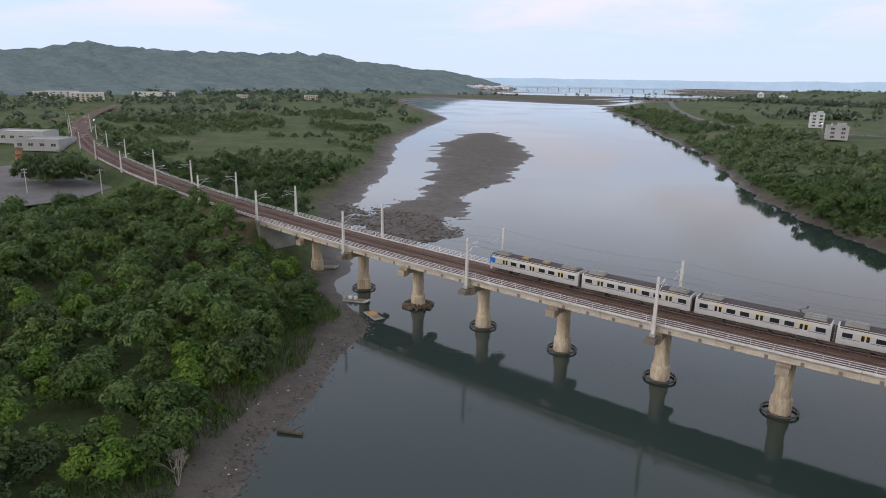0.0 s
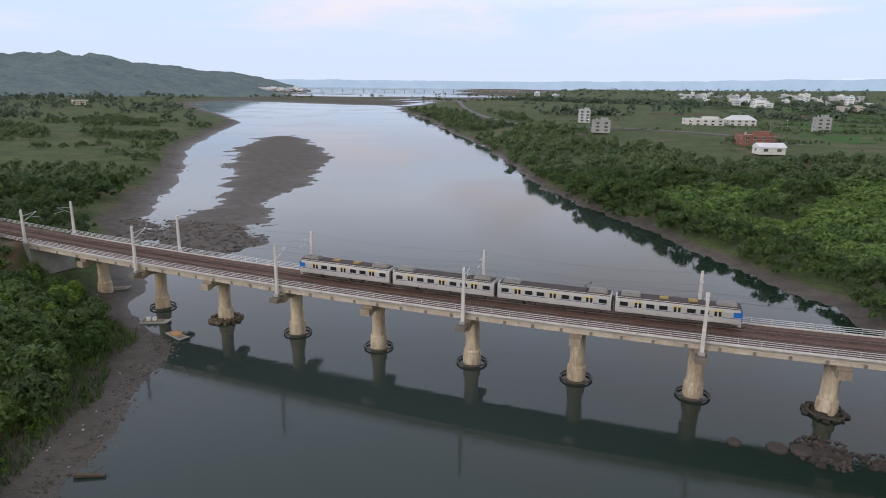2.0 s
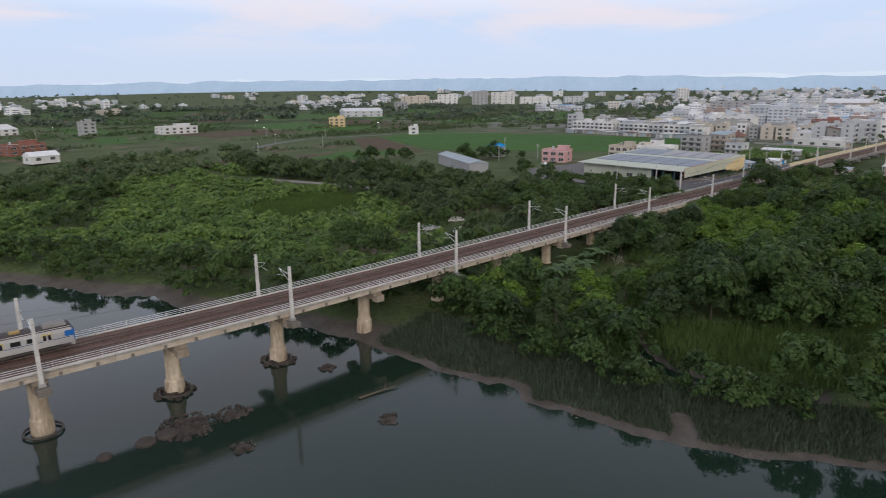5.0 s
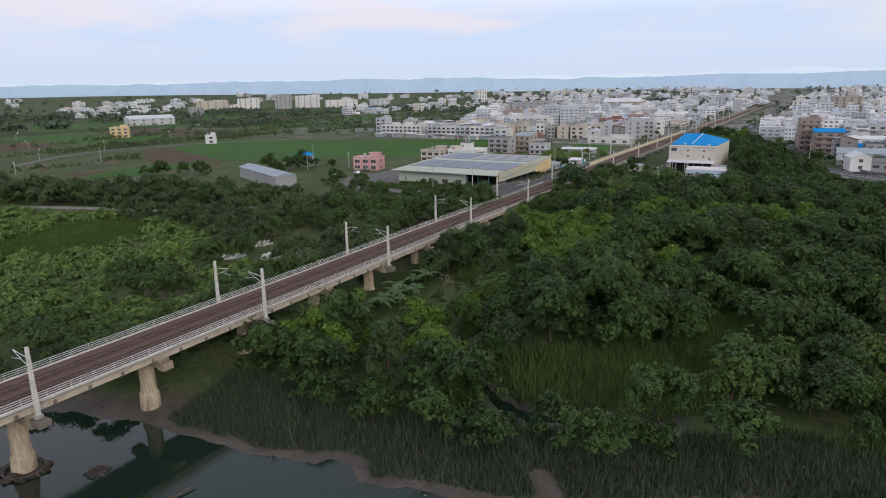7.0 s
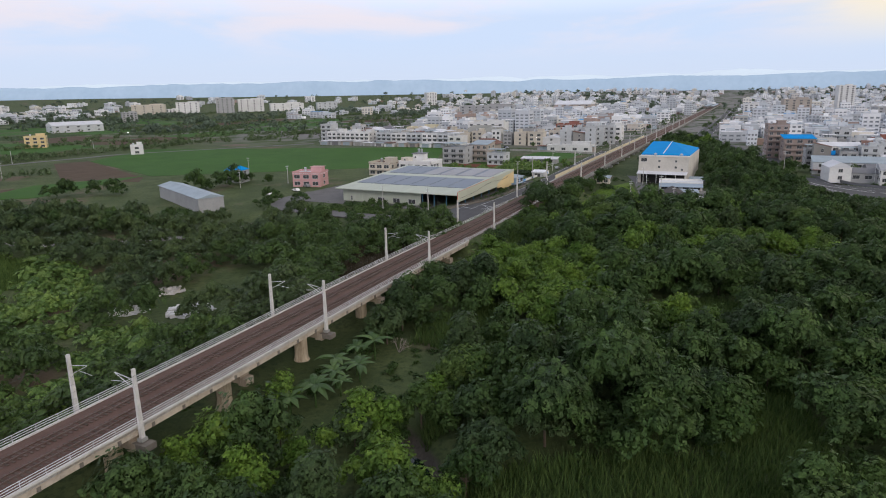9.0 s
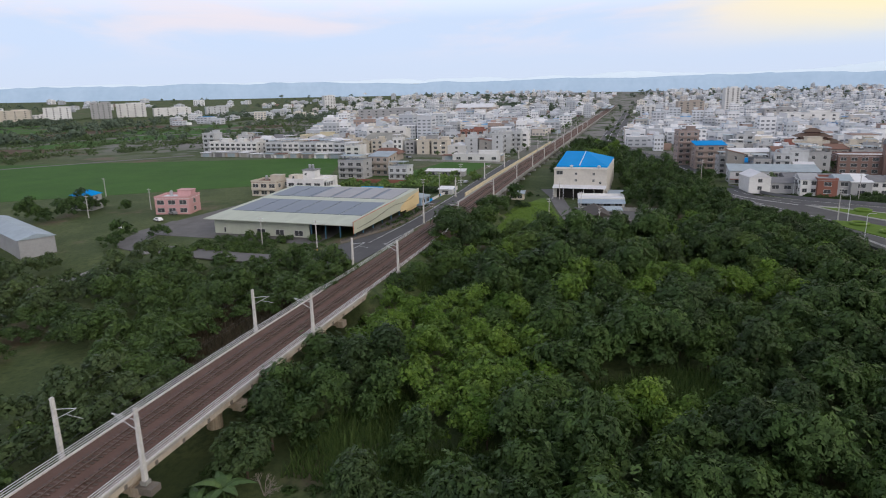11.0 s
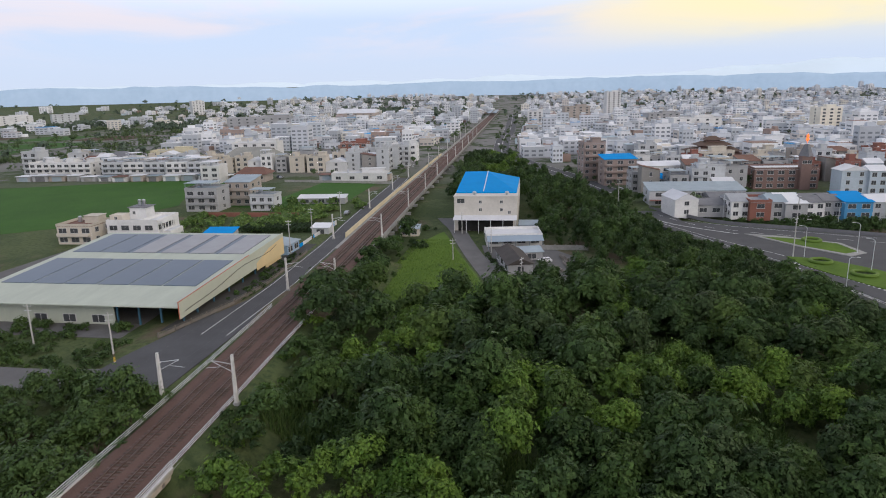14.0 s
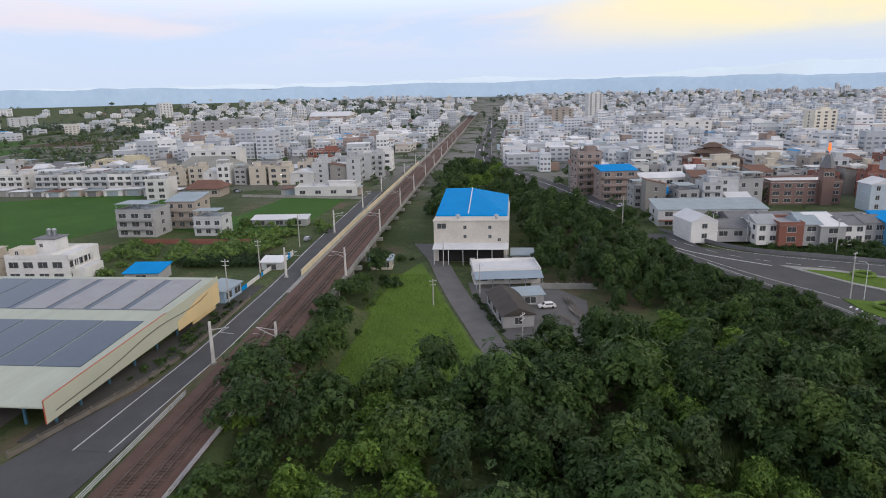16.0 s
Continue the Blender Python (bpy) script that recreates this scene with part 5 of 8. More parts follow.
# ---- buildings ----
def wall_mat(name, c, k=0.78):
    return mat(name, c, tuple(v * k for v in c), 0.85, scale=0.12, fine=1.2, rand=0.08, bump=0.01)


WALLS = [wall_mat("white_wall", (0.72, 0.72, 0.7)), wall_mat("grey_wall", (0.4, 0.405, 0.405)), wall_mat("cream_plaster", (0.6, 0.55, 0.46)), wall_mat("pale_grey_wall", (0.53, 0.55, 0.56)),
         wall_mat("tiled_brown_wall", (0.22, 0.145, 0.125)), wall_mat("beige_tile_wall", (0.42, 0.37, 0.32))]
ROOFS = [mat("grey_roof", (0.36, 0.375, 0.385), (0.27, 0.28, 0.29), 0.8, scale=0.15, rand=0.15), mat("white_roof", (0.72, 0.73, 0.74), (0.58, 0.59, 0.6), 0.6, scale=0.15, rand=0.1),
         mat("blue_roof", (0.002, 0.27, 0.66), (0.002, 0.23, 0.58), 0.7, scale=0.2, spec=0.06), mat("brown_roof", (0.2, 0.1, 0.07), (0.14, 0.075, 0.055), 0.8, scale=0.2), mat("teal_grey_roof", (0.33, 0.4, 0.44), (0.25, 0.3, 0.33), 0.6, scale=0.2)]
DARKROOF = mat("dark_sheet_roof", (0.13, 0.135, 0.14), (0.2, 0.2, 0.21), 0.7, scale=0.3)
REDW = wall_mat("red_brick_wall", (0.27, 0.115, 0.085))
PINK = wall_mat("pink_wall", (0.62, 0.36, 0.36))
FRAME = mat("window_frame", (0.6, 0.6, 0.58), rough=0.5)


def window_mesh(w, h):
    s = Shape().box((0, 0, 0), (w, 0.1, h), 0).box((0, 0, 0), (w + 0.16, 0.07, h + 0.16), 1)
    s.box((0, -0.06, -h / 2 - 0.1), (w + 0.3, 0.2, 0.09), 1).box((0, -0.06, 0), (0.07, 0.04, h), 1)
    return s.mesh("window", [GLASS, FRAME])


WIN_A, WIN_B, WIN_C = window_mesh(1.8, 1.55), window_mesh(2.8, 1.65), window_mesh(0.95, 1.0)
TANK = Shape().lathe((0, 0, 0), [(0.65, 0.4), (0.65, 1.9), (0.5, 2.15), (0.12, 2.25)], 10).box((0, 0, 0.2), (1.2, 1.2, 0.4)).mesh("water_tank", [STEELTANK])


def build_house(name, label, w, d, floors, wall, roof="flat", roof_m=None, windows=2, fh=3.2, tank=True, hut=True, balcony=False, category="house", at=None, group="", sides="fblr", awning=None, overhang=0.5, canopy=None):
    """A house whose front faces -y, its base in the middle of the plan."""
    h = floors * fh
    house = thing(name, label, category, at, group)
    s = Shape().box((0, 0, h / 2 - 0.3), (w, d, h + 0.6))
    for f in range(1, floors if floors < 5 else 1):
        s.box((0, 0, f * fh), (w + 0.2, d + 0.2, 0.22))
    part("wall", s, wall, house)
    roof_m = roof_m or ROOFS[0]
    if roof == "flat":
        p = Shape().box((0, 0, h + 0.05), (w + 0.3, d + 0.3, 0.1))
        part("roof", p, roof_m, house)
        q = Shape()
        for cx, cy, sx, sy in ((0, -d / 2, w + 0.3, 0.2), (0, d / 2, w + 0.3, 0.2), (-w / 2, 0, 0.2, d), (w / 2, 0, 0.2, d)):
            q.box((cx, cy, h + 0.5), (sx, sy, 1.0))
        part("parapet", q, wall, house)
        if hut:
            part("stair_hut", Shape().box((w * 0.22, d * 0.2, h + 1.35), (w * 0.4, d * 0.4, 2.7)).box((w * 0.22, d * 0.2, h + 2.76), (w * 0.46, d * 0.46, 0.14)), wall, house)
        if tank:
            part("water_tank", TANK, None, house, "stainless steel water tank", at=pose(-w * 0.25, d * 0.22, h + 0.05))
    elif roof == "shed":
        o = overhang
        z0, z1 = h + 0.1, h + 0.1 + 0.14 * d
        s = Shape()
        vs = [(-w / 2 - o, -d / 2 - o, z0), (w / 2 + o, -d / 2 - o, z0), (w / 2 + o, d / 2 + o, z1), (-w / 2 - o, d / 2 + o, z1)]
        s.solid(vs + [(x, y, z + 0.16) for x, y, z in vs], [(3, 2, 1, 0), (4, 5, 6, 7), (0, 1, 5, 4), (1, 2, 6, 5), (2, 3, 7, 6), (3, 0, 4, 7)])
        part("roof", s, roof_m, house)
        g_ = Shape()
        for x in (-w / 2 + 0.1, w / 2 - 0.1):
            g_.solid([(x - 0.1, -d / 2, h), (x + 0.1, -d / 2, h), (x + 0.1, d / 2, h), (x - 0.1, d / 2, h), (x - 0.1, d / 2, z1), (x + 0.1, d / 2, z1)], [(0, 3, 4), (1, 5, 2), (2, 5, 4, 3), (0, 4, 5, 1)])
        g_.box((0, d / 2 - 0.1, (h + z1) / 2), (w - 0.4, 0.2, z1 - h))
        part("gable", g_, wall, house)
    else:
        hip = d * 0.32 if roof == "hip" else 0.0
        rise = (0.26 if roof != "low" else 0.14) * d
        o = overhang
        x0, x1, y0, y1 = -w / 2 - o, w / 2 + o, -d / 2 - o, d / 2 + o
        s = Shape()
        z = h
        s.solid([(x0, y0, z), (x1, y0, z), (x1, y1, z), (x0, y1, z), (x0 + hip, 0, z + rise), (x1 - hip, 0, z + rise)],
                [(0, 1, 5, 4), (2, 3, 4, 5), (0, 4, 3), (1, 2, 5), (3, 2, 1, 0)])
        part("roof", s, roof_m, house)
    win = WIN_B if w / max(windows, 1) > 4.2 else WIN_A
    spots = []
    for f in range(floors):
        zc = f * fh + fh * 0.55
        for k in range(windows):
            u = (k + 0.5) / windows - 0.5
            if "f" in sides:
                spots.append((win, u * w, -d / 2 - 0.02, zc, 0))
            if "b" in sides:
                spots.append((win, u * w, d / 2 + 0.02, zc, 180))
        kd = max(1, int(windows * d / w * 0.8))
        for k in range(kd):
            u = (k + 0.5) / kd - 0.5
            if "l" in sides:
                spots.append((WIN_A, -w / 2 - 0.02, u * d, zc, -90))
            if "r" in sides:
                spots.append((WIN_A, w / 2 + 0.02, u * d, zc, 90))
    for me, x, y, z, a in spots:
        part("window", me, None, house, at=pose(x, y, z, 0, 0, a))
    if balcony:
        for f in range(1, floors):
            b = Shape().box((0, -d / 2 - 0.7, f * fh), (w * 0.9, 1.4, 0.16)).box((0, -d / 2 - 1.36, f * fh + 0.55), (w * 0.9, 0.12, 1.0))
            b.box((-w * 0.45, -d / 2 - 0.7, f * fh + 0.55), (0.12, 1.4, 1.0)).box((w * 0.45, -d / 2 - 0.7, f * fh + 0.55), (0.12, 1.4, 1.0))
            part("balcony", b, wall, house)
    if canopy:
        cz = h + 3.0
        cn = Shape().box((-w * 0.08, -d * 0.1, cz), (w * 0.86, d * 0.8, 0.14))
        for sx in (-1, 1):
            for sy in (-1, 1):
                cn.box((-w * 0.08 + sx * w * 0.4, -d * 0.1 + sy * d * 0.36, h + 1.5), (0.14, 0.14, 3.0))
        part("roof_canopy", cn, canopy, house, "sheet-metal canopy over the roof terrace")
    if awning:
        aw = Shape()
        aw.box((0, -d / 2 - 1.1, fh * 0.85), (w, 2.2, 0.1))
        part("awning", aw, awning, house)
    return house


def build_shed():
    """The big pale-green shed with a shallow roof, solar panels and a tilted sign wall."""
    GREENW = mat("pale_green_sheet", (0.46, 0.5, 0.41), (0.39, 0.42, 0.35), 0.7, scale=0.1, fine=3, stretch=(1, 4, 1))
    SOLAR = mat("solar_panel", (0.042, 0.075, 0.115), (0.055, 0.09, 0.13), 0.35, spec=0.4)
    GREYROOF = mat("grey_sheet_roof", (0.33, 0.34, 0.35), (0.28, 0.28, 0.29), 0.6)
    REDTRIM = mat("red_trim", (0.55, 0.12, 0.06), rough=0.6)
    YELLOWW = mat("yellow_wall_paint", (0.72, 0.56, 0.3), (0.6, 0.48, 0.26), 0.8, scale=0.1)
    STEELB = mat("blue_steel_post", (0.06, 0.16, 0.24), rough=0.6)
    x0, x1, y0, y1 = 270.0, 326.0, 138.0, 192.0
    zb, ze, zr = 10.1, 15.6, 18.4
    sh = thing("warehouse", "large pale green warehouse with a shallow solar-panelled roof", "warehouse")
    # walls
    part("wall", Shape().box((x0, (y0 + 17 + y1) / 2, (zb + ze) / 2), (0.3, y1 - y0 - 17, ze - zb + 0.4)), GREENW, sh)
    part("wall", Shape().box(((x0 + x1) / 2, y1, (zb + ze) / 2), (x1 - x0, 0.3, ze - zb)), GREENW, sh)
    part("wall", Shape().box((x1, (y0 + y1) / 2, (zb + zr) / 2), (0.3, y1 - y0, zr - zb)), GREENW, sh)
    part("inner_floor", Shape().box(((x0 + x1) / 2, (y0 + y1) / 2, 10.16), (x1 - x0, y1 - y0, 0.1)), OLDROAD, sh)
    part("wall", Shape().box((x1 - 6, y0 + 0.1, (zb + 15) / 2), (11, 0.3, 15 - zb)), YELLOWW, sh, "yellow end wall")
    for k in range(4):
        yk = y0 + 21 + k * 7.2 + (6 if k > 2 else 0)
        part("window", Shape().box((x0 - 0.16, yk, 11.5), (0.1, 3.0, 1.7), 0).box((x0 - 0.13, yk, 11.5), (0.1, 3.3, 2.0), 1).box((x0 - 0.2, yk, 11.5), (0.06, 0.1, 1.7), 1), [GLASS, FRAME], sh)
    part("door", Shape().box((x0 - 0.16, y0 + 47, 11.9), (0.12, 5.0, 3.4)), GREENW, sh, "closed sheet-metal door")
    for k in range(4):
        part("post", Shape().box((x0 + 0.2, y0 + 0.5 + k * 5.3, (zb + ze) / 2), (0.35, 0.35, ze - zb)), STEELB, sh)
    for k in range(5):
        part("post", Shape().box((x0 + 6 + k * 8, y0 + 0.4, (zb + ze) / 2 + 0.3), (0.35, 0.35, ze - zb + 0.6)), STEELB, sh)

    def slope(xa, xb, ya, yb, lift, th, m, nm, lab=""):
        def zz(x):
            return ze + (zr - ze) * (x - x0) / (x1 - x0)
        s = Shape()
        low = [(xa, ya, zz(xa) + lift), (xb, ya, zz(xb) + lift), (xb, yb, zz(xb) + lift), (xa, yb, zz(xa) + lift)]
        s.solid(low + [(x, y, z + th) for x, y, z in low], [(3, 2, 1, 0), (4, 5, 6, 7), (0, 1, 5, 4), (1, 2, 6, 5), (2, 3, 7, 6), (3, 0, 4, 7)])
        part(nm, s, m, sh, lab)
    slope(x0 - 3.2, x1 + 1, y0 - 0.4, y1 + 2, 0.0, 0.25, GREENW, "roof")
    for xa, xb in ((x0 + 10, x0 + 30), (x0 + 36, x1 - 1)):
        for k in range(6):
            ya = y0 + 2.5 + k * 8.6
            grey = xa > x0 + 30 and k < 4
            if grey:
                slope(xa, xb, ya, ya + 6.9, 0.3, 0.14, GREYROOF, "roof_panel", "pale grey roof panel")
                slope(xa - 0.1, xb + 0.1, ya - 0.1, ya + 8.55, 0.25, 0.05, SOLAR, "roof_strip", "dark strip between the panels")
                continue
            slope(xa, xb, ya, ya + 8.2, 0.25, 0.12, GREYROOF if grey else SOLAR, "roof_panel", "pale grey roof panel" if grey else "dark blue solar panel")
    # the sign wall under the roof's edge, its lower edge rising with the roof
    s = Shape()
    a, b = x0 - 3.4, x1 + 0.6

    def zz(x):
        return ze + (zr - ze) * (x - x0) / (x1 - x0)
    y = y0 - 0.6
    s.solid([(a, y, zz(a) - 2.4), (b, y, zz(b) - 4.6), (b, y, zz(b) + 0.7), (a, y, zz(a) + 1.4), (a, y - 0.25, zz(a) - 2.4), (b, y - 0.25, zz(b) - 4.6), (b, y - 0.25, zz(b) + 0.7), (a, y - 0.25, zz(a) + 1.4)],
            [(0, 1, 2, 3), (7, 6, 5, 4), (4, 5, 1, 0), (5, 6, 2, 1), (6, 7, 3, 2), (7, 4, 0, 3)])
    part("sign_wall", s, mat("cream_green_sheet", (0.5, 0.52, 0.41), (0.43, 0.45, 0.36), 0.7, scale=0.08), sh, "long cream-green sign wall")
    part("trim", Shape().tube((a, y - 0.15, zz(a) + 1.42), (a + 36, y - 0.15, zz(a + 36) + 1.0), 0.12, 4).tube((a, y - 0.15, zz(a) - 2.4), (a, y - 0.15, zz(a) + 1.45), 0.12, 4), REDTRIM, sh, "orange-red edge trim")
    yw = Shape()
    c0 = b - 20
    yw.solid([(c0, y - 0.28, zz(c0) - 4.6), (b - 0.1, y - 0.28, zz(b) - 5.6), (b - 0.1, y - 0.28, zz(b) - 0.4), (c0 + 9, y - 0.28, zz(c0) - 0.3), (c0, y - 0.28, zz(c0) - 2.6), (c0, y - 0.26, zz(c0) - 4.6), (b - 0.1, y - 0.26, zz(b) - 5.6), (b - 0.1, y - 0.26, zz(b) - 0.4), (c0 + 9, y - 0.26, zz(c0) - 0.3), (c0, y - 0.26, zz(c0) - 2.6)],
             [(0, 1, 2, 3, 4), (9, 8, 7, 6, 5), (0, 5, 6, 1), (1, 6, 7, 2), (2, 7, 8, 3), (3, 8, 9, 4), (4, 9, 5, 0)])
    part("end_panel", yw, YELLOWW, sh, "ochre-yellow painted end panel")
    cb = Shape()
    for k in range(12):
        u0, u1 = k / 12, (k + 1) / 12
        pa, pb = (Vector((a + 2 + (b - a - 8) * u, y - 0.45, zz(a + (b - a) * u) - 0.3 - 1.0 * math.sin(u * 9) * u - 0.8)) for u in (u0, u1))
        cb.tube(tuple(pa), tuple(pb), 0.06, 4)
    part("cable", cb, WIRE, sh, "sagging black cable")
    fence = thing("fence", "low concrete fence with rails along the road", "fence")
    for k in range(16):
        xk = 262 + k * 4.6
        yk, yn = (float(np.interp(v, [255, 268, 284, 300, 340], [139.5, 136.2, 132.2, 131.0, 132.6])) for v in (xk - 2.3, xk + 2.3))
        an = math.atan2(yn - yk, 4.6)
        part("panel", Shape().box((xk, (yk + yn) / 2, 11.7), (4.4, 0.18, 0.7), yaw=an).box((xk, (yk + yn) / 2, 12.45), (4.6, 0.06, 0.06), yaw=an).box((xk, (yk + yn) / 2, 12.2), (4.6, 0.05, 0.05), yaw=an), DARKCONC, fence)
        part("post", Shape().box((xk - 2.3, yk, 11.9), (0.25, 0.25, 1.4)), DARKCONC, fence)


build_shed()


def build_blue_hall():
    b = thing("factory_building", "cream three-storey factory with a bright blue hipped metal roof", "building")
    x0, x1, y0, y1 = 388.0, 424.0, 68.6, 92.6
    cx, cy = (x0 + x1) / 2, (y0 + y1) / 2
    w, d = x1 - x0, y1 - y0
    wall = wall_mat("factory_cream", (0.6, 0.57, 0.51))
    part("wall", Shape().box((cx, cy, 13.4), (w, d, 13.6)).box((cx, cy, 20.3), (w + 0.5, d + 0.5, 0.3)).box((x1 + 7, cy, 13.4), (14, d - 0.4, 13.9)), wall, b)
    s = Shape()
    z = 20.46
    xa, zr = x0 + 7, z + 4.2
    s.solid([(xa, y0 + 0.4, z), (x1 + 14, y0 + 0.4, z), (x1 + 14, y1, z), (xa, y1, z), (xa, y0 + 0.4, z + 0.5), (x1 + 14, y0 + 0.4, z + 0.5), (x1 + 14, y1, z + 0.5), (xa, y1, z + 0.5), (x1 + 6, y1, zr), (x1 + 7, cy + 2, zr)],
            [(0, 1, 5, 4), (1, 2, 6, 5), (3, 0, 4, 7), (2, 3, 7, 8, 6), (4, 9, 8, 7), (4, 5, 9), (5, 6, 8, 9)])
    part("roof", s, ROOFS[2], b, "bright blue ribbed metal roof")
    part("ridge_cap", Shape().tube((xa, cy + 1.2, z + 0.95), (x1 + 7, cy + 2, zr + 0.05), 0.22, 4), ROOFS[1], b, "pale ridge cap")
    for y, zc, me in ((90.0, 18.6, WIN_B), (82.5, 18.2, WIN_C), (82.5, 15.2, WIN_C), (74.5, 18.2, WIN_C), (74.5, 15.2, WIN_C), (71.5, 14.2, WIN_C)):
        part("window", me, None, b, at=pose(x0 - 0.02, y, zc, 0, 0, -90))
    for k in range(5):
        for zc in (11.5, 15.2, 18.4):
            part("window", WIN_A, None, b, at=pose(x0 + 4 + k * 6.5, y1 + 0.02, zc, 0, 0, 180))
    s = Shape()
    s.solid([(x0 - 5, y0, 12.0), (x0, y0, 12.9), (x0, y1, 12.9), (x0 - 5, y1, 12.0), (x0 - 5, y0, 12.15), (x0, y0, 13.05), (x0, y1, 13.05), (x0 - 5, y1, 12.15)], [(0, 1, 2, 3), (7, 6, 5, 4), (4, 5, 1, 0), (5, 6, 2, 1), (6, 7, 3, 2), (7, 4, 0, 3)])
    part("awning", s, ROOFS[1], b, "pale sheet-metal awning")
    for k in range(6):
        part("post", Shape().box((x0 - 4.8, y0 + 0.5 + k * (d - 1) / 5, 9.5), (0.2, 0.2, 5.2)), GALV, b)
    for y in (72.5, 85.0):
        part("roof_ventilator", Shape().lathe((x0 + 3, y, 20.45), [(0.4, 0), (0.4, 0.5), (0.8, 0.8), (0.75, 1.2), (0.2, 1.5)], 10), STEELTANK, b)
    # Near-black panel on the solid wall paints the shade of an open storey.
    part("opening", Shape().box((x0 - 0.03, cy, 9.2), (0.1, d - 3, 4.6)), mat("opening_shade", (0.03, 0.03, 0.03), rough=0.9), b, "flat dark panel painted as the shade of an open ground floor")


build_blue_hall()

workshop = build_house("low_workshop", "long low white workshop with a pale flat roof", 19, 12, 1, WALLS[0], "flat", ROOFS[1], 4, fh=3.4, category="workshop", hut=False, tank=False, at=pose(369, 69.5, 7.0, 0, 0, -82))
slab = [(-9.6, -10.4, 2.6), (9.6, -10.4, 2.6), (9.6, -6.1, 3.7), (-9.6, -6.1, 3.7)]
lean_roof = Shape()
lean_roof.solid(slab + [(x, y, z + 0.14) for x, y, z in slab], [(3, 2, 1, 0), (4, 5, 6, 7), (0, 1, 5, 4), (1, 2, 6, 5), (2, 3, 7, 6), (3, 0, 4, 7)])
for k in range(5):
    lean_roof.box((-9.2 + k * 4.6, -10.1, 1.2), (0.18, 0.18, 2.9))
part("lean_to_roof", lean_roof, STATIONROOF, workshop, "sloping slate-blue sheet roof")
build_house("old_shed", "old grey shed with a dark rusty sheet roof", 19, 7.4, 1, WALLS[1], "gable", mat("rusty_roof", (0.045, 0.04, 0.037), (0.08, 0.07, 0.063), 0.9, scale=0.3), 3, fh=3.0, category="shed", at=pose(336.9, 67.9, 6.95, 0, 0, 13.6))
build_house("side_shed", "low grey-green sheet-metal shed in the yard", 7, 5, 1, WALLS[1], "shed", ROOFS[4], 1, fh=2.5, category="shed", at=pose(346.5, 63.2, 6.95, 0, 0, -76), sides="f")
build_house("small_shed", "small green-roofed hut beside the railway", 7, 5, 1, WALLS[2], "shed", ROOFS[4], 2, fh=2.6, category="shed", at=pose(380, 108.5, 7.0, 0, 0, -85))
build_house("lean_to", "grey sheet-metal lean-to shed", 7, 6, 1, WALLS[1], "shed", ROOFS[4], 1, fh=2.6, category="shed", at=pose(388, 64, 7.0, 0, 0, -90))

# houses by the shed and the paddies


def build_villa():
    """Two storeys with stepped roof terraces, a stair tower under a dark slab and long balconies."""
    v = thing("white_villa", "white two-storey villa with roof terraces and a stair tower", "house", pose(357.5, 202.5, 10, 0, 0, -88))
    part("wall", Shape().box((0, 0, 3.4), (19, 15, 7.2)).box((0, 0, 3.5), (19.3, 15.3, 0.25)).box((11.5, -2, 1.9), (4, 9, 4.2)), WALLS[0], v)
    part("roof", Shape().box((0, 0, 7.06), (18.7, 14.7, 0.1)).box((11.5, -2, 4.06), (3.8, 8.8, 0.1)), ROOFS[1], v, "pale grey roof terrace")
    q = Shape()
    for cx, cy, sx, sy in ((0, -7.4, 19.2, 0.2), (0, 7.4, 19.2, 0.2), (-9.5, 0, 0.2, 15), (9.5, 0, 0.2, 15), (3.5, 0, 0.2, 14.6)):
        q.box((cx, cy, 7.6), (sx, sy, 1.1))
    part("parapet", q, WALLS[0], v)
    part("stair_tower", Shape().box((-1.5, 2.5, 9.1), (6.2, 5.6, 4.2)), WALLS[0], v)
    part("tower_slab", Shape().box((-1.5, 2.5, 11.35), (7.2, 6.6, 0.3)), DARKROOF, v, "dark overhanging slab")
    for dx in (-2.6, -0.9):
        part("water_tank", TANK, None, v, "stainless steel water tank", at=pose(dx, 3.4, 11.5))
    part("annex", Shape().box((-6.6, -3.5, 8.3), (4.6, 5, 2.6)), WALLS[2], v, "cream roof room")
    for z in (3.6, 6.9):
        part("balcony", Shape().box((10.2, -2.5, z), (1.6, 9.5, 0.2)).box((10.95, -2.5, z + 0.55), (0.1, 9.5, 0.9)), WALLS[0], v)
    for k in range(5):
        part("column", Shape().box((10.9, -7 + k * 2.2, 5.2), (0.25, 0.25, 3.2)), WALLS[0], v)
    for z in (1.9, 5.3):
        for k in range(4):
            part("window", WIN_B, None, v, at=pose(-7 + k * 4.4, -7.52, z, 0, 0, 0))
        for k in range(3):
            part("window", WIN_B, None, v, at=pose(9.52, -5.5 + k * 3.4, z, 0, 0, 90))
    part("window", WIN_C, None, v, at=pose(-3.0, -0.32, 9.4, 0, 0, 0))
    part("window", WIN_C, None, v, at=pose(-6.6, -6.02, 8.5, 0, 0, 0))


build_villa()
build_house("cream_house", "cream house with a brown terrace roof", 13, 12, 2, WALLS[2], "flat", ROOFS[3], 3, balcony=True, at=pose(352, 222, 10, 0, 0, -88))
build_house("pink_house", "pink two-storey house with a white roof hut", 14, 11, 2, PINK, "flat", ROOFS[1], 3, at=pose(302, 234, 10, 0, 0, -75))
build_house("blue_topped_house", "small grey house with a bright blue roof shed", 9, 8, 2, WALLS[1], "hip", ROOFS[2], 2, at=pose(299, 279, 10, 0, 0, -75))
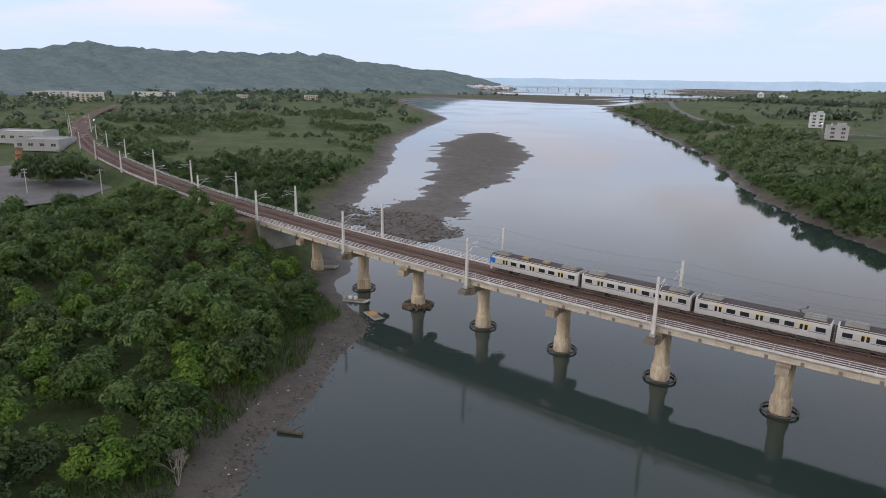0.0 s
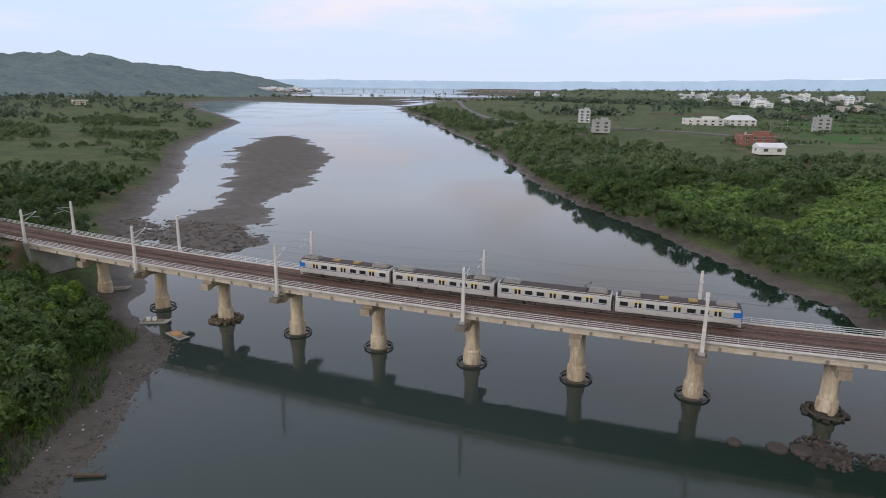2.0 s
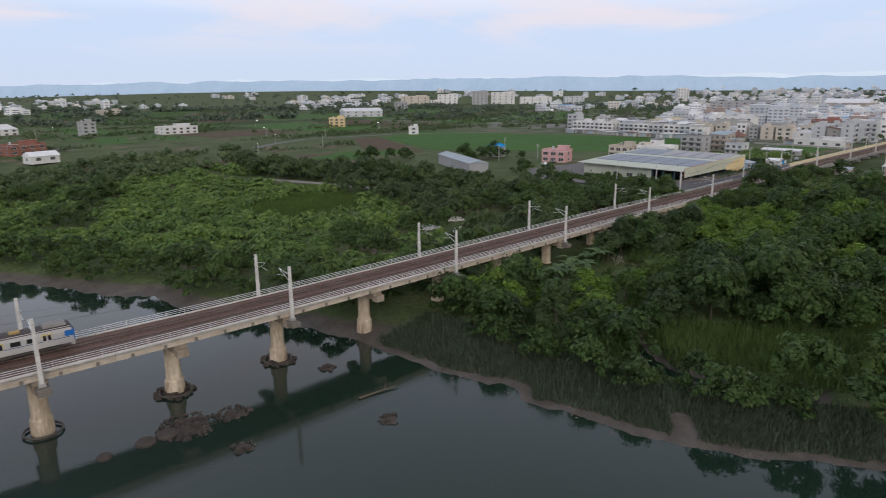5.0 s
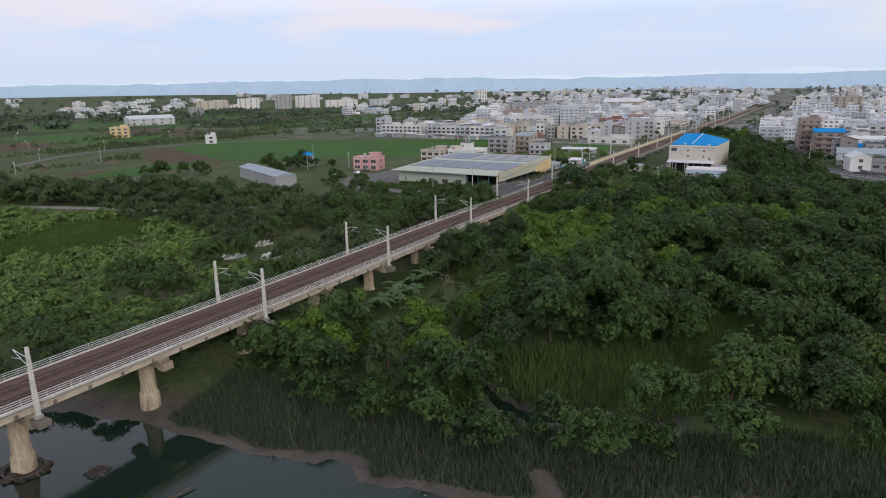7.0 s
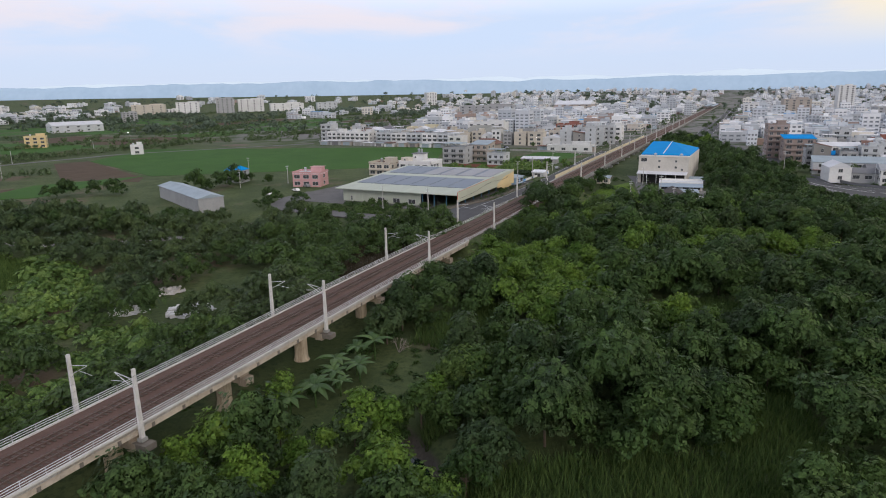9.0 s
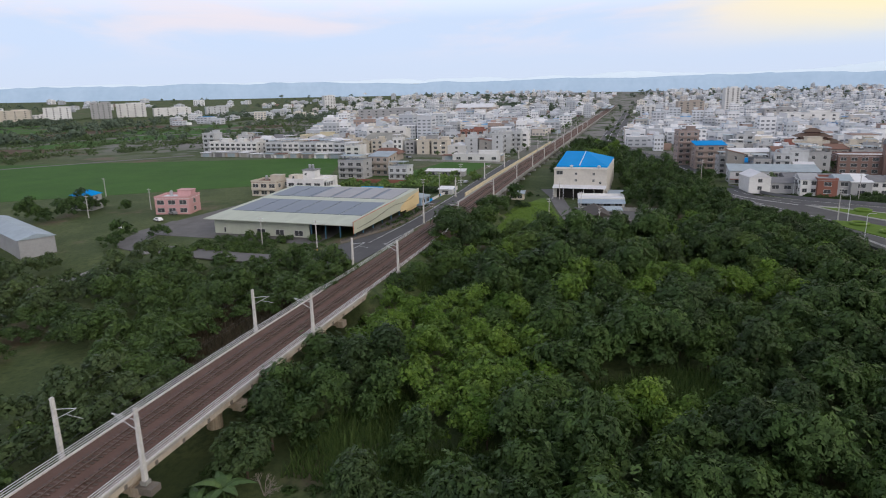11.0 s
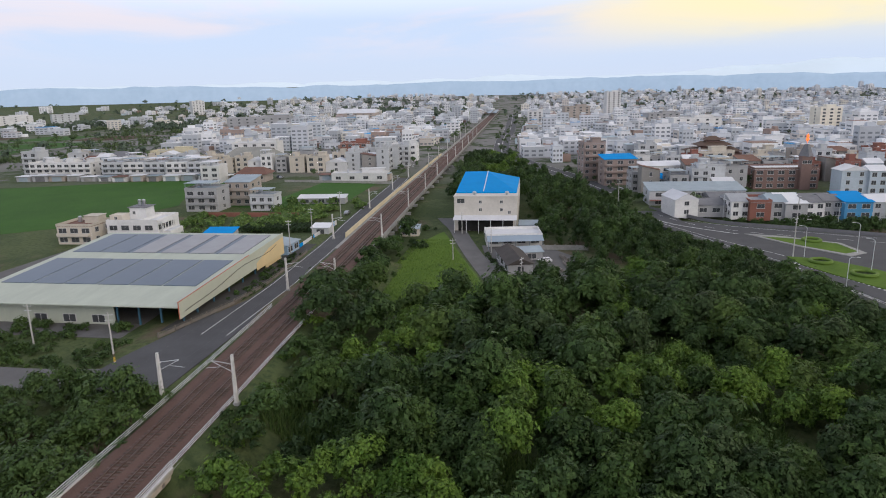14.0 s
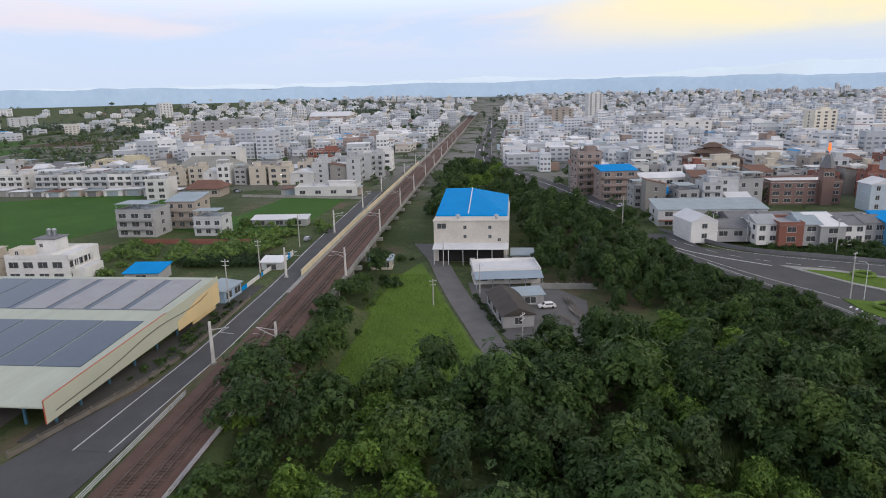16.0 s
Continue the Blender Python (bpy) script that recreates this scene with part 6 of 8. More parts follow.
build_house("metal_shed", "long grey metal shed with open ends", 52, 10, 1, WALLS[1], "low", ROOFS[4], 5, fh=5.4, category="shed", at=pose(240.5, 249.6, 10, 0, 0, 65), sides="")
build_house("terraced_house", "grey three-storey house with balconies and a blue terrace roof", 15, 12, 3, WALLS[1], "flat", ROOFS[4], 3, balcony=True, hut=False, canopy=ROOFS[4], at=pose(416, 208, 10, 0, 0, -90))
build_house("terraced_house", "beige three-storey house with arched balconies and a green roof", 12, 13, 3, WALLS[5], "shed", ROOFS[4], 3, fh=3.6, balcony=True, at=pose(432, 198, 10, 0, 0, -90))
build_house("small_house", "small green-grey house with a blue roof tank", 11, 9, 2, WALLS[3], "flat", ROOFS[4], 3, hut=False, canopy=ROOFS[4], balcony=True, at=pose(417, 181, 10, 0, 0, -90))
build_house("yellow_house", "yellow three-storey house among the fields", 17, 11, 3, wall_mat("yellow_plaster", (0.75, 0.58, 0.3)), "flat", ROOFS[1], 3, at=pose(414, 630, 10, 0, 0, -40))
build_house("white_box_house", "small white house by the paddy", 9, 7, 2, WALLS[0], "flat", ROOFS[1], 1, at=pose(396, 475, 10, 0, 0, -40))
build_house("grey_factory", "grey metal factory hall in the fields", 60, 30, 2, WALLS[3], "low", ROOFS[1], 5, fh=4.5, category="factory", at=pose(600, 845, 10, 0, 0, -20))
build_house("unfinished_house", "bare concrete five-storey house in the fields", 24, 16, 5, WALLS[1], "flat", ROOFS[0], 4, at=pose(820, 1020, 10, 0, 0, -30))
build_house("white_house", "white three-storey house beyond the fields", 30, 20, 3, WALLS[0], "flat", ROOFS[1], 4, at=pose(1210, 1360, 10, 0, 0, -40))
build_house("red_house", "red brick house with a white roof by the river fields", 24, 16, 2, REDW, "flat", ROOFS[1], 4, at=pose(90, 530, 8.8, 0, 0, 15))
build_house("white_barn", "low white barn with a metal roof", 17, 10, 1, WALLS[0], "gable", ROOFS[1], 2, fh=4, category="barn", at=pose(88, 465, 8.6, 0, 0, 15))
build_house("tall_house", "tall narrow four-storey house with a pale front", 12, 14, 4, WALLS[3], "flat", ROOFS[4], 2, at=pose(-50, 766, 8.0, 0, 0, 10))
build_house("grey_house", "grey three-storey house by the dyke", 15, 14, 3, WALLS[1], "flat", ROOFS[0], 2, at=pose(-25, 620, 7.8, 0, 0, 10))
build_house("white_villa", "long white two-storey villa", 38, 18, 2, WALLS[0], "flat", ROOFS[1], 5, at=pose(74, 745, 9, 0, 0, 12))
build_house("white_villa", "white villa with a hipped roof", 28, 18, 2, WALLS[0], "hip", ROOFS[1], 4, at=pose(112, 760, 9, 0, 0, 12))
build_house("white_villa", "white villa with terraces beside the fields", 34, 20, 2, WALLS[0], "flat", ROOFS[1], 5, at=pose(243, 654, 10, 0, 0, 5))
build_house("villa", "cream villa far out in the fields", 36, 24, 3, WALLS[2], "flat", ROOFS[0], 5, at=pose(330, 1165, 10, 0, 0, 12))
build_house("tower_house", "narrow grey four-storey house", 12, 12, 4, WALLS[1], "flat", ROOFS[0], 2, at=pose(167, 668, 10, 0, 0, 5))

for x, y, w_, d_, f, m_ in ((1085, 1290, 70, 30, 6, 2), (1150, 1240, 50, 26, 7, 0), (1215, 1190, 40, 30, 9, 1), (1290, 1180, 60, 34, 8, 0), (1350, 1120, 80, 40, 5, 0), (1420, 1050, 50, 30, 5, 3), (1700, 900, 30, 24, 10, 0)):
    build_house("town_block", "large pale block on the far side of the fields", w_, d_, f, WALLS[m_], "flat", ROOFS[1], 4, at=pose(x, y, 10, 0, 0, -45), fh=3.8, tank=False, sides="f", category="apartment block", group="far town blocks")

# the town: house kinds, built once and set out in streets
KINDS = [
    build_house("town_house", "white three-storey town house with a steel water tank on its roof", 11, 13, 3, WALLS[0], "flat", ROOFS[1], 2, sides="fl", hut=False, canopy=ROOFS[1], group="town houses", at=pose(505, 250, 10, 0, 0, -86)),
    build_house("town_house", "grey three-storey town house with a concrete roof hut", 10, 14, 3, WALLS[1], "flat", ROOFS[0], 2, sides="fl", canopy=ROOFS[4], hut=False, group="town houses", at=pose(480, -20, 9, 0, 0, -86)),
    build_house("town_house", "pale grey four-storey town house with balconies", 12, 13, 4, WALLS[3], "flat", ROOFS[0], 2, balcony=True, sides="fl", group="town houses", at=pose(596, -10, 9, 0, 0, -86)),
    build_house("town_house", "low white town house with a pale metal roof", 13, 15, 2, WALLS[0], "low", ROOFS[1], 2, sides="fl", group="town houses", at=pose(548, 22, 9, 0, 0, -86)),
    build_house("town_house", "cream three-storey town house with a stair hut", 13, 12, 3, WALLS[2], "flat", ROOFS[0], 2, sides="fl", group="town houses", at=pose(585, -82, 9, 0, 0, -86)),
    build_house("town_house", "grey town house with a blue-grey metal roof", 12, 14, 2, WALLS[3], "shed", ROOFS[4], 2, sides="fl", group="town houses", at=pose(530, 20, 9, 0, 0, -86)),
    build_house("town_house", "brown tiled four-storey town house", 13, 14, 4, WALLS[5], "flat", ROOFS[0], 2, sides="fl", group="town houses", at=pose(545, -90, 9, 0, 0, -86)),
    build_house("town_house", "bare dark concrete town house with a rusty roof shed", 11, 13, 3, wall_mat("dark_concrete", (0.3, 0.29, 0.27)), "shed", ROOFS[3], 2, sides="fl", group="town houses", at=pose(575, -120, 9, 0, 0, -86)),
    build_house("town_house", "pale blue-grey town house with a white roof shed", 11, 14, 3, wall_mat("pale_blue_wall", (0.5, 0.58, 0.64)), "low", ROOFS[1], 2, sides="fl", group="town houses", at=pose(560, -140, 9, 0, 0, -86)),
    build_house("town_house", "red brick town house with a grey flat roof", 12, 13, 3, REDW, "flat", ROOFS[0], 2, sides="fl", group="town houses", at=pose(590, -150, 9, 0, 0, -86)),
    build_house("town_house", "low grey house with a bright blue metal roof", 12, 14, 2, WALLS[1], "low", ROOFS[2], 2, sides="fl", group="town houses", at=pose(520, -110, 9, 0, 0, -86)),
]
build_house("brick_hall", "brown brick hall with a row of white windows", 30, 16, 3, WALLS[4], "flat", ROOFS[1], 6, at=pose(488.5, -59, 9, 0, 0, -88), hut=False, tank=False, category="hall")
sp = thing("bell_tower", "brown brick tower with a pointed roof", "tower", at=pose(480, -67, 9))
part("wall", Shape().box((0, 0, 8), (4.6, 4.6, 16.4)).box((0, 0, 15.9), (5.0, 5.0, 0.3)), WALLS[4], sp)
for k in range(2):
    part("window", WIN_A, None, sp, at=pose(-2.32, -1.1 + 2.2 * k, 13.4, 0, 0, -90))
part("roof", Shape().lathe((0, 0, 14), [(3.6, 2.1), (1.3, 7.4), (0.7, 7.8)], 4), DARKROOF, sp, "dark slate spire")
part("finial", Shape().tube((0, 0, 22.2), (0, 0, 24), 0.12, 6).lathe((0, 0, 23.2), [(0.4, 0), (0.8, 0.8), (0.45, 1.8), (0.65, 2.4), (0.1, 3.6)], 8), mat("orange_flame", (0.8, 0.12, 0.02), rough=0.5, emit=((1.0, 0.18, 0.03), 1.2)), sp, "glowing orange flame shape")
build_house("red_brick_house", "red brick house with white balconies", 20, 14, 4, REDW, "flat", ROOFS[1], 4, at=pose(628, 198, 10, 0, 0, -86))
build_house("white_block", "plain white three-storey block by the railway", 19, 14, 3, WALLS[0], "flat", ROOFS[1], 3, at=pose(620, 158, 10, 0, 0, -86), fh=4)
build_house("low_white_house", "low white house with terraces", 32, 12, 1, WALLS[0], "flat", ROOFS[1], 4, fh=4, at=pose(512, 163, 10, 0, 0, -86))
build_house("white_tower_block", "white office block with a tall stair tower", 26, 18, 6, WALLS[0], "flat", ROOFS[1], 4, at=pose(1080, 62, 9, 0, 0, -86), category="office block")
build_house("gym_hall", "broad hall with a low pale roof and brick sides", 70, 50, 3, WALLS[5], "low", ROOFS[1], 5, fh=4.5, at=pose(1340, 390, 10, 0, 0, -86), category="sports hall", sides="f")
for yk in range(5):
    build_house("apartment_row", "white apartment terrace with balconies and sheds", 14, 14, 3, WALLS[0 if yk % 2 else 3], "flat", ROOFS[1], 3, balcony=True, hut=False, canopy=ROOFS[1 + 3 * (yk % 2)], at=pose(530, 270 + yk * 14.6, 10, 0, 0, -87), group="apartment terrace")
for yk in range(3):
    build_house("apartment_row", "white apartment terrace with balconies and sheds", 14, 14, 3, WALLS[0], "flat", ROOFS[0], 3, balcony=True, at=pose(532, 352 + yk * 14.6, 10, 0, 0, -87), group="apartment terrace")
# the row along the southern road
def row_house(label, x, y, w, d, floors, wall, roof, rm, windows=2, fh=3.3, **kw):
    """A house of the row whose street front stands at x, its middle at y."""
    build_house("roadside_house", label, w, d, floors, wall, roof, rm, windows, fh=fh, at=pose(x + d / 2, y, 8.6, 0, 0, -88), group="roadside houses", sides="fl", tank=False, hut=False, **kw)


row_house("long grey house with a wide blue-grey metal roof", 434, -7, 40, 14, 2, WALLS[3], "shed", ROOFS[4], 5, awning=REDW)
build_house("roadside_house", "white gabled house with a pale metal roof", 14, 9.5, 2, WALLS[0], "gable", ROOFS[1], 2, fh=3.4, at=pose(417, 3.5, 8.6, 0, 0, 12), group="roadside houses", sides="fl", overhang=0.3)
row_house("dark low house with a black sheet roof", 412, -9.5, 15, 14, 1, WALLS[1], "low", DARKROOF, 3, 4.2)
row_house("pale house with a long grey sheet roof", 407, -17.2, 7, 15, 2, WALLS[0], "low", ROOFS[0])
row_house("red brick house with a flat concrete terrace", 405, -24, 7.8, 13, 2, REDW, "flat", ROOFS[0], 1)
row_house("grey house with a blue-grey sheet roof", 406, -30.6, 6, 14, 2, WALLS[1], "low", ROOFS[4], 1)
row_house("grey workshop with a bright white sheet roof", 405, -37, 8, 14, 2, WALLS[1], "shed", ROOFS[1], 1, 3.0)
row_house("white house with a dark sheet roof", 407, -44.4, 7, 13, 2, WALLS[0], "low", DARKROOF, 2, 3.1)
row_house("grey concrete house with a dark flat roof", 408, -51, 6.5, 13, 2, WALLS[1], "low", DARKROOF, 2)
row_house("shop with a bright blue sheet roof", 405, -59, 10, 14, 2, wall_mat("blue_sheet_wall", (0.08, 0.28, 0.5)), "shed", ROOFS[2], 2)
row_house("grey house with a white roof", 406, -68, 8, 14, 2, WALLS[3], "low", ROOFS[1], 2)
row_house("long house with a dark sheet roof", 402, -79, 13, 14, 2, WALLS[1], "low", DARKROOF, 3)
for k in range(7):
    build_house("yard_shed", "low shed with a sheet-metal roof behind the roadside houses", 12, 15, 1, WALLS[1], "low", (DARKROOF, DARKROOF, ROOFS[4], DARKROOF, ROOFS[0], ROOFS[1], DARKROOF)[k], 1, fh=4.4, at=pose(431 - k * 1.2, -16 - k * 11.5, 8.9, 0, 0, -84), group="yard sheds", sides="f", category="shed")
bw = thing("boundary_wall", "low dark garden wall behind the road edge", "wall", kind="structure")
edge = bent([(428, 13.5, 8.9), (415, 4.5, 8.9), (402, -3.5, 8.9), (394, -14, 8.9), (389.5, -26, 8.9), (383, -41, 8.9), (375, -60, 8.9)], 4)
for a, b in zip(edge, edge[1:]):
    a, b = Vector(a), Vector(b)
    c = (a + b) / 2
    part("panel", Shape().box((c.x, c.y, 8.85), ((b - a).length + 0.03, 0.22, 1.3), yaw=math.atan2(b.y - a.y, b.x - a.x)), DARKROOF, bw)
gb = np.random.default_rng(90)
bx, by = jitter_grid(386, 408, -62, 2, 3.0, gb)
front = np.interp(by, [-62, -41, -26, -14, -3.5, 4], [375, 383, 389.5, 394, 402, 414])
keep = (bx > front + 2.4) & (bx < 402.5) & (gb.uniform(size=len(bx)) < 0.75)
stamp("shrubs", "dark shrubs between the garden wall and the houses", bx[keep], by[keep], SHRUB, [WOODS], gb, (0.55, 1.05), "shrubs", sink=-1.2)

tx = np.array([462, 466, 470, 458, 474, 480, 455, 463, 497, 503, 494, 500, 490, 545, 552, 548, 446, 440, 436])
ty = np.array([-30, -26, -22, -34, -30, -25, -14, -8, 6, 4, 0, -10, -16, -20, -26, 14, 20, 16, 22])
stamp("woods", "dark garden trees between the roadside houses", tx, ty, MIDFAR, [WOODS], gb, (0.6, 1.0))

# taller and marked buildings of the town
BROWNT = wall_mat("brown_tile_front", (0.33, 0.265, 0.235))
build_house("brown_tower_house", "brown tiled six-storey corner house", 12, 13, 6, BROWNT, "flat", ROOFS[0], 3, fh=3.4, at=pose(519, 31, 9, 0, 0, -80), balcony=True, sides="fl")
build_house("brown_row_house", "brown four-storey row house under a blue terrace roof", 17, 12, 4, BROWNT, "shed", ROOFS[2], 3, fh=3.4, at=pose(501, 19, 9, 0, 0, -80), balcony=True, sides="fl")
build_house("white_roofed_house", "two-storey house with a wide white metal roof", 22, 14, 2, WALLS[0], "low", ROOFS[1], 4, fh=4.6, at=pose(510, -3, 9, 0, 0, -80), sides="fl")
build_house("cream_house", "cream three-storey house with a roof hut", 23, 14, 3, WALLS[2], "flat", ROOFS[1], 4, fh=3.6, at=pose(564, -44, 9, 0, 0, -80), sides="fl")
build_house("yellow_block", "tall cream-yellow apartment block", 22, 18, 8, wall_mat("cream_yellow", (0.8, 0.75, 0.63)), "flat", ROOFS[1], 3, at=pose(850, -222, 9, 0, 0, -80), sides="fl", category="apartment block")
build_house("white_tower", "tall white apartment tower above the town", 24, 20, 13, WALLS[0], "flat", ROOFS[1], 3, at=pose(1320, -65, 9, 0, 0, -80), sides="f", category="apartment block")
build_house("beige_block", "beige eight-storey apartment block", 34, 18, 8, WALLS[5], "flat", ROOFS[0], 4, at=pose(1060, 10, 9, 0, 0, -80), sides="f", category="apartment block")
build_house("white_hall", "broad white four-storey block", 52, 24, 4, WALLS[0], "flat", ROOFS[1], 5, fh=4, at=pose(890, -105, 9, 0, 0, -80), sides="f")
build_house("grey_block", "grey five-storey block with rows of windows", 40, 24, 5, WALLS[1], "flat", ROOFS[0], 5, at=pose(1025, -95, 9, 0, 0, -80), sides="f")
build_house("grey_school", "long grey five-storey school block", 85, 26, 5, WALLS[1], "flat", ROOFS[0], 8, fh=4, at=pose(995, 430, 10, 0, 0, -78), sides="f", category="school")
build_house("market_hall", "wide market hall with a low grey sheet roof", 44, 34, 1, WALLS[1], "hip", mat("olive_grey_roof", (0.3, 0.3, 0.26), (0.22, 0.22, 0.2), 0.8, scale=0.15), 5, fh=5, at=pose(588, 262, 10, 0, 0, -86), sides="f", category="hall")
build_house("white_block", "white four-storey block with terraces", 36, 18, 4, WALLS[0], "flat", ROOFS[1], 5, at=pose(642, 282, 10, 0, 0, -84), sides="f", balcony=True)
build_house("corner_house", "white corner house with a dark hipped roof", 16, 15, 3, WALLS[0], "hip", DARKROOF, 2, at=pose(570, 352, 10, 0, 0, -70), sides="fl")
build_house("yellow_hall", "pale yellow long house", 30, 16, 3, wall_mat("pale_yellow", (0.66, 0.6, 0.42)), "flat", ROOFS[0], 5, at=pose(614, 338, 10, 0, 0, -84), sides="f")
build_house("shrine_hall", "small brown-roofed shrine hall by the paddy", 17, 14, 1, WALLS[5], "hip", ROOFS[3], 3, fh=4.6, at=pose(512, 228, 10, 0, 0, -86), sides="fl", overhang=1.6, category="shrine")
tarp = thing("tarpaulin", "rumpled bright blue tarpaulin over a low roof", "tarpaulin", pose(532, -45, 9, 0, 0, 8))
part("shed", Shape().box((0, 0, 2.2), (9, 19, 5.0)), WALLS[1], tarp)
sheet_ = Shape()
gt_ = np.random.default_rng(17)
zt = 4.9 + gt_.uniform(0, 1.5, (7, 10))
pt = lambda i, j: (-5.2 + i * 10.4 / 6, -10 + j * 20 / 9, float(zt[i, j]) - (1.2 if i in (0, 6) or j in (0, 9) else 0))
for i in range(6):
    for j in range(9):
        sheet_.face([pt(i, j), pt(i + 1, j), pt(i + 1, j + 1), pt(i, j + 1)])
part("cover", sheet_, mat("tarp_blue", (0.03, 0.3, 0.62), (0.02, 0.22, 0.5), 0.5, scale=0.3), tarp)

# low garages along the far edge of the paddy
gr = np.random.default_rng(19)
for k in range(22):
    y = 150 + k * 11.0
    if 190 < y < 222:
        continue
    w_, h_ = gr.uniform(7.5, 10.5), gr.uniform(2.8, 3.9)
    gar = thing("garage", "low garage shed with a sheet roof beside the paddy", "garage", pose(514 + gr.uniform(-1.5, 1.5), y, 10, 0, 0, -87), "garages by the paddy")
    part("wall", Shape().box((0, 0, h_ / 2 - 0.2), (w_, 7, h_ + 0.4)), WALLS[int(gr.choice([0, 1, 3, 1, 5]))], gar)
    part("roof", Shape().box((0, -0.3, h_ + 0.1), (w_ + 0.5, 8.4, 0.2)), (ROOFS[4], ROOFS[0], ROOFS[1], ROOFS[3], DARKROOF)[int(gr.integers(0, 5))], gar)
    part("shutter", Shape().box((0, -3.52, h_ * 0.42), (w_ * 0.62, 0.1, h_ * 0.8)), (GREYC, ROOFS[4], DARKROOF)[int(gr.integers(0, 3))], gar, "closed roller shutter")

# gardens between the big shed and the paddy
gw = thing("garden_wall", "long red-brown brick garden wall", "wall", kind="structure")
for k in range(12):
    part("panel", Shape().box((399, 152 + 4.2 * k, 10.8), (0.3, 4.15, 1.9)), REDW, gw)
hb = thing("clipped_hedge", "long dark clipped hedge in the gardens", "hedge", pose(0, 0, 0))
hv, hq, _ = crown_arrays(1.6, 2.6, 4, 40, 0.4, np.random.default_rng(3), 0.2, 1.0, (5, 3))
HX, HY = np.meshgrid(np.arange(366, 377, 2.2), np.arange(139, 171, 2.2))
stack_v = np.concatenate([hv + (x, y, 10.0) for x, y in zip(HX.ravel(), HY.ravel())])
stack_q = np.concatenate([hq + len(hv) * k for k in range(HX.size)])
part("leaves", array_mesh("leaves", stack_v, stack_q, [LEAF_DARK]), None, hb)
build_house("tarp_shed", "open garden shed with a bright blue sheet roof", 10, 8, 1, WALLS[1], "shed", ROOFS[2], 1, fh=2.6, category="shed", at=pose(355, 172, 10, 0, 0, -86), sides="f")
build_house("roadside_shed", "small blue and white shed with a teal roof", 9, 5, 1, wall_mat("blue_white_sheet", (0.35, 0.5, 0.65)), "shed", ROOFS[4], 2, fh=2.8, category="shed", at=pose(334, 139.5, 11.4, 0, 0, -3), sides="fl")
build_house("garden_hut", "small pale hut beside the road", 6, 5, 1, WALLS[3], "shed", ROOFS[1], 1, fh=2.8, category="shed", at=pose(364, 137.5, 10.4, 0, 0, -88), sides="f")
build_house("garden_shed", "long low shed with a white roof", 22, 6, 1, WALLS[1], "shed", ROOFS[1], 3, fh=2.6, category="shed", at=pose(433, 160, 10, 0, 0, -86), sides="f")
pw = thing("paddy_wall", "low pale wall along the edge of the paddy", "wall", kind="structure")
for k in range(11):
    part("panel", Shape().box((505 - 0.9 * k, 204 - 6 * k, 10.6), (0.25, 5.9, 1.5)), GREYC, pw)
rf_ = thing("road_fence", "white and blue sheet fence along the road", "fence", kind="structure")
for k in range(14):
    part("panel", Shape().box((341 + 3.1 * k, 137.1 + 0.08 * k, 11.7 - 0.05 * k), (3.0, 0.12, 1.8)), WALLS[0] if k % 4 else ROOFS[2], rf_)


def town(count, area, seed, allow, z, kinds):
    gt = np.random.default_rng(seed)
    done = 0
    xs, ys = [], []
    x = area[0]
    while x < area[1] and done < count:
        y = area[2] + gt.uniform(0, 10)
        while y < area[3] and done < count:
            if allow(x, y) and gt.uniform() > 0.12:
                k = gt.choice(kinds)
                s = gt.uniform(0.6, 0.95)
                copy_thing(KINDS[k], pose(x + gt.uniform(-2, 2), y, z, 0, 0, -86 + gt.choice([0, 0, 90]) + gt.uniform(-3, 3)) @ Matrix.Diagonal((s, s, gt.uniform(0.85, 1.2), 1)))
                done += 1
                y += 14.2 * s
            else:
                y += 9
        x += gt.choice([13.5, 13.5, 20.0])
    return done


def not_south(x, y):
    edge = np.interp(x, [430, 470, 540, 600, 667, 740, 1100], [-2, 14, 32, 52, 70, 76, 80])
    if x < 506 and -80 < y < -36 or x < 462:
        return False
    if any(abs(x - a) < c and abs(y - b) < d for a, b, c, d in TAKEN):
        return False
    return y < edge


TAKEN = ((516, 31, 14, 16), (502, 18, 14, 18), (512, -2, 16, 16), (563, -45, 16, 20), (533, -45, 14, 16), (610, -56, 26, 30), (850, -222, 18, 22), (890, -105, 20, 34), (1025, -95, 20, 28), (1060, 10, 18, 24), (1080, 62, 16, 20), (1320, -65, 16, 18), (585, 262, 26, 34), (640, 282, 18, 24), (612, 338, 18, 24))


def not_north(x, y):
    if any(abs(x - a) < c and abs(y - b) < d for a, b, c, d in TAKEN):
        return False
    if x < 550 and y < 410:
        return False
    if 605 < x < 645 and y < 215:
        return False
    return y > rail_y(x) + 24


town(80, (452, 625, -170, 75), 3, not_south, 9.0, [0, 1, 2, 3, 4, 5, 6, 1, 3, 5, 7, 7, 8, 8, 9, 1, 1, 10, 5])
town(43, (556, 690, 150, 420), 4, not_north, 10.0, [0, 1, 2, 3, 8, 0, 3, 5, 7, 8, 4, 2])


def z_base(x, y, z0):
    return z0 + float(far_rise(np.array(x), np.array(y)))


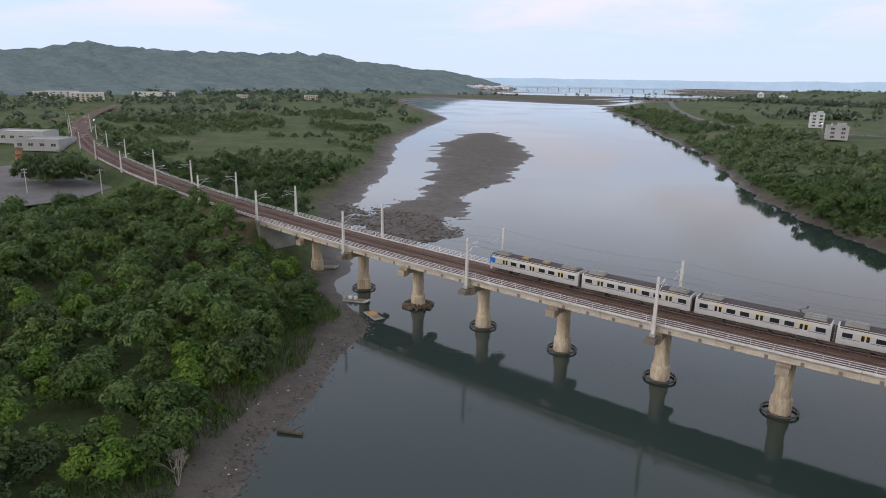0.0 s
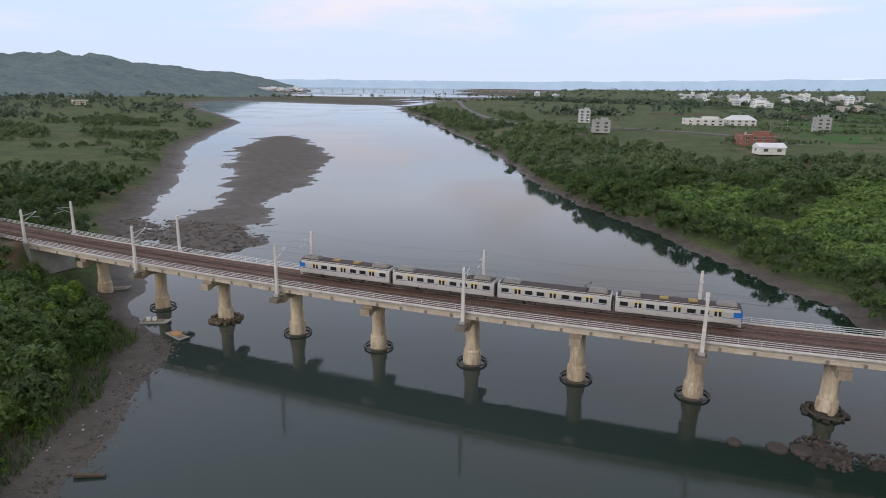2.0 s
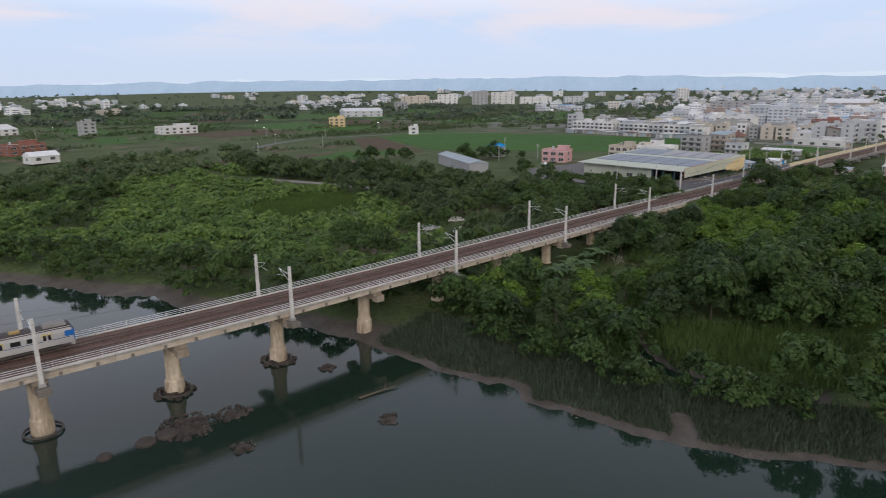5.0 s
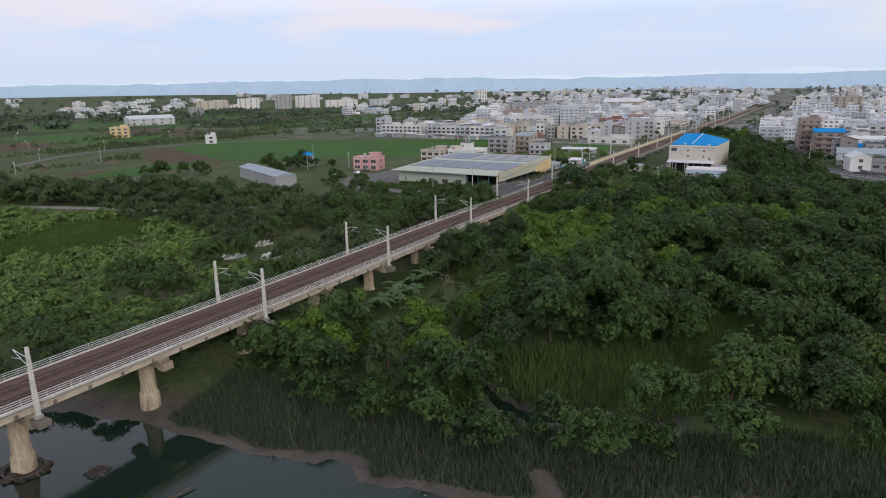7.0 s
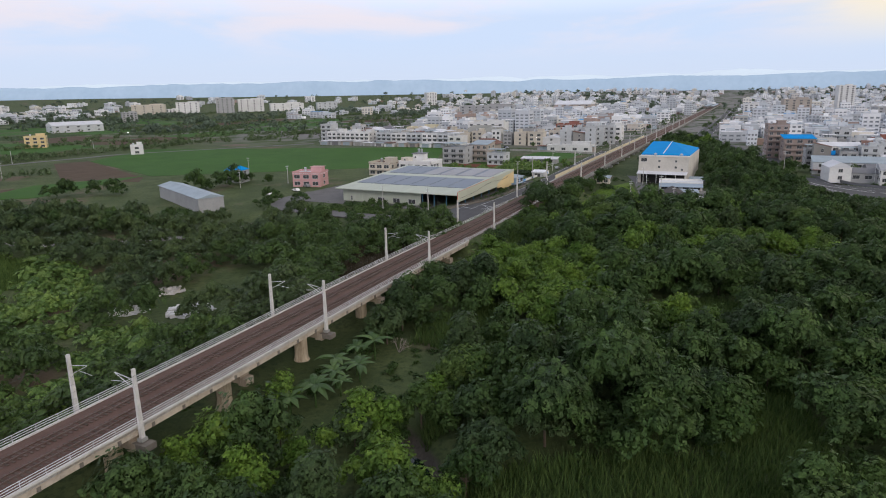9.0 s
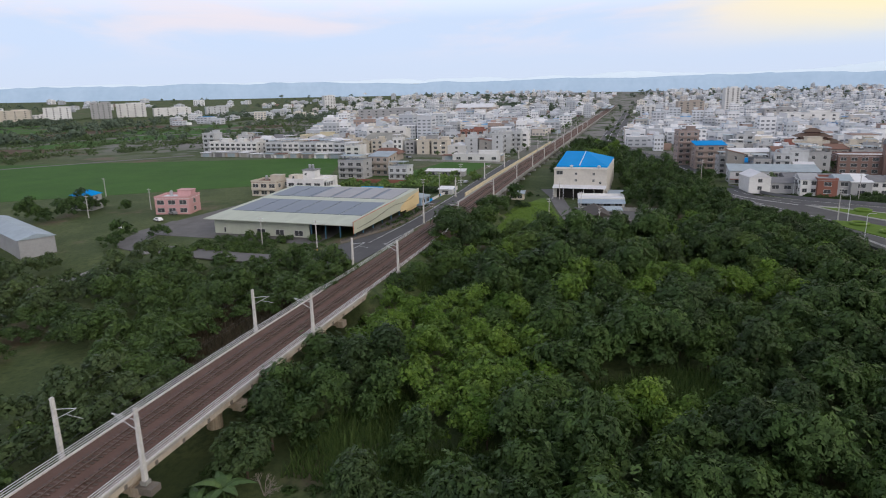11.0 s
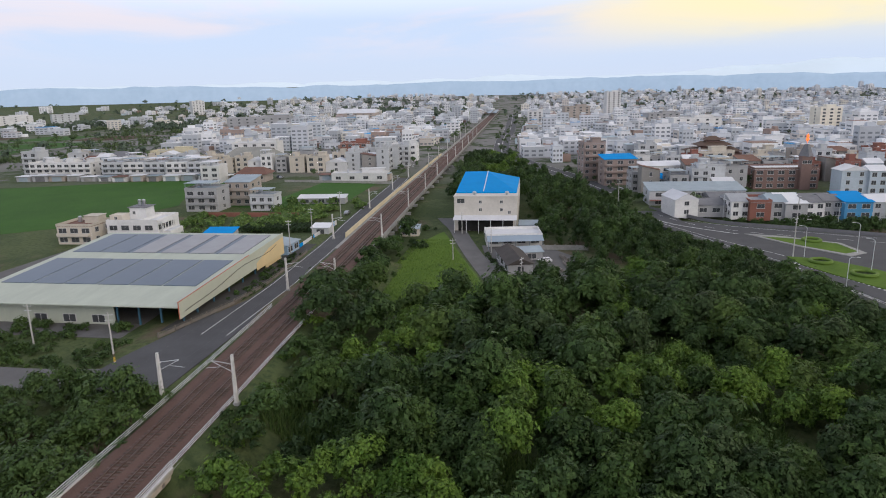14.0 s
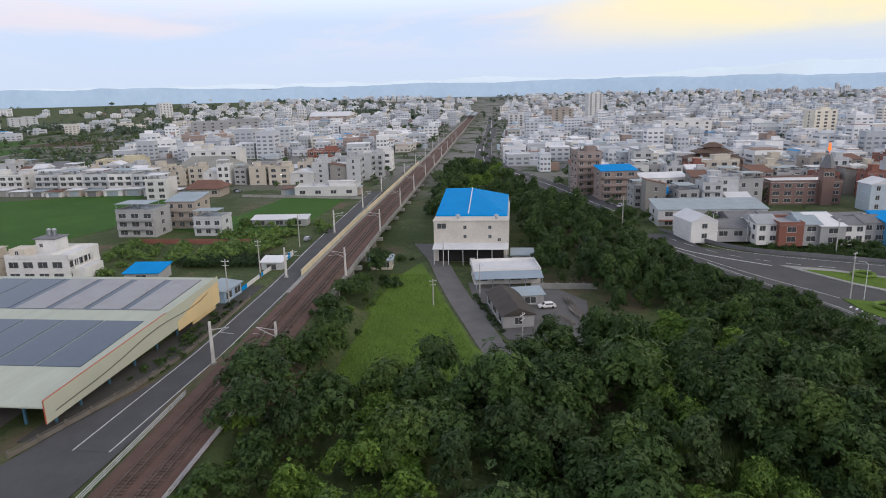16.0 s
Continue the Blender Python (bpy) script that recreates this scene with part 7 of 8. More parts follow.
# Far town palette, lightened and blued so the colours carry haze.
FARWALLS = [mat("hazed_far_wall", c, tuple(v * 0.86 for v in c), 0.9, scale=0.05, fine=0.5, island=0.12, spec=0.1) for c in ((0.78, 0.79, 0.8), (0.5, 0.53, 0.56), (0.68, 0.65, 0.58), (0.62, 0.65, 0.69), (0.4, 0.31, 0.27), (0.6, 0.56, 0.52),
             (0.5, 0.53, 0.56), (0.82, 0.83, 0.84), (0.08, 0.36, 0.7), (0.34, 0.25, 0.21), (0.42, 0.5, 0.55))]
# Glass lightened for the same painted haze.
FARGLASS = mat("hazed_far_window_glass", (0.17, 0.19, 0.21), (0.24, 0.26, 0.28), 0.2, spec=0.5)


def far_town(name, label, n, seed, place, z0, size=(7, 17), tall=(4.5, 13)):
    """Streets too far off to count: walls with storeys of windows, roofs and tanks, joined."""
    gt = np.random.default_rng(seed)
    walls, wins = Shape(), Shape()

    def pane(x, y, c, s_, p, q, z0):
        a_, b_ = ((x + v * c - u * s_, y + v * s_ + u * c) for v, u in (p, q))
        wins.face([(*a_, z0), (*b_, z0), (*b_, z0 + 1.4), (*a_, z0 + 1.4)])
    for _ in range(n):
        p = place(gt)
        if p is None:
            continue
        x, y = p
        w_, d_, h = gt.uniform(*size), gt.uniform(*size), gt.uniform(*tall)
        if gt.uniform() < 0.06:
            h *= 1.8
        a = 0.06 + gt.uniform(-0.05, 0.05)
        m = int(gt.choice(6, p=[0.32, 0.28, 0.08, 0.26, 0.02, 0.04]))
        z = z_base(x, y, z0)
        walls.box((x, y, z + h / 2), (w_, d_, h), m, yaw=a)
        rm = int(gt.choice([6, 7, 7, 10, 6, 6, 8, 9], p=[0.2, 0.22, 0.18, 0.13, 0.1, 0.1, 0.035, 0.035]))
        walls.box((x, y, z + h + 0.15), (w_ + 0.4, d_ + 0.4, 0.3), rm, yaw=a)
        if gt.uniform() < 0.6:
            q = gt.uniform(3, 5)
            xs_, ys_ = x + gt.uniform(-13, 13), y + gt.uniform(-11, 11)
            walls.box((xs_, ys_, z + q / 2), (gt.uniform(5, 11), gt.uniform(5, 11), q), int(gt.choice([1, 3, 7, 6, 10, 9])), yaw=a)
        if gt.uniform() < 0.7:
            walls.box((x + gt.uniform(-3, 3), y + gt.uniform(-3, 3), z + h + 1.4), (w_ * 0.4, d_ * 0.4, 2.6), m, yaw=a)
        fl = max(1, int(h / 3.2))
        c, s_ = math.cos(a), math.sin(a)
        for f in range(fl):
            for k in range(3):
                u = (k / 3 + 1 / 6 - 0.5) * d_
                v = -w_ / 2 - 0.05
                pane(x, y, c, s_, (v, u - d_ * 0.1), (v, u + d_ * 0.1), z + f * 3.2 + 1.1)
            for side in (-1, 1):
                u = side * (d_ / 2 + 0.05)
                pane(x, y, c, s_, (-w_ * 0.3, u), (w_ * 0.3, u), z + f * 3.2 + 1.1)
    t = thing(name, label, "town", kind="stuff")
    part("houses", walls, FARWALLS, t)["kind"] = "stuff"
    part("windows", wins, FARGLASS, t)["kind"] = "stuff"


def place_south(gt):
    x = 610 + 2080 * gt.uniform() ** 1.3
    y = 90 - gt.uniform() * (640 + (x - 610) * 0.75)
    x, y = 610 + round((x - 610) / 21) * 21 + gt.uniform(-4, 4), round(y / 17) * 17 + gt.uniform(-4, 4)
    if y > np.interp(x, [610, 667, 740, 1100, 2800], [54, 70, 76, 80, 120]) or any(abs(x - a) < c and abs(y - b) < d for a, b, c, d in TAKEN):
        return None
    return x, y


def place_south2(gt):
    x, y = 440 + gt.uniform() * 290, -200 - gt.uniform() * 420
    return 440 + round((x - 440) / 18) * 18 + gt.uniform(-2, 2), round(y / 16) * 16 + gt.uniform(-2, 2)


def place_north(gt):
    x = 690 + 1950 * gt.uniform() ** 1.25
    y = rail_y(x) + 25 + gt.uniform() ** 1.3 * (230 + (x - 690) * 0.42)
    if value_noise(np.array(x / 110), np.array(y / 110), 55) < 0.4:
        return None
    return 690 + round((x - 690) / 22) * 22 + gt.uniform(-4, 4), round(float(y) / 18) * 18 + gt.uniform(-4, 4)


def place_plain(gt):
    a, r = radians(gt.uniform(-8, 82)), 1000 + 1600 * gt.uniform()
    x, y = r * math.sin(a), r * math.cos(a)
    if value_noise(np.array(x / 260), np.array(y / 260), 66) < 0.55 or y < 300:
        return None
    return x, y


far_town("far_town", "dense pale town of low concrete houses", 2900, 71, place_south, 9.0)
far_town("far_town", "pale concrete houses beyond the southern road", 420, 72, place_south2, 9.0)
far_town("far_town", "pale houses north of the railway", 1150, 73, place_north, 10.0)
far_town("far_town", "scattered pale buildings on the far plain", 900, 74, place_plain, 10.0, (9, 24), (5, 13))

# hedges and trees of the plain and between the houses
g = np.random.default_rng(33)
X, Y = jitter_grid(430, 1500, -600, 700, 27, g)
keep = (np.abs(Y - rail_y(X)) > 14) & (g.uniform(size=len(X)) < np.where(Y > 120, 1.0, 0.6)) & ~((X < 522) & (Y > 140) & (Y < 480))
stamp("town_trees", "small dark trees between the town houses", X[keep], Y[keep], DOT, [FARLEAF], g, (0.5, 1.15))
hx, hy = [], []
for k in range(95):
    x0, y0 = g.uniform(60, 1150), g.uniform(400, 1350)
    n = int(g.uniform(10, 40))
    a = 0.12 if g.uniform() < 0.7 else 0.12 + math.pi / 2
    for i in range(n):
        hx.append(x0 + i * 4.5 * math.cos(a) + g.uniform(-1, 1))
        hy.append(y0 + i * 4.5 * math.sin(a) + g.uniform(-1, 1))
for hx0, hy0 in ((90, 548), (110, 520), (70, 480), (74, 760), (112, 775), (243, 672), (270, 650), (167, 684), (-50, 780), (-25, 640), (414, 648), (390, 620), (600, 870), (560, 830), (396, 488), (470, 560), (330, 600), (200, 580), (150, 620), (300, 760), (480, 760), (20, 640), (120, 900), (380, 980), (254, 300), (700, 560), (640, 500), (780, 480)):
    for i in range(9):
        hx.append(hx0 + g.normal(0, 13))
        hy.append(hy0 + g.normal(0, 7) + 6)
hx, hy = np.array(hx), np.array(hy)
keep = (hy > 330) & ~((hx > 290) & (hx < 525) & (hy < 505))
hx, hy = hx[keep], hy[keep]
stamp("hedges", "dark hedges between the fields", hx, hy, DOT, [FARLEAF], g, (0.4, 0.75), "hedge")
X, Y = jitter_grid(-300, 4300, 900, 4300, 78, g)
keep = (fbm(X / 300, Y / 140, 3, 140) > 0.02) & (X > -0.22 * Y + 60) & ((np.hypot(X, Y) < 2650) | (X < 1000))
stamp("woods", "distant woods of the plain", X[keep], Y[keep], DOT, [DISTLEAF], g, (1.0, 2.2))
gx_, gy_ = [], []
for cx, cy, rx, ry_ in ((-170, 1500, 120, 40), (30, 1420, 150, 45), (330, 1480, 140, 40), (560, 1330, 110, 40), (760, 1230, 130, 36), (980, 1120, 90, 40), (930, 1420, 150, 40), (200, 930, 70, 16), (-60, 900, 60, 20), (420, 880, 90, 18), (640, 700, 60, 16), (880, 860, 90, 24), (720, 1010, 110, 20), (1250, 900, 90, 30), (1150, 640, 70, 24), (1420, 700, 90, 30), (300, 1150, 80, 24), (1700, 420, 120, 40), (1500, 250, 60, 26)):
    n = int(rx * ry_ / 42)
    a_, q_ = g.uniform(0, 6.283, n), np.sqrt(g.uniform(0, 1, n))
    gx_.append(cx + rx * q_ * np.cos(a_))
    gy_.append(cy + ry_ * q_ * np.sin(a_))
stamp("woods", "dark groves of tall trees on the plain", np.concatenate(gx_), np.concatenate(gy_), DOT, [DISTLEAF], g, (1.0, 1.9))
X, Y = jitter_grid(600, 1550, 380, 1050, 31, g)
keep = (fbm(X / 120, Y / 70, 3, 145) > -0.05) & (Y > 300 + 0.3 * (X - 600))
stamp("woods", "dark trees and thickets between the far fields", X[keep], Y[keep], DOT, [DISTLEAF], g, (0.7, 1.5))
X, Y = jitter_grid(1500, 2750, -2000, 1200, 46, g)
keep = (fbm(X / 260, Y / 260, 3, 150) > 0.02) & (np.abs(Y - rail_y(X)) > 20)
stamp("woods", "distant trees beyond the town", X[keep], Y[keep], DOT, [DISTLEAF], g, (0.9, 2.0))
X, Y = jitter_grid(150, 420, 205, 330, 7, g)
belt = np.abs(Y - np.interp(X, [150, 185, 235, 262, 300], [395, 372, 318, 282, 262])) < 9
belt |= (np.abs(X - np.interp(Y, *LANE) - 20) < 9) & (Y > 215)
belt |= (X > 236) & (X < 262) & (Y > 205) & (Y < 222)
keep = belt & (X < 300) & (np.abs((X - 240.5) * 0.906 - (Y - 249.6) * 0.423) > 11) & ((Y > 222) | (X > 240) | (X < 218))
stamp("woods", "dark trees round the sheds", X[keep], Y[keep], MIDFAR, [WOODS], g)
X, Y = jitter_grid(345, 430, 138, 200, 6, g)
keep = (fbm(X / 20, Y / 20, 3, 170) > 0.0) & (np.hypot(X - 356, Y - 205) > 18) & (np.hypot(X - 425, Y - 200) > 24)
stamp("shrubs", "garden shrubs and young trees", X[keep], Y[keep], SHRUB, [MEADOW], g, (0.8, 1.4), "shrubs")

X, Y = jitter_grid(246, 267, 139, 186, 3.4, g)
keep = (fbm(X / 12, Y / 12, 3, 175) > -0.3) & (Y > 143)
stamp("shrubs", "dark overgrown shrubs before the warehouse", X[keep], Y[keep], SHRUB, [RIVERWOODS], g, (0.5, 0.95), "shrubs")

X, Y = jitter_grid(342, 392, 99.5, 104.5, 3.6, g)
keep = (fbm(X / 9, Y / 9, 3, 178) > -0.02) & (np.hypot(X - 380, Y - 108) > 9)
stamp("shrubs", "dark bushes beside the viaduct piers", X[keep], Y[keep], SHRUB, [WOODS], g, (0.5, 0.9), "shrubs")

X, Y = jitter_grid(284, 304, 72, 104, 3.6, g)
keep = (fbm(X / 8, Y / 8, 3, 179) > 0.06) & (X < 296 - (Y - 90) * 0.3)
stamp("shrubs", "light green bushes at the edge of the lawn", X[keep], Y[keep], SHRUB, [LIGHTWOODS], g, (0.3, 0.7), "shrubs")

X, Y = jitter_grid(286, 332, 132.6, 137, 2.6, g)
stamp("shrubs", "dark weeds behind the road fence", X, Y, SHRUB, [WOODS], g, (0.25, 0.5), "shrubs")


# ---- shore and river clutter ----
g = np.random.default_rng(55)


def stones(name, label, n, area, size, m, seed, test=None, squash=0.6):
    """Loose stones: low irregular lumps lying on the ground."""
    gs = np.random.default_rng(seed)
    V, Q, o = [], [], 0
    base = np.array([(math.cos(a), math.sin(a), z) for z, k in ((-0.5, 1), (0.35, 1)) for a in np.linspace(0, 2 * np.pi, 5, endpoint=False)] + [(0, 0, 0.8)])
    tri = np.array([(i, (i + 1) % 5, 5 + (i + 1) % 5) for i in range(5)] + [(i, 5 + (i + 1) % 5, 5 + i) for i in range(5)] + [(5 + i, 5 + (i + 1) % 5, 10) for i in range(5)])
    xs, ys = gs.uniform(area[0], area[1], n), gs.uniform(area[2], area[3], n)
    zs = ground_z(xs, ys)
    for x, y, z in zip(xs, ys, zs):
        if z < -0.35 or (test and not test(x, y, z)):
            continue
        s = gs.uniform(*size) * gs.uniform(0.5, 1.3)
        a = gs.uniform(0, 6.28)
        c, d = math.cos(a) * s, math.sin(a) * s
        b = base * gs.uniform(0.75, 1.25, base.shape)
        V.append(np.stack([b[:, 0] * c - b[:, 1] * d * 0.8 + x, b[:, 0] * d + b[:, 1] * c * 0.8 + y, b[:, 2] * s * squash + z + 0.02], 1))
        Q.append(tri + o)
        o += len(base)
    single(name, array_mesh(name, np.concatenate(V), np.concatenate(Q), [m]), None, label, "stones", kind="stuff")


def shore_strip(x, y, z):
    return z < 0.45


stones("shore_stones", "grey-brown stones strewn along the muddy shore", 7500, (-100, -55, 35, 105), (0.08, 0.34), ROCK, 81, lambda x, y, z: z < 0.35 or g.uniform() < 0.06)
stones("sandbar_stones", "dark stones and gravel round the sandbar", 2600, (-320, -105, 160, 540), (0.2, 0.7), ROCK, 82, lambda x, y, z: z < 0.25)
stones("shallow_stones", "wet stones in the shallows by the bank", 1500, (-175, -110, 158, 198), (0.25, 0.8), ROCK, 83, lambda x, y, z: z < 0.5)
PALEBIT = mat("pale_litter", (0.6, 0.58, 0.55), (0.4, 0.38, 0.35), 0.8, island=0.3)
stones("shore_litter", "small pale litter on the mud", 260, (-120, -58, 35, 118), (0.08, 0.22), PALEBIT, 84, lambda x, y, z: 0.1 < z < 1.2)
stones("east_shore_stones", "stones on the eastern shore", 900, (50, 100, 20, 200), (0.12, 0.4), ROCK, 85, lambda x, y, z: z < 0.5)


def heap(name, label, cx, cy, r, h, n, size, m, seed, cat, base=None):
    gs = np.random.default_rng(seed)
    s = Shape()
    b0 = float(ground_z(cx, cy)) if base is None else base
    s.lathe((cx, cy, b0 - 0.5), [(r * 0.8, 0), (r * 0.7, 0.5 + h * 0.35), (r * 0.35, 0.5 + h * 0.75), (0.1, 0.5 + h * 0.9)], 9)
    for _ in range(n):
        a, q = gs.uniform(0, 6.28), r * math.sqrt(gs.uniform())
        k = gs.uniform(*size)
        s.box((cx + q * math.cos(a), cy + q * math.sin(a), b0 + h * max(0.0, 1 - q / r) * gs.uniform(0.6, 1.0) + 0.1), (k, k * gs.uniform(0.4, 1), k * gs.uniform(0.3, 0.8)), yaw=gs.uniform(0, 3), taper=gs.uniform(0.5, 1))
    single(name, s, m, label, cat, kind="stuff")


RUBBLE = mat("rubble", (0.038, 0.032, 0.027), (0.07, 0.058, 0.048), 0.9, island=0.4, bump=0.03)
heap("rubble_heap", "heap of broken concrete and driftwood in the river", 31, 94.6, 4.6, 0.4, 150, (0.3, 1.0), RUBBLE, 91, "rubble", -0.15)
heap("rubble_heap", "low bank of driftwood and rubble in the river", 38, 93.6, 3.0, 0.3, 60, (0.3, 0.9), RUBBLE, 191, "rubble", -0.15)
for x, y, r in ((18.5, 93.8, 1.1), (24.3, 94.0, 1.6), (27.6, 94.2, 1.8)):
    st = single("old_pier_stump", Shape().lathe((x, y, -0.8), [(r, 0), (r * 0.95, 1.1), (r * 0.7, 1.35)], 9), RUBBLE, "broken stump of an old pier in the water", "pier stump", group="old pier stumps")
heap("pier_debris", "driftwood and rubbish caught round a pier", *rail_point(-81.3), 3.4, 0.7, 60, (0.5, 1.3), mat("driftwood", (0.16, 0.12, 0.08), (0.1, 0.08, 0.06), 0.9, island=0.4), 92, "driftwood", 0.1)
heap("pier_debris", "driftwood and rubbish caught round a pier", *rail_point(34.0), 3.2, 0.6, 50, (0.5, 1.3), RUBBLE, 93, "driftwood", 0.05)
heap("pier_debris", "driftwood and rubbish caught round a pier", *rail_point(54.0), 3.2, 0.5, 50, (0.5, 1.2), RUBBLE, 94, "driftwood", 0.05)
for x, y, k in ((59, 98.7, 94.5), (55.5, 75, 95), (34.4, 82.8, 96)):
    heap("snag", "waterlogged snag and stones in the shallows", x, y, 1.7, 0.5, 18, (0.4, 1.1), RUBBLE, int(k * 10), "snag", -0.15)
log = single("driftwood_log", Shape().tube((56, 84, 0.1), (63.5, 83.2, 0.35), 0.22, 7, r2=0.1).tube((61, 83.4, 0.25), (62.6, 85.2, 0.7), 0.1, 5, r2=0.04), BARK, "pale driftwood log lying in the shallows", "log")
log = single("driftwood_log", Shape().tube((-66.5, 59, 0.3), (-62.8, 60.3, 0.25), 0.4, 7, r2=0.25).tube((-64.5, 59.6, 0.4), (-63.6, 61.6, 0.9), 0.12, 5, r2=0.05), BARK, "dark tree stump washed up on the shore", "log")
WHITEJUNK = mat("white_scrap", (0.75, 0.75, 0.74), (0.5, 0.5, 0.5), 0.7, island=0.2)
heap("scrap_heap", "heap of white scrap sheets among shrubs", 150, 152, 5.5, 0.5, 130, (0.5, 1.8), WHITEJUNK, 97, "scrap heap")
heap("scrap_heap", "heap of grey and white scrap", 144, 167, 4.5, 0.5, 60, (0.4, 1.3), WHITEJUNK, 98, "scrap heap")
heap("scrap_heap", "heap of grey and white scrap", 158, 169, 4.0, 0.5, 50, (0.4, 1.2), PALEBIT, 99, "scrap heap")

# boats and rafts
WOODB = mat("raft_wood", (0.3, 0.24, 0.16), (0.18, 0.14, 0.1), 0.85, scale=1.5)
PIPEB = mat("raft_pipe", (0.42, 0.44, 0.42), (0.3, 0.32, 0.3), 0.5)


def build_raft(x, y, z, yaw, load):
    r = thing("pipe_raft", "flat pipe raft moored at the muddy shore", "raft", pose(x, y, z, 0, 0, yaw), "rafts by the shore")
    for k in range(6):
        yy = -0.9 + k * 0.36
        part("pipe", Shape().tube((-2.8, yy, 0.12), (2.6, yy, 0.12), 0.17, 8).tube((2.6, yy, 0.12), (3.4, yy, 0.5), 0.17, 8, r2=0.1), PIPEB, r)
    part("deck", Shape().box((-0.2, 0, 0.36), (4.6, 1.8, 0.08)), WOODB, r)
    for k in range(load):
        part("box", Shape().box((-1.2 + k * 1.3, 0.1, 0.75), (0.7, 0.7, 0.65)), WHITEJUNK, r, "white foam box")
    return r


build_raft(-94.9, 109.5, 0.02, 20, 2)
rf = build_raft(-85.3, 104.4, 0.0, -25, 0)
part("net_pile", Shape().lathe((-0.3, 0, 0.4), [(1.2, 0), (1.0, 0.25), (0.4, 0.45)], 9), mat("orange_net", (0.5, 0.28, 0.12), (0.3, 0.22, 0.14), 0.9), rf, "orange net pile")
build_raft(-117.6, 124.0, float(ground_z(-117.6, 124.0)) + 0.05, 35, 0)
build_raft(-111, 109.5, float(ground_z(-111, 109.5)) + 0.05, 70, 0)


# reeds and grass
def blades(name, label, n, test, area, height, m, seed, width=0.12, cat="reeds"):
    gs = np.random.default_rng(seed)
    x, y = gs.uniform(area[0], area[1], n), gs.uniform(area[2], area[3], n)
    keep = test(x, y)
    x, y = x[keep], y[keep]
    z = ground_z(x, y)
    n = len(x)
    h = gs.uniform(height[0], height[1], n)
    a = gs.uniform(0, 6.28, n)
    lean = gs.normal(0, 0.32, (n, 2)) * h[:, None]
    w = width * gs.uniform(0.7, 1.4, n)
    v0 = np.stack([x - np.cos(a) * w, y - np.sin(a) * w, z - 0.1], 1)
    v1 = np.stack([x + np.cos(a) * w, y + np.sin(a) * w, z - 0.1], 1)
    v2 = np.stack([x + lean[:, 0], y + lean[:, 1], z + h], 1)
    v = np.stack([v0, v1, v2], 1).reshape(-1, 3)
    single(name, array_mesh(name, v, np.arange(len(v)).reshape(-1, 3), [m]), None, label, cat, kind="stuff")


def west_reed(x, y):
    dl, dr = shore_gap(x, y)
    return (dl > 7.5 + 2 * np.sin(y * 0.3)) & (dl < 17 + 8 * smooth(y, 75, 95)) & (y < rail_y(x) - 5)


def east_reed(x, y):
    dl, dr = shore_gap(x, y)
    patch = fbm(x / 16, y / 16, 3, 300) > -0.5
    return (dr > 1.3) & (dr < 16) & (y < rail_y(x) - 6) & patch


def meadow(x, y):
    dl, dr = shore_gap(x, y)
    gap = np.abs(x - np.interp(y, *GULLY))
    return (dr > 12) & (y < rail_y(x) - 10) & ((fbm(x / 30, y / 30, 3, 77) < -0.2) | clearing(x, y, 1.25)) & (gap > 2.8) & ~open_ground(x, y)


blades("reeds", "green reeds along the western shore", 34000, west_reed, (-140, -50, 20, 120), (1.0, 2.4), REED, 201)
blades("reeds", "grey-green reeds along the eastern shore", 120000, east_reed, (60, 125, -10, 105), (0.8, 1.7), mat("pale_reed", (0.072, 0.1, 0.058), (0.05, 0.072, 0.042), 0.7, island=0.35, leaf=0.2), 202)
blades("tall_grass", "tall green grass in the clearings of the wood", 340000, meadow, (85, 300, -60, 105), (1.2, 3.0), mat("tall_grass_blade", (0.1, 0.16, 0.045), (0.07, 0.115, 0.035), 0.7, scale=0.08, island=0.35, leaf=0.25, spec=0.1), 203, cat="grass")


blades("dry_grass", "dry brown grass and scrub beside the railway", 20000, lambda x, y: (y > rail_y(x) + 7) & (fbm(x / 14, y / 14, 3, 105) > -0.12), (165, 226, 122, 146), (0.8, 2.0), LEAF_DRY, 205, cat="grass")


blades("meadow_grass", "pale green tall grass in the northern clearing", 42000, lambda x, y: np.hypot((x - 132) / 28, (y - 230) / 22) < 1, (100, 165, 205, 255), (0.6, 1.5), mat("meadow_blade", (0.1, 0.16, 0.042), (0.065, 0.11, 0.03), 0.8, scale=0.06, island=0.3, leaf=0.25, spec=0.1), 206, 0.16, "grass")


def lawn_at(x, y):
    return (x > 287 - (y - 100) * 0.4) & (x < 372) & (y < 105) & (y > 77.5 + (x - 320) * 0.29)


blades("lawn_grass", "uneven bright green grass of the lawn", 42000, lawn_at, (284, 374, 66, 106), (0.25, 0.6), mat("lawn_blade", (0.16, 0.26, 0.04), (0.11, 0.19, 0.035), 0.7, island=0.3, leaf=0.25), 204, 0.1, "grass")


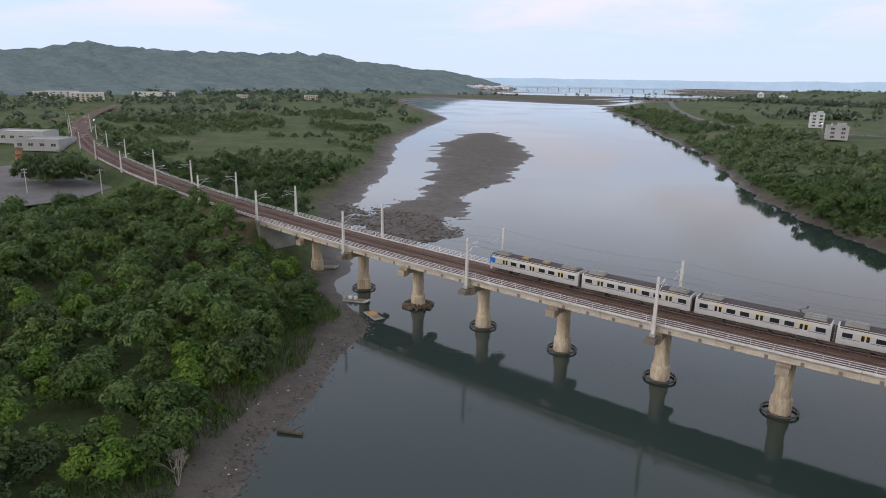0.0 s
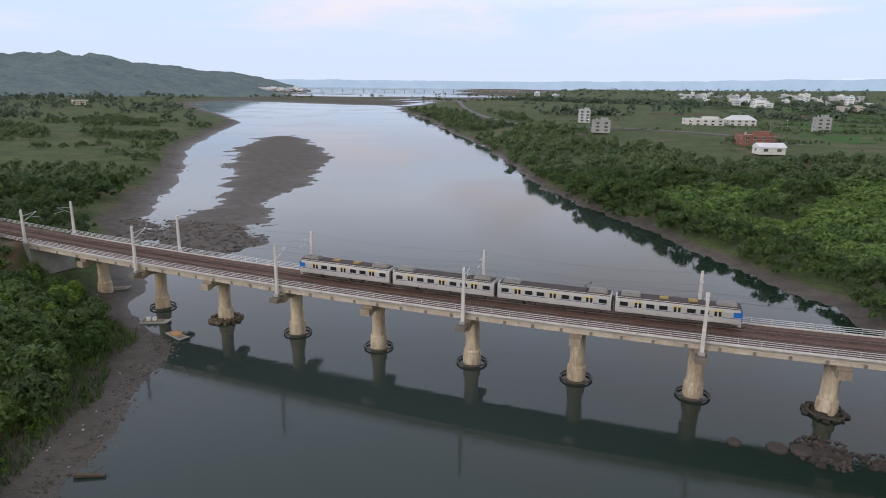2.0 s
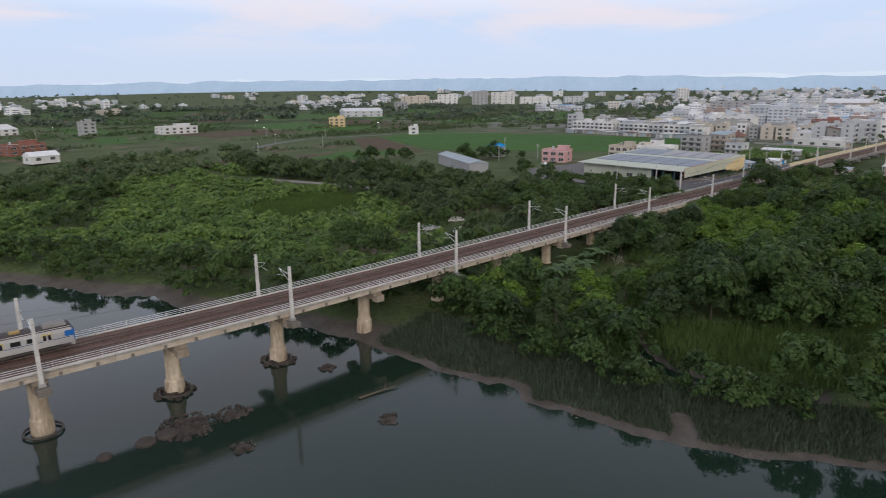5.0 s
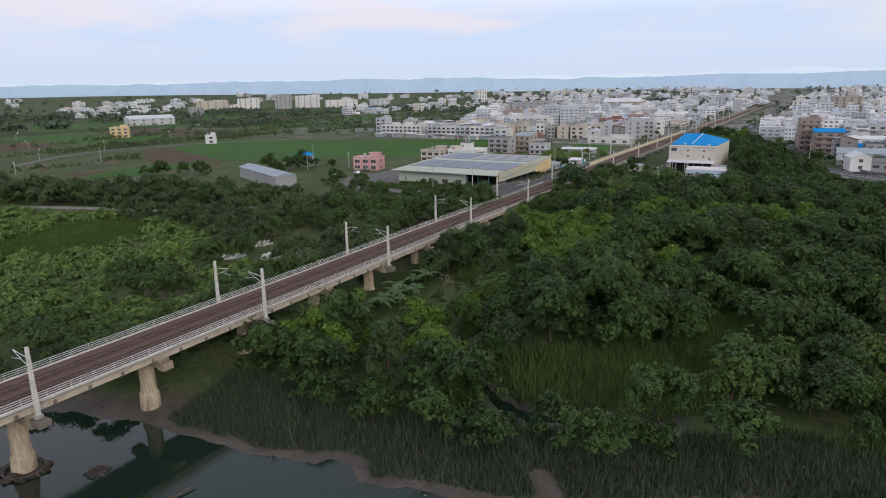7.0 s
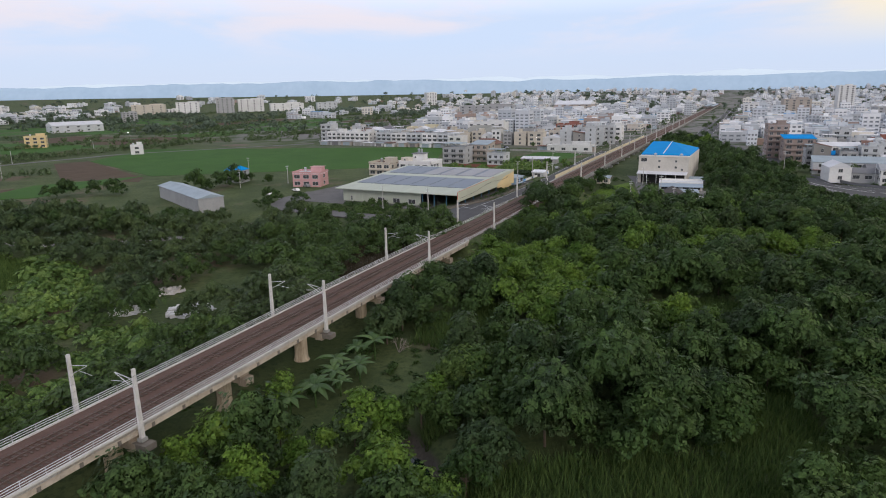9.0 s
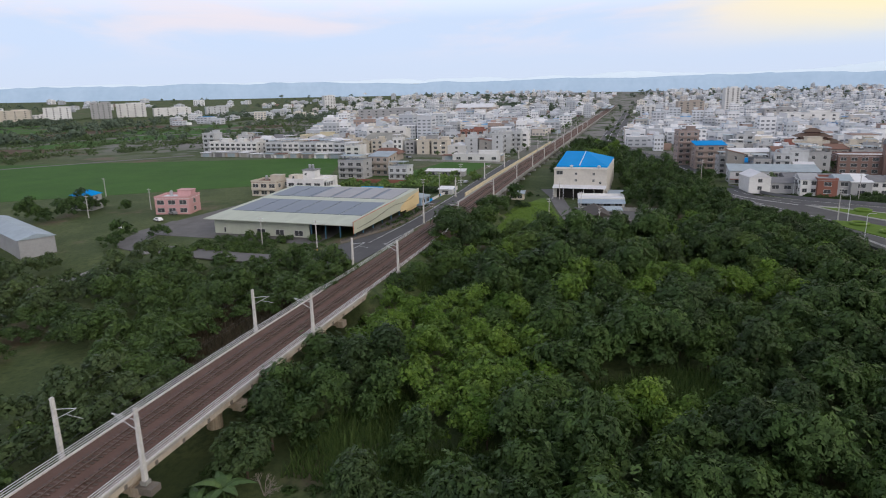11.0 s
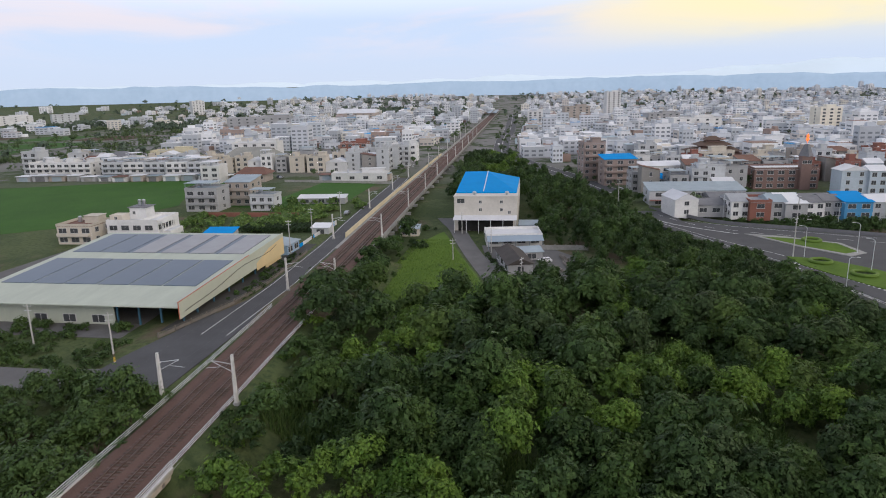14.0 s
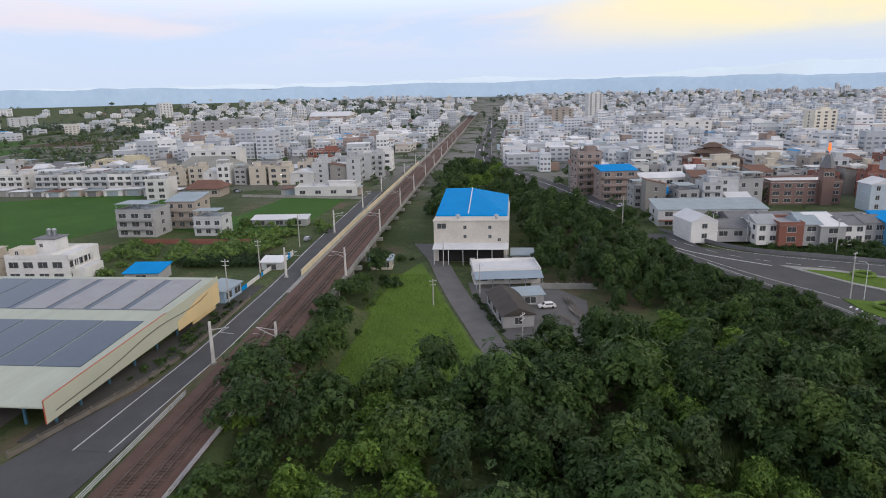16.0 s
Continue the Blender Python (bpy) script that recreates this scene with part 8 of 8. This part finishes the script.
# banana plants by the viaduct
BANANA = mat("banana_leaf", (0.085, 0.15, 0.045), (0.06, 0.105, 0.035), 0.45, scale=0.4, fine=3, rand=0.2, leaf=0.25, spec=0.3)
def build_banana(x, y, s, seed):
    gs = np.random.default_rng(seed)
    z = float(ground_z(x, y))
    p = thing("banana_plant", "banana plant with broad drooping green leaves", "banana plant", pose(x, y, z, 0, 0, gs.uniform(0, 360)), "banana plants under the viaduct")
    part("stem", Shape().tube((0, 0, -0.3), (0, 0, 2.6 * s), 0.2, 7, r2=0.13), BANANA, p)
    for k in range(9):
        a = k * 2.4 + gs.uniform(-0.3, 0.3)
        up = gs.uniform(0.5, 1.25)
        L = gs.uniform(2.0, 2.9) * s
        leaf = Shape()
        prev = None
        for i in range(7):
            t = i / 6
            r = L * t * math.cos(up * (1 - t * 0.6))
            zz = 2.5 * s + L * (math.sin(up) * t - 0.75 * t * t)
            wd = 0.42 * s * math.sin(math.pi * (0.12 + 0.86 * t)) + 0.02
            c = Vector((math.cos(a) * r, math.sin(a) * r, zz))
            n = Vector((-math.sin(a), math.cos(a), 0)) * wd
            cur = (tuple(c - n + Vector((0, 0, -wd * 0.35))), tuple(c), tuple(c + n + Vector((0, 0, -wd * 0.35))))
            if prev:
                leaf.face([prev[0], cur[0], cur[1], prev[1]])
                leaf.face([prev[1], cur[1], cur[2], prev[2]])
            prev = cur
        part("leaf", leaf, BANANA, p)


for k, (x, y) in enumerate(((121, 98.5), (125, 96.5), (128, 99.5), (132, 97.5), (135.5, 100), (138, 97), (142, 99.5), (145, 97.5), (130, 95), (136, 95.0))):
    build_banana(x, y, 1.35 + 0.3 * math.sin(k * 2.1), 400 + k)


DEADWOOD = mat("dead_wood", (0.34, 0.3, 0.26), (0.22, 0.19, 0.16), 0.9)


def build_bare_tree(x, y, h, seed):
    gs = np.random.default_rng(seed)
    t = thing("dead_tree", "bare grey dead shrub with spreading twigs", "dead tree", pose(x, y, float(ground_z(x, y)), 0, 0, 0))
    s = []

    def grow(p, d, l, r, n):
        q = p + d * l
        s[-1].tube(tuple(p), tuple(q), r, 4, r2=r * 0.6)
        if n:
            for _ in range(3):
                nd = (d + Vector(gs.normal(0, 0.5, 3))).normalized()
                grow(q, nd, l * 0.72, r * 0.6, n - 1)
    for _ in range(4):
        s.append(Shape())
        grow(Vector((0, 0, -0.2)), Vector((gs.normal(0, 0.5), gs.normal(0, 0.5), 1)).normalized(), h * 0.3, 0.09, 3)
    for limb in s:
        part("branch", limb, DEADWOOD, t)


build_bare_tree(-66, 42, 6.5, 501)
build_bare_tree(-70, 45, 3.5, 502)
build_bare_tree(100, 96, 4.0, 503)
build_bare_tree(150, 95, 4.5, 504)

# single bright trees that stand out
for x, y, k, s in ((-70, 37, 2, 1.0), (-73, 34, 2, 0.8), (-78, 40, 2, 0.7), (104, 100, 1, 1.0), (112, 93, 2, 0.9), (108, 88, 2, 0.95)):
    copy_thing(TREES[k], pose(x, y, float(ground_z(x, y)), 0, 0, x * 7) @ Matrix.Diagonal((s, s, s, 1)))
for i, t in enumerate(TREES):
    x, y = 118 + i * 7, 84 - i * 3
    t.matrix_basis = pose(x, y, float(ground_z(x, y)), 0, 0, 40 * i)

# ---- poles, lamps, signals ----
LAMPON = mat("lamp_glow", (1, 1, 0.95), rough=0.4, emit=((1.0, 0.95, 0.85), 12.0))
REDLAMP = mat("signal_red", (0.9, 0.03, 0.02), rough=0.4, emit=((1.0, 0.04, 0.03), 5.0))
POLEC = mat("pole_concrete", (0.5, 0.49, 0.46), (0.38, 0.37, 0.35), 0.85)
YELP = mat("yellow_band", (0.6, 0.42, 0.05), (0.05, 0.05, 0.05), 0.7, scale=0.8, sharp=True)


def build_pole(x, y, z, h, yaw=0.0, band=False):
    p = thing("utility_pole", "grey concrete utility pole with cross arms", "utility pole", pose(x, y, z, 0, 0, yaw), "utility poles")
    part("post", Shape().tube((0, 0, -0.3), (0, 0, h), 0.19, 9, r2=0.12), POLEC, p)
    part("cross_arm", Shape().box((0, 0, h - 0.5), (0.1, 1.9, 0.1)), GALV, p)
    part("cross_arm", Shape().box((0, 0, h - 1.5), (0.1, 1.6, 0.1)), GALV, p)
    for yy in (-0.8, 0, 0.8):
        part("insulator", Shape().lathe((0, yy, h - 0.45), [(0.06, 0), (0.1, 0.1), (0.05, 0.22)], 6), MASTC, p)
    if band:
        part("warning_band", Shape().tube((0, 0, 0.3), (0, 0, 1.8), 0.2, 9), YELP, p, "yellow and black warning band")


def build_street_lamp(x, y, z, h, yaw, lit=False):
    p = thing("street_lamp", "tall grey street lamp with a curved arm" if not lit else "lit street lamp on a thin grey post", "street lamp", pose(x, y, z, 0, 0, yaw), "street lamps")
    part("post", Shape().tube((0, 0, -0.2), (0, 0, h - 0.6), 0.1, 7, r2=0.07), GALV, p)
    part("arm", Shape().tube((0, 0, h - 0.6), (0.5, 0, h - 0.1), 0.06, 6).tube((0.5, 0, h - 0.1), (1.7, 0, h), 0.05, 6), GALV, p)
    part("lamp_head", Shape().box((1.9, 0, h), (0.7, 0.28, 0.14), taper=0.8), LAMPON if lit else MASTC, p)


for x, y, z, h, yw, bd in ((247, 139.5, 11.4, 10, 10, True), (311, 65, 6.9, 9.5, 60, False), (382, 89, 7, 8.5, 0, False), (343, 87.5, 7, 7, 20, False), (353, 76, 7, 8.5, 0, False), (256, 164, 10.5, 9, 0, False),
                           (352, 137, 11.2, 11, 0, True), (330, 136.5, 11.4, 11, 0, False), (395, 140, 10.3, 11, 0, False), (347.5, -16, 8.4, 12, 40, False), (395, -34, 8.4, 11, 40, False), (432, 26, 9, 12, 0, False),
                           (304, 250, 10, 9, 0, False), (283, 262, 10, 9, 0, False), (330, 300, 10, 9, 0, False), (262, 420, 10, 9, 0, False), (315, 500, 10, 9, 0, False), (120, 640, 10, 9, 0, False), (-230, 128, 7.7, 9, 0, False), (-250, 112, 7.7, 9, 0, False)):
    build_pole(x, y, z, h, yw, bd)
for x, y, yw in ((347, -19, 60), (310, -15, -110), (390, -46, 200), (410, -12, 200), (415, -2, 200), (352, -36, 60), (330, -30, 60)):
    build_street_lamp(x, y, 8.4, 9.5, yw)
for x, y, z in ((200, 400, 10), (290, 560, 10), (150, 720, 10), (60, 690, 9.5), (420, 560, 10), (350, 700, 10), (520, 640, 10), (470, 210, 10), (545, 200, 10), (600, 240, 10), (-470, 260, 9), (-640, 330, 9), (-900, 560, 9), (250, 470, 10), (-40, 700, 8)):
    build_street_lamp(x, y, z, 7, x * 3, True)


def build_signal(x, off):
    px, py = rail_point(x, off)
    p = thing("railway_signal", "railway signal post showing a red light", "railway signal", pose(px, py, 11.8, 0, 0, math.degrees(rail_yaw(x))), "railway signals")
    part("post", Shape().tube((0, 0, 0), (0, 0, 4.6), 0.09, 7), TRAINDARK, p)
    part("head", Shape().box((0, 0, 5.0), (0.3, 0.55, 1.3)), TRAINDARK, p)
    part("hood", Shape().box((-0.28, 0, 5.42), (0.3, 0.34, 0.05)), TRAINDARK, p)
    part("lamp", Shape().lathe((-0.19, 0, 5.1), [(0.13, 0), (0.16, 0.12), (0.13, 0.26)], 10), REDLAMP, p, "glowing red lamp")
    part("cabinet", Shape().box((0.2, 0.3, 0.5), (0.5, 0.4, 1.0)), POLEC, p)


build_signal(284, -4.8)
build_signal(287, -3.6)

# ---- junction: medians, hedge rings, walls ----
HEDGE = mat("clipped_hedge", (0.12, 0.2, 0.02), (0.085, 0.15, 0.02), 0.7, scale=0.5, fine=5, bump=0.1, bump_scale=6)
md = thing("traffic_island", "pointed raised traffic island with pale kerbs", "traffic island", kind="structure")
part("kerb", Shape().prism([(379, -11), (360, -22.5), (348, -32.5), (352.5, -39), (365.5, -37), (375, -23)], 8.3, 8.58), GREYC, md)
part("lawn", Shape().prism([(374, -15.5), (361, -23.5), (351, -32.5), (354, -37), (364.5, -35.5), (372, -23)], 8.55, 8.64), LAWN, md)
md = thing("traffic_island", "grass verge beside the slip road", "traffic island", kind="structure")
part("lawn", Shape().prism([(347, -14), (337, -14.8), (327, -19.5), (317, -24.5), (300, -34), (310, -44), (333, -33), (344, -24)], 8.3, 8.56), LAWN, md)
for x, y, r in ((368, -29, 2.6), (340, -21, 2.7), (327, -27, 2.9)):
    h = thing("hedge_ring", "round clipped yellow-green hedge", "hedge", pose(x, y, 8.6), "clipped hedge rings")
    part("hedge", Shape().ring((0, 0, 0.4), r, 0.55, 28, 8), HEDGE, h)
    part("bed", Shape().lathe((0, 0, 0), [(r - 0.3, 0), (r - 0.4, 0.25)], 20), LEAF_DARK, h)
rw = thing("retaining_wall", "grey concrete parapet of the slip road", "parapet", kind="structure")
pts = bent([(378, 9.8, 8.3), (355, -0.2, 8.3), (338, -8.6, 8.3), (322, -13.4, 8.3), (304, -18.2, 8.3), (269, -29, 8.3), (230, -41.8, 8.3)])
for a, b in zip(pts, pts[1:]):
    a, b = Vector(a), Vector(b)
    c = (a + b) / 2
    part("panel", Shape().box((c.x, c.y, 8.55), ((b - a).length - 0.05, 0.3, 1.1), yaw=math.atan2(b.y - a.y, b.x - a.x)), GREYC, rw)
    part("guard_rail", Shape().box((c.x, c.y, 9.45), ((b - a).length, 0.08, 0.1), yaw=math.atan2(b.y - a.y, b.x - a.x)), GALV, rw)
zebra = thing("road_marking", "white painted hatching beside the slip road", "road marking", kind="structure")
for k in range(30):
    t = k / 29
    x, y = 341 + (302 - 341) * t, -13.2 + (-31 + 13.2) * t - 2.5 * t * (1 - t)
    part("stripe", Shape().box((x, y, 8.37), (0.5, 1.7, 0.012), yaw=1.0), WHITEPAINT, zebra)


def painted(label, pts, z, w=0.2, dash=None):
    mk = thing("road_marking", label, "road marking", kind="structure")
    pts = bent([(x, y, z) for x, y in pts], 5)
    for k, (a, b) in enumerate(zip(pts, pts[1:])):
        if dash and k % 2:
            continue
        a, b = Vector(a), Vector(b)
        c = (a + b) / 2
        part("line", Shape().box((c.x, c.y, z + 0.008), ((b - a).length + 0.02, w, 0.012), yaw=math.atan2(b.y - a.y, b.x - a.x)), WHITEPAINT, mk)


painted("white edge line of the slip road", [(376, 8), (354, -2.2), (338, -10.4), (322, -15.4), (304, -20.3)], 8.35)
painted("white edge line along the houses", [(424, 10), (402, 0), (391, -14), (383, -32), (374, -52)], 8.35)
painted("white lane line on the junction", [(415, 12), (395, 2), (382, -14), (374, -34), (366, -54)], 8.35, 0.2, True)
painted("pale dividing line before the island", [(412, 18), (395, 9), (379, -9)], 8.35, 0.5)
painted("white lane line", [(398, 14), (372, 1), (356, -9), (348, -14)], 8.35)

# ---- vehicles ----
CARPAINT = [mat("car_white", (0.8, 0.8, 0.8), (0.75, 0.75, 0.75), 0.25), mat("car_silver", (0.45, 0.46, 0.48), rough=0.3, metal=0.6), mat("car_dark", (0.04, 0.045, 0.055), rough=0.25), mat("car_red", (0.45, 0.04, 0.03), rough=0.3)]
RUBBER = mat("tyre_rubber", (0.025, 0.025, 0.025), rough=0.9)


def build_vehicle(x, y, z, yaw, paint, label, van=False):
    c = thing("car", label, "car", pose(x, y, z, 0, 0, yaw), "parked cars")
    L, W = (4.4, 1.75)
    prof = [(-2.2, 0.35), (2.2, 0.35), (2.2, 0.75), (1.25, 0.92), (0.65, 1.42), (-1.35, 1.46), (-1.95, 0.95), (-2.2, 0.85)] if not van else [(-2.2, 0.35), (2.2, 0.35), (2.2, 0.9), (1.7, 1.15), (1.2, 1.85), (-2.1, 1.9), (-2.2, 1.1), (-2.2, 0.7)]
    s = Shape()
    k = len(prof)
    vs = [(px, yy * (0.9 if pz > 1.2 else 1.0), pz) for yy in (-W / 2, W / 2) for px, pz in prof]
    s.solid(vs, [tuple(range(k)), tuple(range(2 * k - 1, k - 1, -1))] + [(j, k + j, k + (j + 1) % k, (j + 1) % k) for j in range(k)])
    part("body", s, paint, c)
    zt = 1.18 if not van else 1.5
    for side in (-1, 1):
        part("side_window", Shape().box((-0.4, side * 0.83, zt), (2.0, 0.06, 0.38)), GLASS, c)
    ws = Shape()
    ws.solid([(1.24, -0.7, 0.97), (1.24, 0.7, 0.97), (0.68, 0.66, 1.43), (0.68, -0.66, 1.43), (1.2, -0.7, 0.9), (1.2, 0.7, 0.9), (0.6, 0.66, 1.38), (0.6, -0.66, 1.38)] if not van else [(1.72, -0.75, 1.17), (1.72, 0.75, 1.17), (1.24, 0.72, 1.82), (1.24, -0.72, 1.82), (1.66, -0.75, 1.1), (1.66, 0.75, 1.1), (1.15, 0.72, 1.78), (1.15, -0.72, 1.78)],
             [(0, 1, 2, 3), (7, 6, 5, 4), (0, 4, 5, 1), (1, 5, 6, 2), (2, 6, 7, 3), (3, 7, 4, 0)])
    part("windscreen", ws, GLASS, c)
    for wx in (-1.35, 1.4):
        for side in (-1, 1):
            part("wheel", Shape().tube((wx, side * 0.66, 0.32), (wx, side * 0.9, 0.32), 0.32, 12), RUBBER, c)
    return c


for x, y, z, yw, pc, lb, vn in ((342, 58.5, 7.0, 100, 0, "white car parked in the scrap yard", False), (352, 71.5, 7.0, 100, 0, "white van parked by the workshop", True), (384, 80, 7.0, 5, 0, "white van under the factory awning", True),
                                (268, 231, 10.15, 60, 0, "white car by the pink house", False), (283, 228, 10.15, 70, 0, "white car by the pink house", False), (296, 232, 10.15, 70, 1, "silver car by the pink house", False),
                                (520, 215, 10.15, 0, 1, "silver car parked by the houses", False), (524, 218, 10.15, 0, 2, "dark car parked by the houses", False), (590, 150, 10.15, 0, 0, "white car by the white block", False),
                                (700, 88, 9.15, 180, 1, "silver car on the town road", False), (760, 97, 9.15, 0, 0, "white car on the town road", False), (470, 30, 9.15, 150, 2, "dark car parked under the trees", False), (476, 20, 9.15, 150, 0, "white car parked under the trees", False),
                                (404, 140, 10.25, 0, 1, "silver car beside the railway road", False)):
    build_vehicle(x, y, z, yw, CARPAINT[pc], lb, vn)

# ---- far things: temple, pagoda, sea bridge, western buildings ----
TEMPLER = mat("temple_roof", (0.13, 0.085, 0.06), (0.09, 0.065, 0.05), 0.8)
tm = thing("temple", "brown temple with tiered roofs in the town", "temple", pose(610, -56, 9, 0, 0, 4) @ Matrix.Diagonal((0.9, 0.9, 0.75, 1)))
part("hall", Shape().box((0, 0, 4.5), (20, 34, 9)), WALLS[4], tm)
for k, (w_, d_, z_) in enumerate(((26, 38, 9), (18, 26, 14), (10, 14, 18.5))):
    s = Shape()
    s.solid([(-w_ / 2, -d_ / 2, z_ + 0.6), (w_ / 2, -d_ / 2, z_ + 0.6), (w_ / 2, d_ / 2, z_ + 0.6), (-w_ / 2, d_ / 2, z_ + 0.6), (-1, -d_ / 2 + 5, z_ + 4), (1, -d_ / 2 + 5, z_ + 4), (1, d_ / 2 - 5, z_ + 4), (-1, d_ / 2 - 5, z_ + 4)],
            [(3, 2, 1, 0), (4, 5, 6, 7), (0, 1, 5, 4), (1, 2, 6, 5), (2, 3, 7, 6), (3, 0, 4, 7)])
    part("roof", s, TEMPLER, tm)
    if k:
        part("upper_wall", Shape().box((0, 0, z_ - 1), (w_ * 0.6, d_ * 0.7, 4.5)), WALLS[4], tm)
PAGODA = mat("pagoda_wall", (0.55, 0.24, 0.12), rough=0.7)
pg = thing("pagoda", "small orange tiered pagoda at the car park", "pagoda", pose(-306, 136, 7.7))
for k in range(4):
    r = 3.2 - k * 0.45
    part("storey", Shape().lathe((0, 0, k * 2.6), [(r * 0.75, 0), (r * 0.75, 2.0)], 8), PAGODA, pg)
    part("roof", Shape().lathe((0, 0, k * 2.6 + 1.9), [(r * 1.25, 0), (r * 1.15, 0.15), (r * 0.55, 0.8)], 8), TEMPLER, pg)
build_house("long_shed", "long grey flat-roofed shed beyond the car park", 34, 14, 1, WALLS[1], "flat", ROOFS[1], 6, fh=6, category="shed", at=pose(-430, 196, 8, 0, 0, 28), hut=False, tank=False, sides="f")
build_house("grey_workshop", "grey concrete workshop by the railway", 26, 16, 1, WALLS[1], "flat", ROOFS[0], 4, fh=5, category="workshop", at=pose(-385, 186, 8, 0, 0, 28), hut=False, tank=False, sides="f")
for x, y, w_, f in ((-1141, 555, 40, 2), (-1060, 545, 46, 3), (-980, 540, 44, 3), (-1075, 712, 70, 2), (-950, 525, 30, 3), (-900, 760, 18, 2), (-820, 840, 20, 2)):
    build_house("hillside_house", "pale house below the wooded hills", w_, 16, f, WALLS[0 if w_ > 41 else 2], "flat", ROOFS[1], 5, at=pose(x, y, 7.5, 0, 0, 55), hut=False, tank=False, sides="f")
br = thing("highway_bridge", "distant pale highway bridge at the river mouth", "bridge")
A, B = Vector(polar(31, 3000, 0)), Vector(polar(9, 3300, 0))
d = B - A
yw = math.atan2(d.y, d.x)
c = (A + B) / 2
part("deck", Shape().box((c.x, c.y, 9), (d.length, 10, 1.2), yaw=yw), GIRDER, br)
for k in range(26):
    p = A + d * (k + 0.5) / 26
    part("pier", Shape().box((p.x, p.y, 4), (2.2, 8, 9), yaw=yw), GIRDER, br)


def place_headland(gt):
    x, y, _ = polar(gt.uniform(27.5, 32), gt.uniform(2700, 3200), 0)
    return x, y


far_town("far_town", "pale harbour town below the headland", 160, 75, place_headland, 3.0, (12, 24), (4, 9))
# stray fishing-town trees and riverside thickets on the flats
X, Y = jitter_grid(-1300, -300, 1250, 2300, 34, g)
keep = (ground_z(X, Y) > 0.55) & (X > -0.62 * Y) & (fbm(X / 150, Y / 150, 3, 411) > 0.1)
if keep.sum():
    stamp("woods", "low thickets on the far river flats", X[keep], Y[keep], FAR, [FARLEAF], g, (0.6, 1.3))


gk = np.random.default_rng(66)
kx, ky = jitter_grid(-278, -246, 124, 142, 6.5, gk)
keep = np.abs(ky - rail_y(kx)) > 9
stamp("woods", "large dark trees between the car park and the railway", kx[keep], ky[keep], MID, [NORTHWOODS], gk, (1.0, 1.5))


# the scrap yard by the old shed
TIMBER = mat("weathered_timber", (0.3, 0.27, 0.23), (0.16, 0.14, 0.12), 0.9, scale=1.2, rand=0.3)
gy = np.random.default_rng(55)
for k, (x, y, yw, n) in enumerate(((346, 52.5, 12, 9), (338, 51.5, 16, 10), (330.5, 49.8, 10, 8), (333, 54.5, 22, 6), (323, 49.5, -8, 9))):
    stk = thing("timber_stack", "untidy stack of weathered grey poles and planks in the yard", "timber stack", pose(x, y, 7.0, 0, 0, yw), "timber stacks")
    for i in range(n):
        row, col = divmod(i, 4)
        L = gy.uniform(5, 8)
        a = gy.uniform(-0.06, 0.06)
        yy, zz_ = -0.8 + 0.5 * col + 0.2 * row, 0.16 + 0.3 * row
        part("pole", Shape().tube((-L / 2, yy - a * L / 2, zz_), (L / 2, yy + a * L / 2, zz_ + 0.05), gy.uniform(0.1, 0.16), 6), TIMBER, stk)
wl = thing("yard_wall", "low grey concrete wall beside the old shed", "wall", kind="structure")
for k in range(5):
    part("panel", Shape().box((358.5, 52 + 3.6 * k - 6, 7.7), (0.25, 3.5, 1.6)), GREYC, wl)
    part("post", Shape().box((358.5, 50.2 + 3.6 * k - 6, 7.8), (0.4, 0.4, 1.9)), GREYC, wl)
hx_ = np.linspace(325, 350, 14)
stamp("clipped_shrubs", "row of dark pointed shrubs between the lane and the old shed", hx_, 75.3 + (hx_ - 329) * 0.3 - 4.6, SHRUB, [LEAF_DARK], gy, (0.3, 0.48), "shrubs")
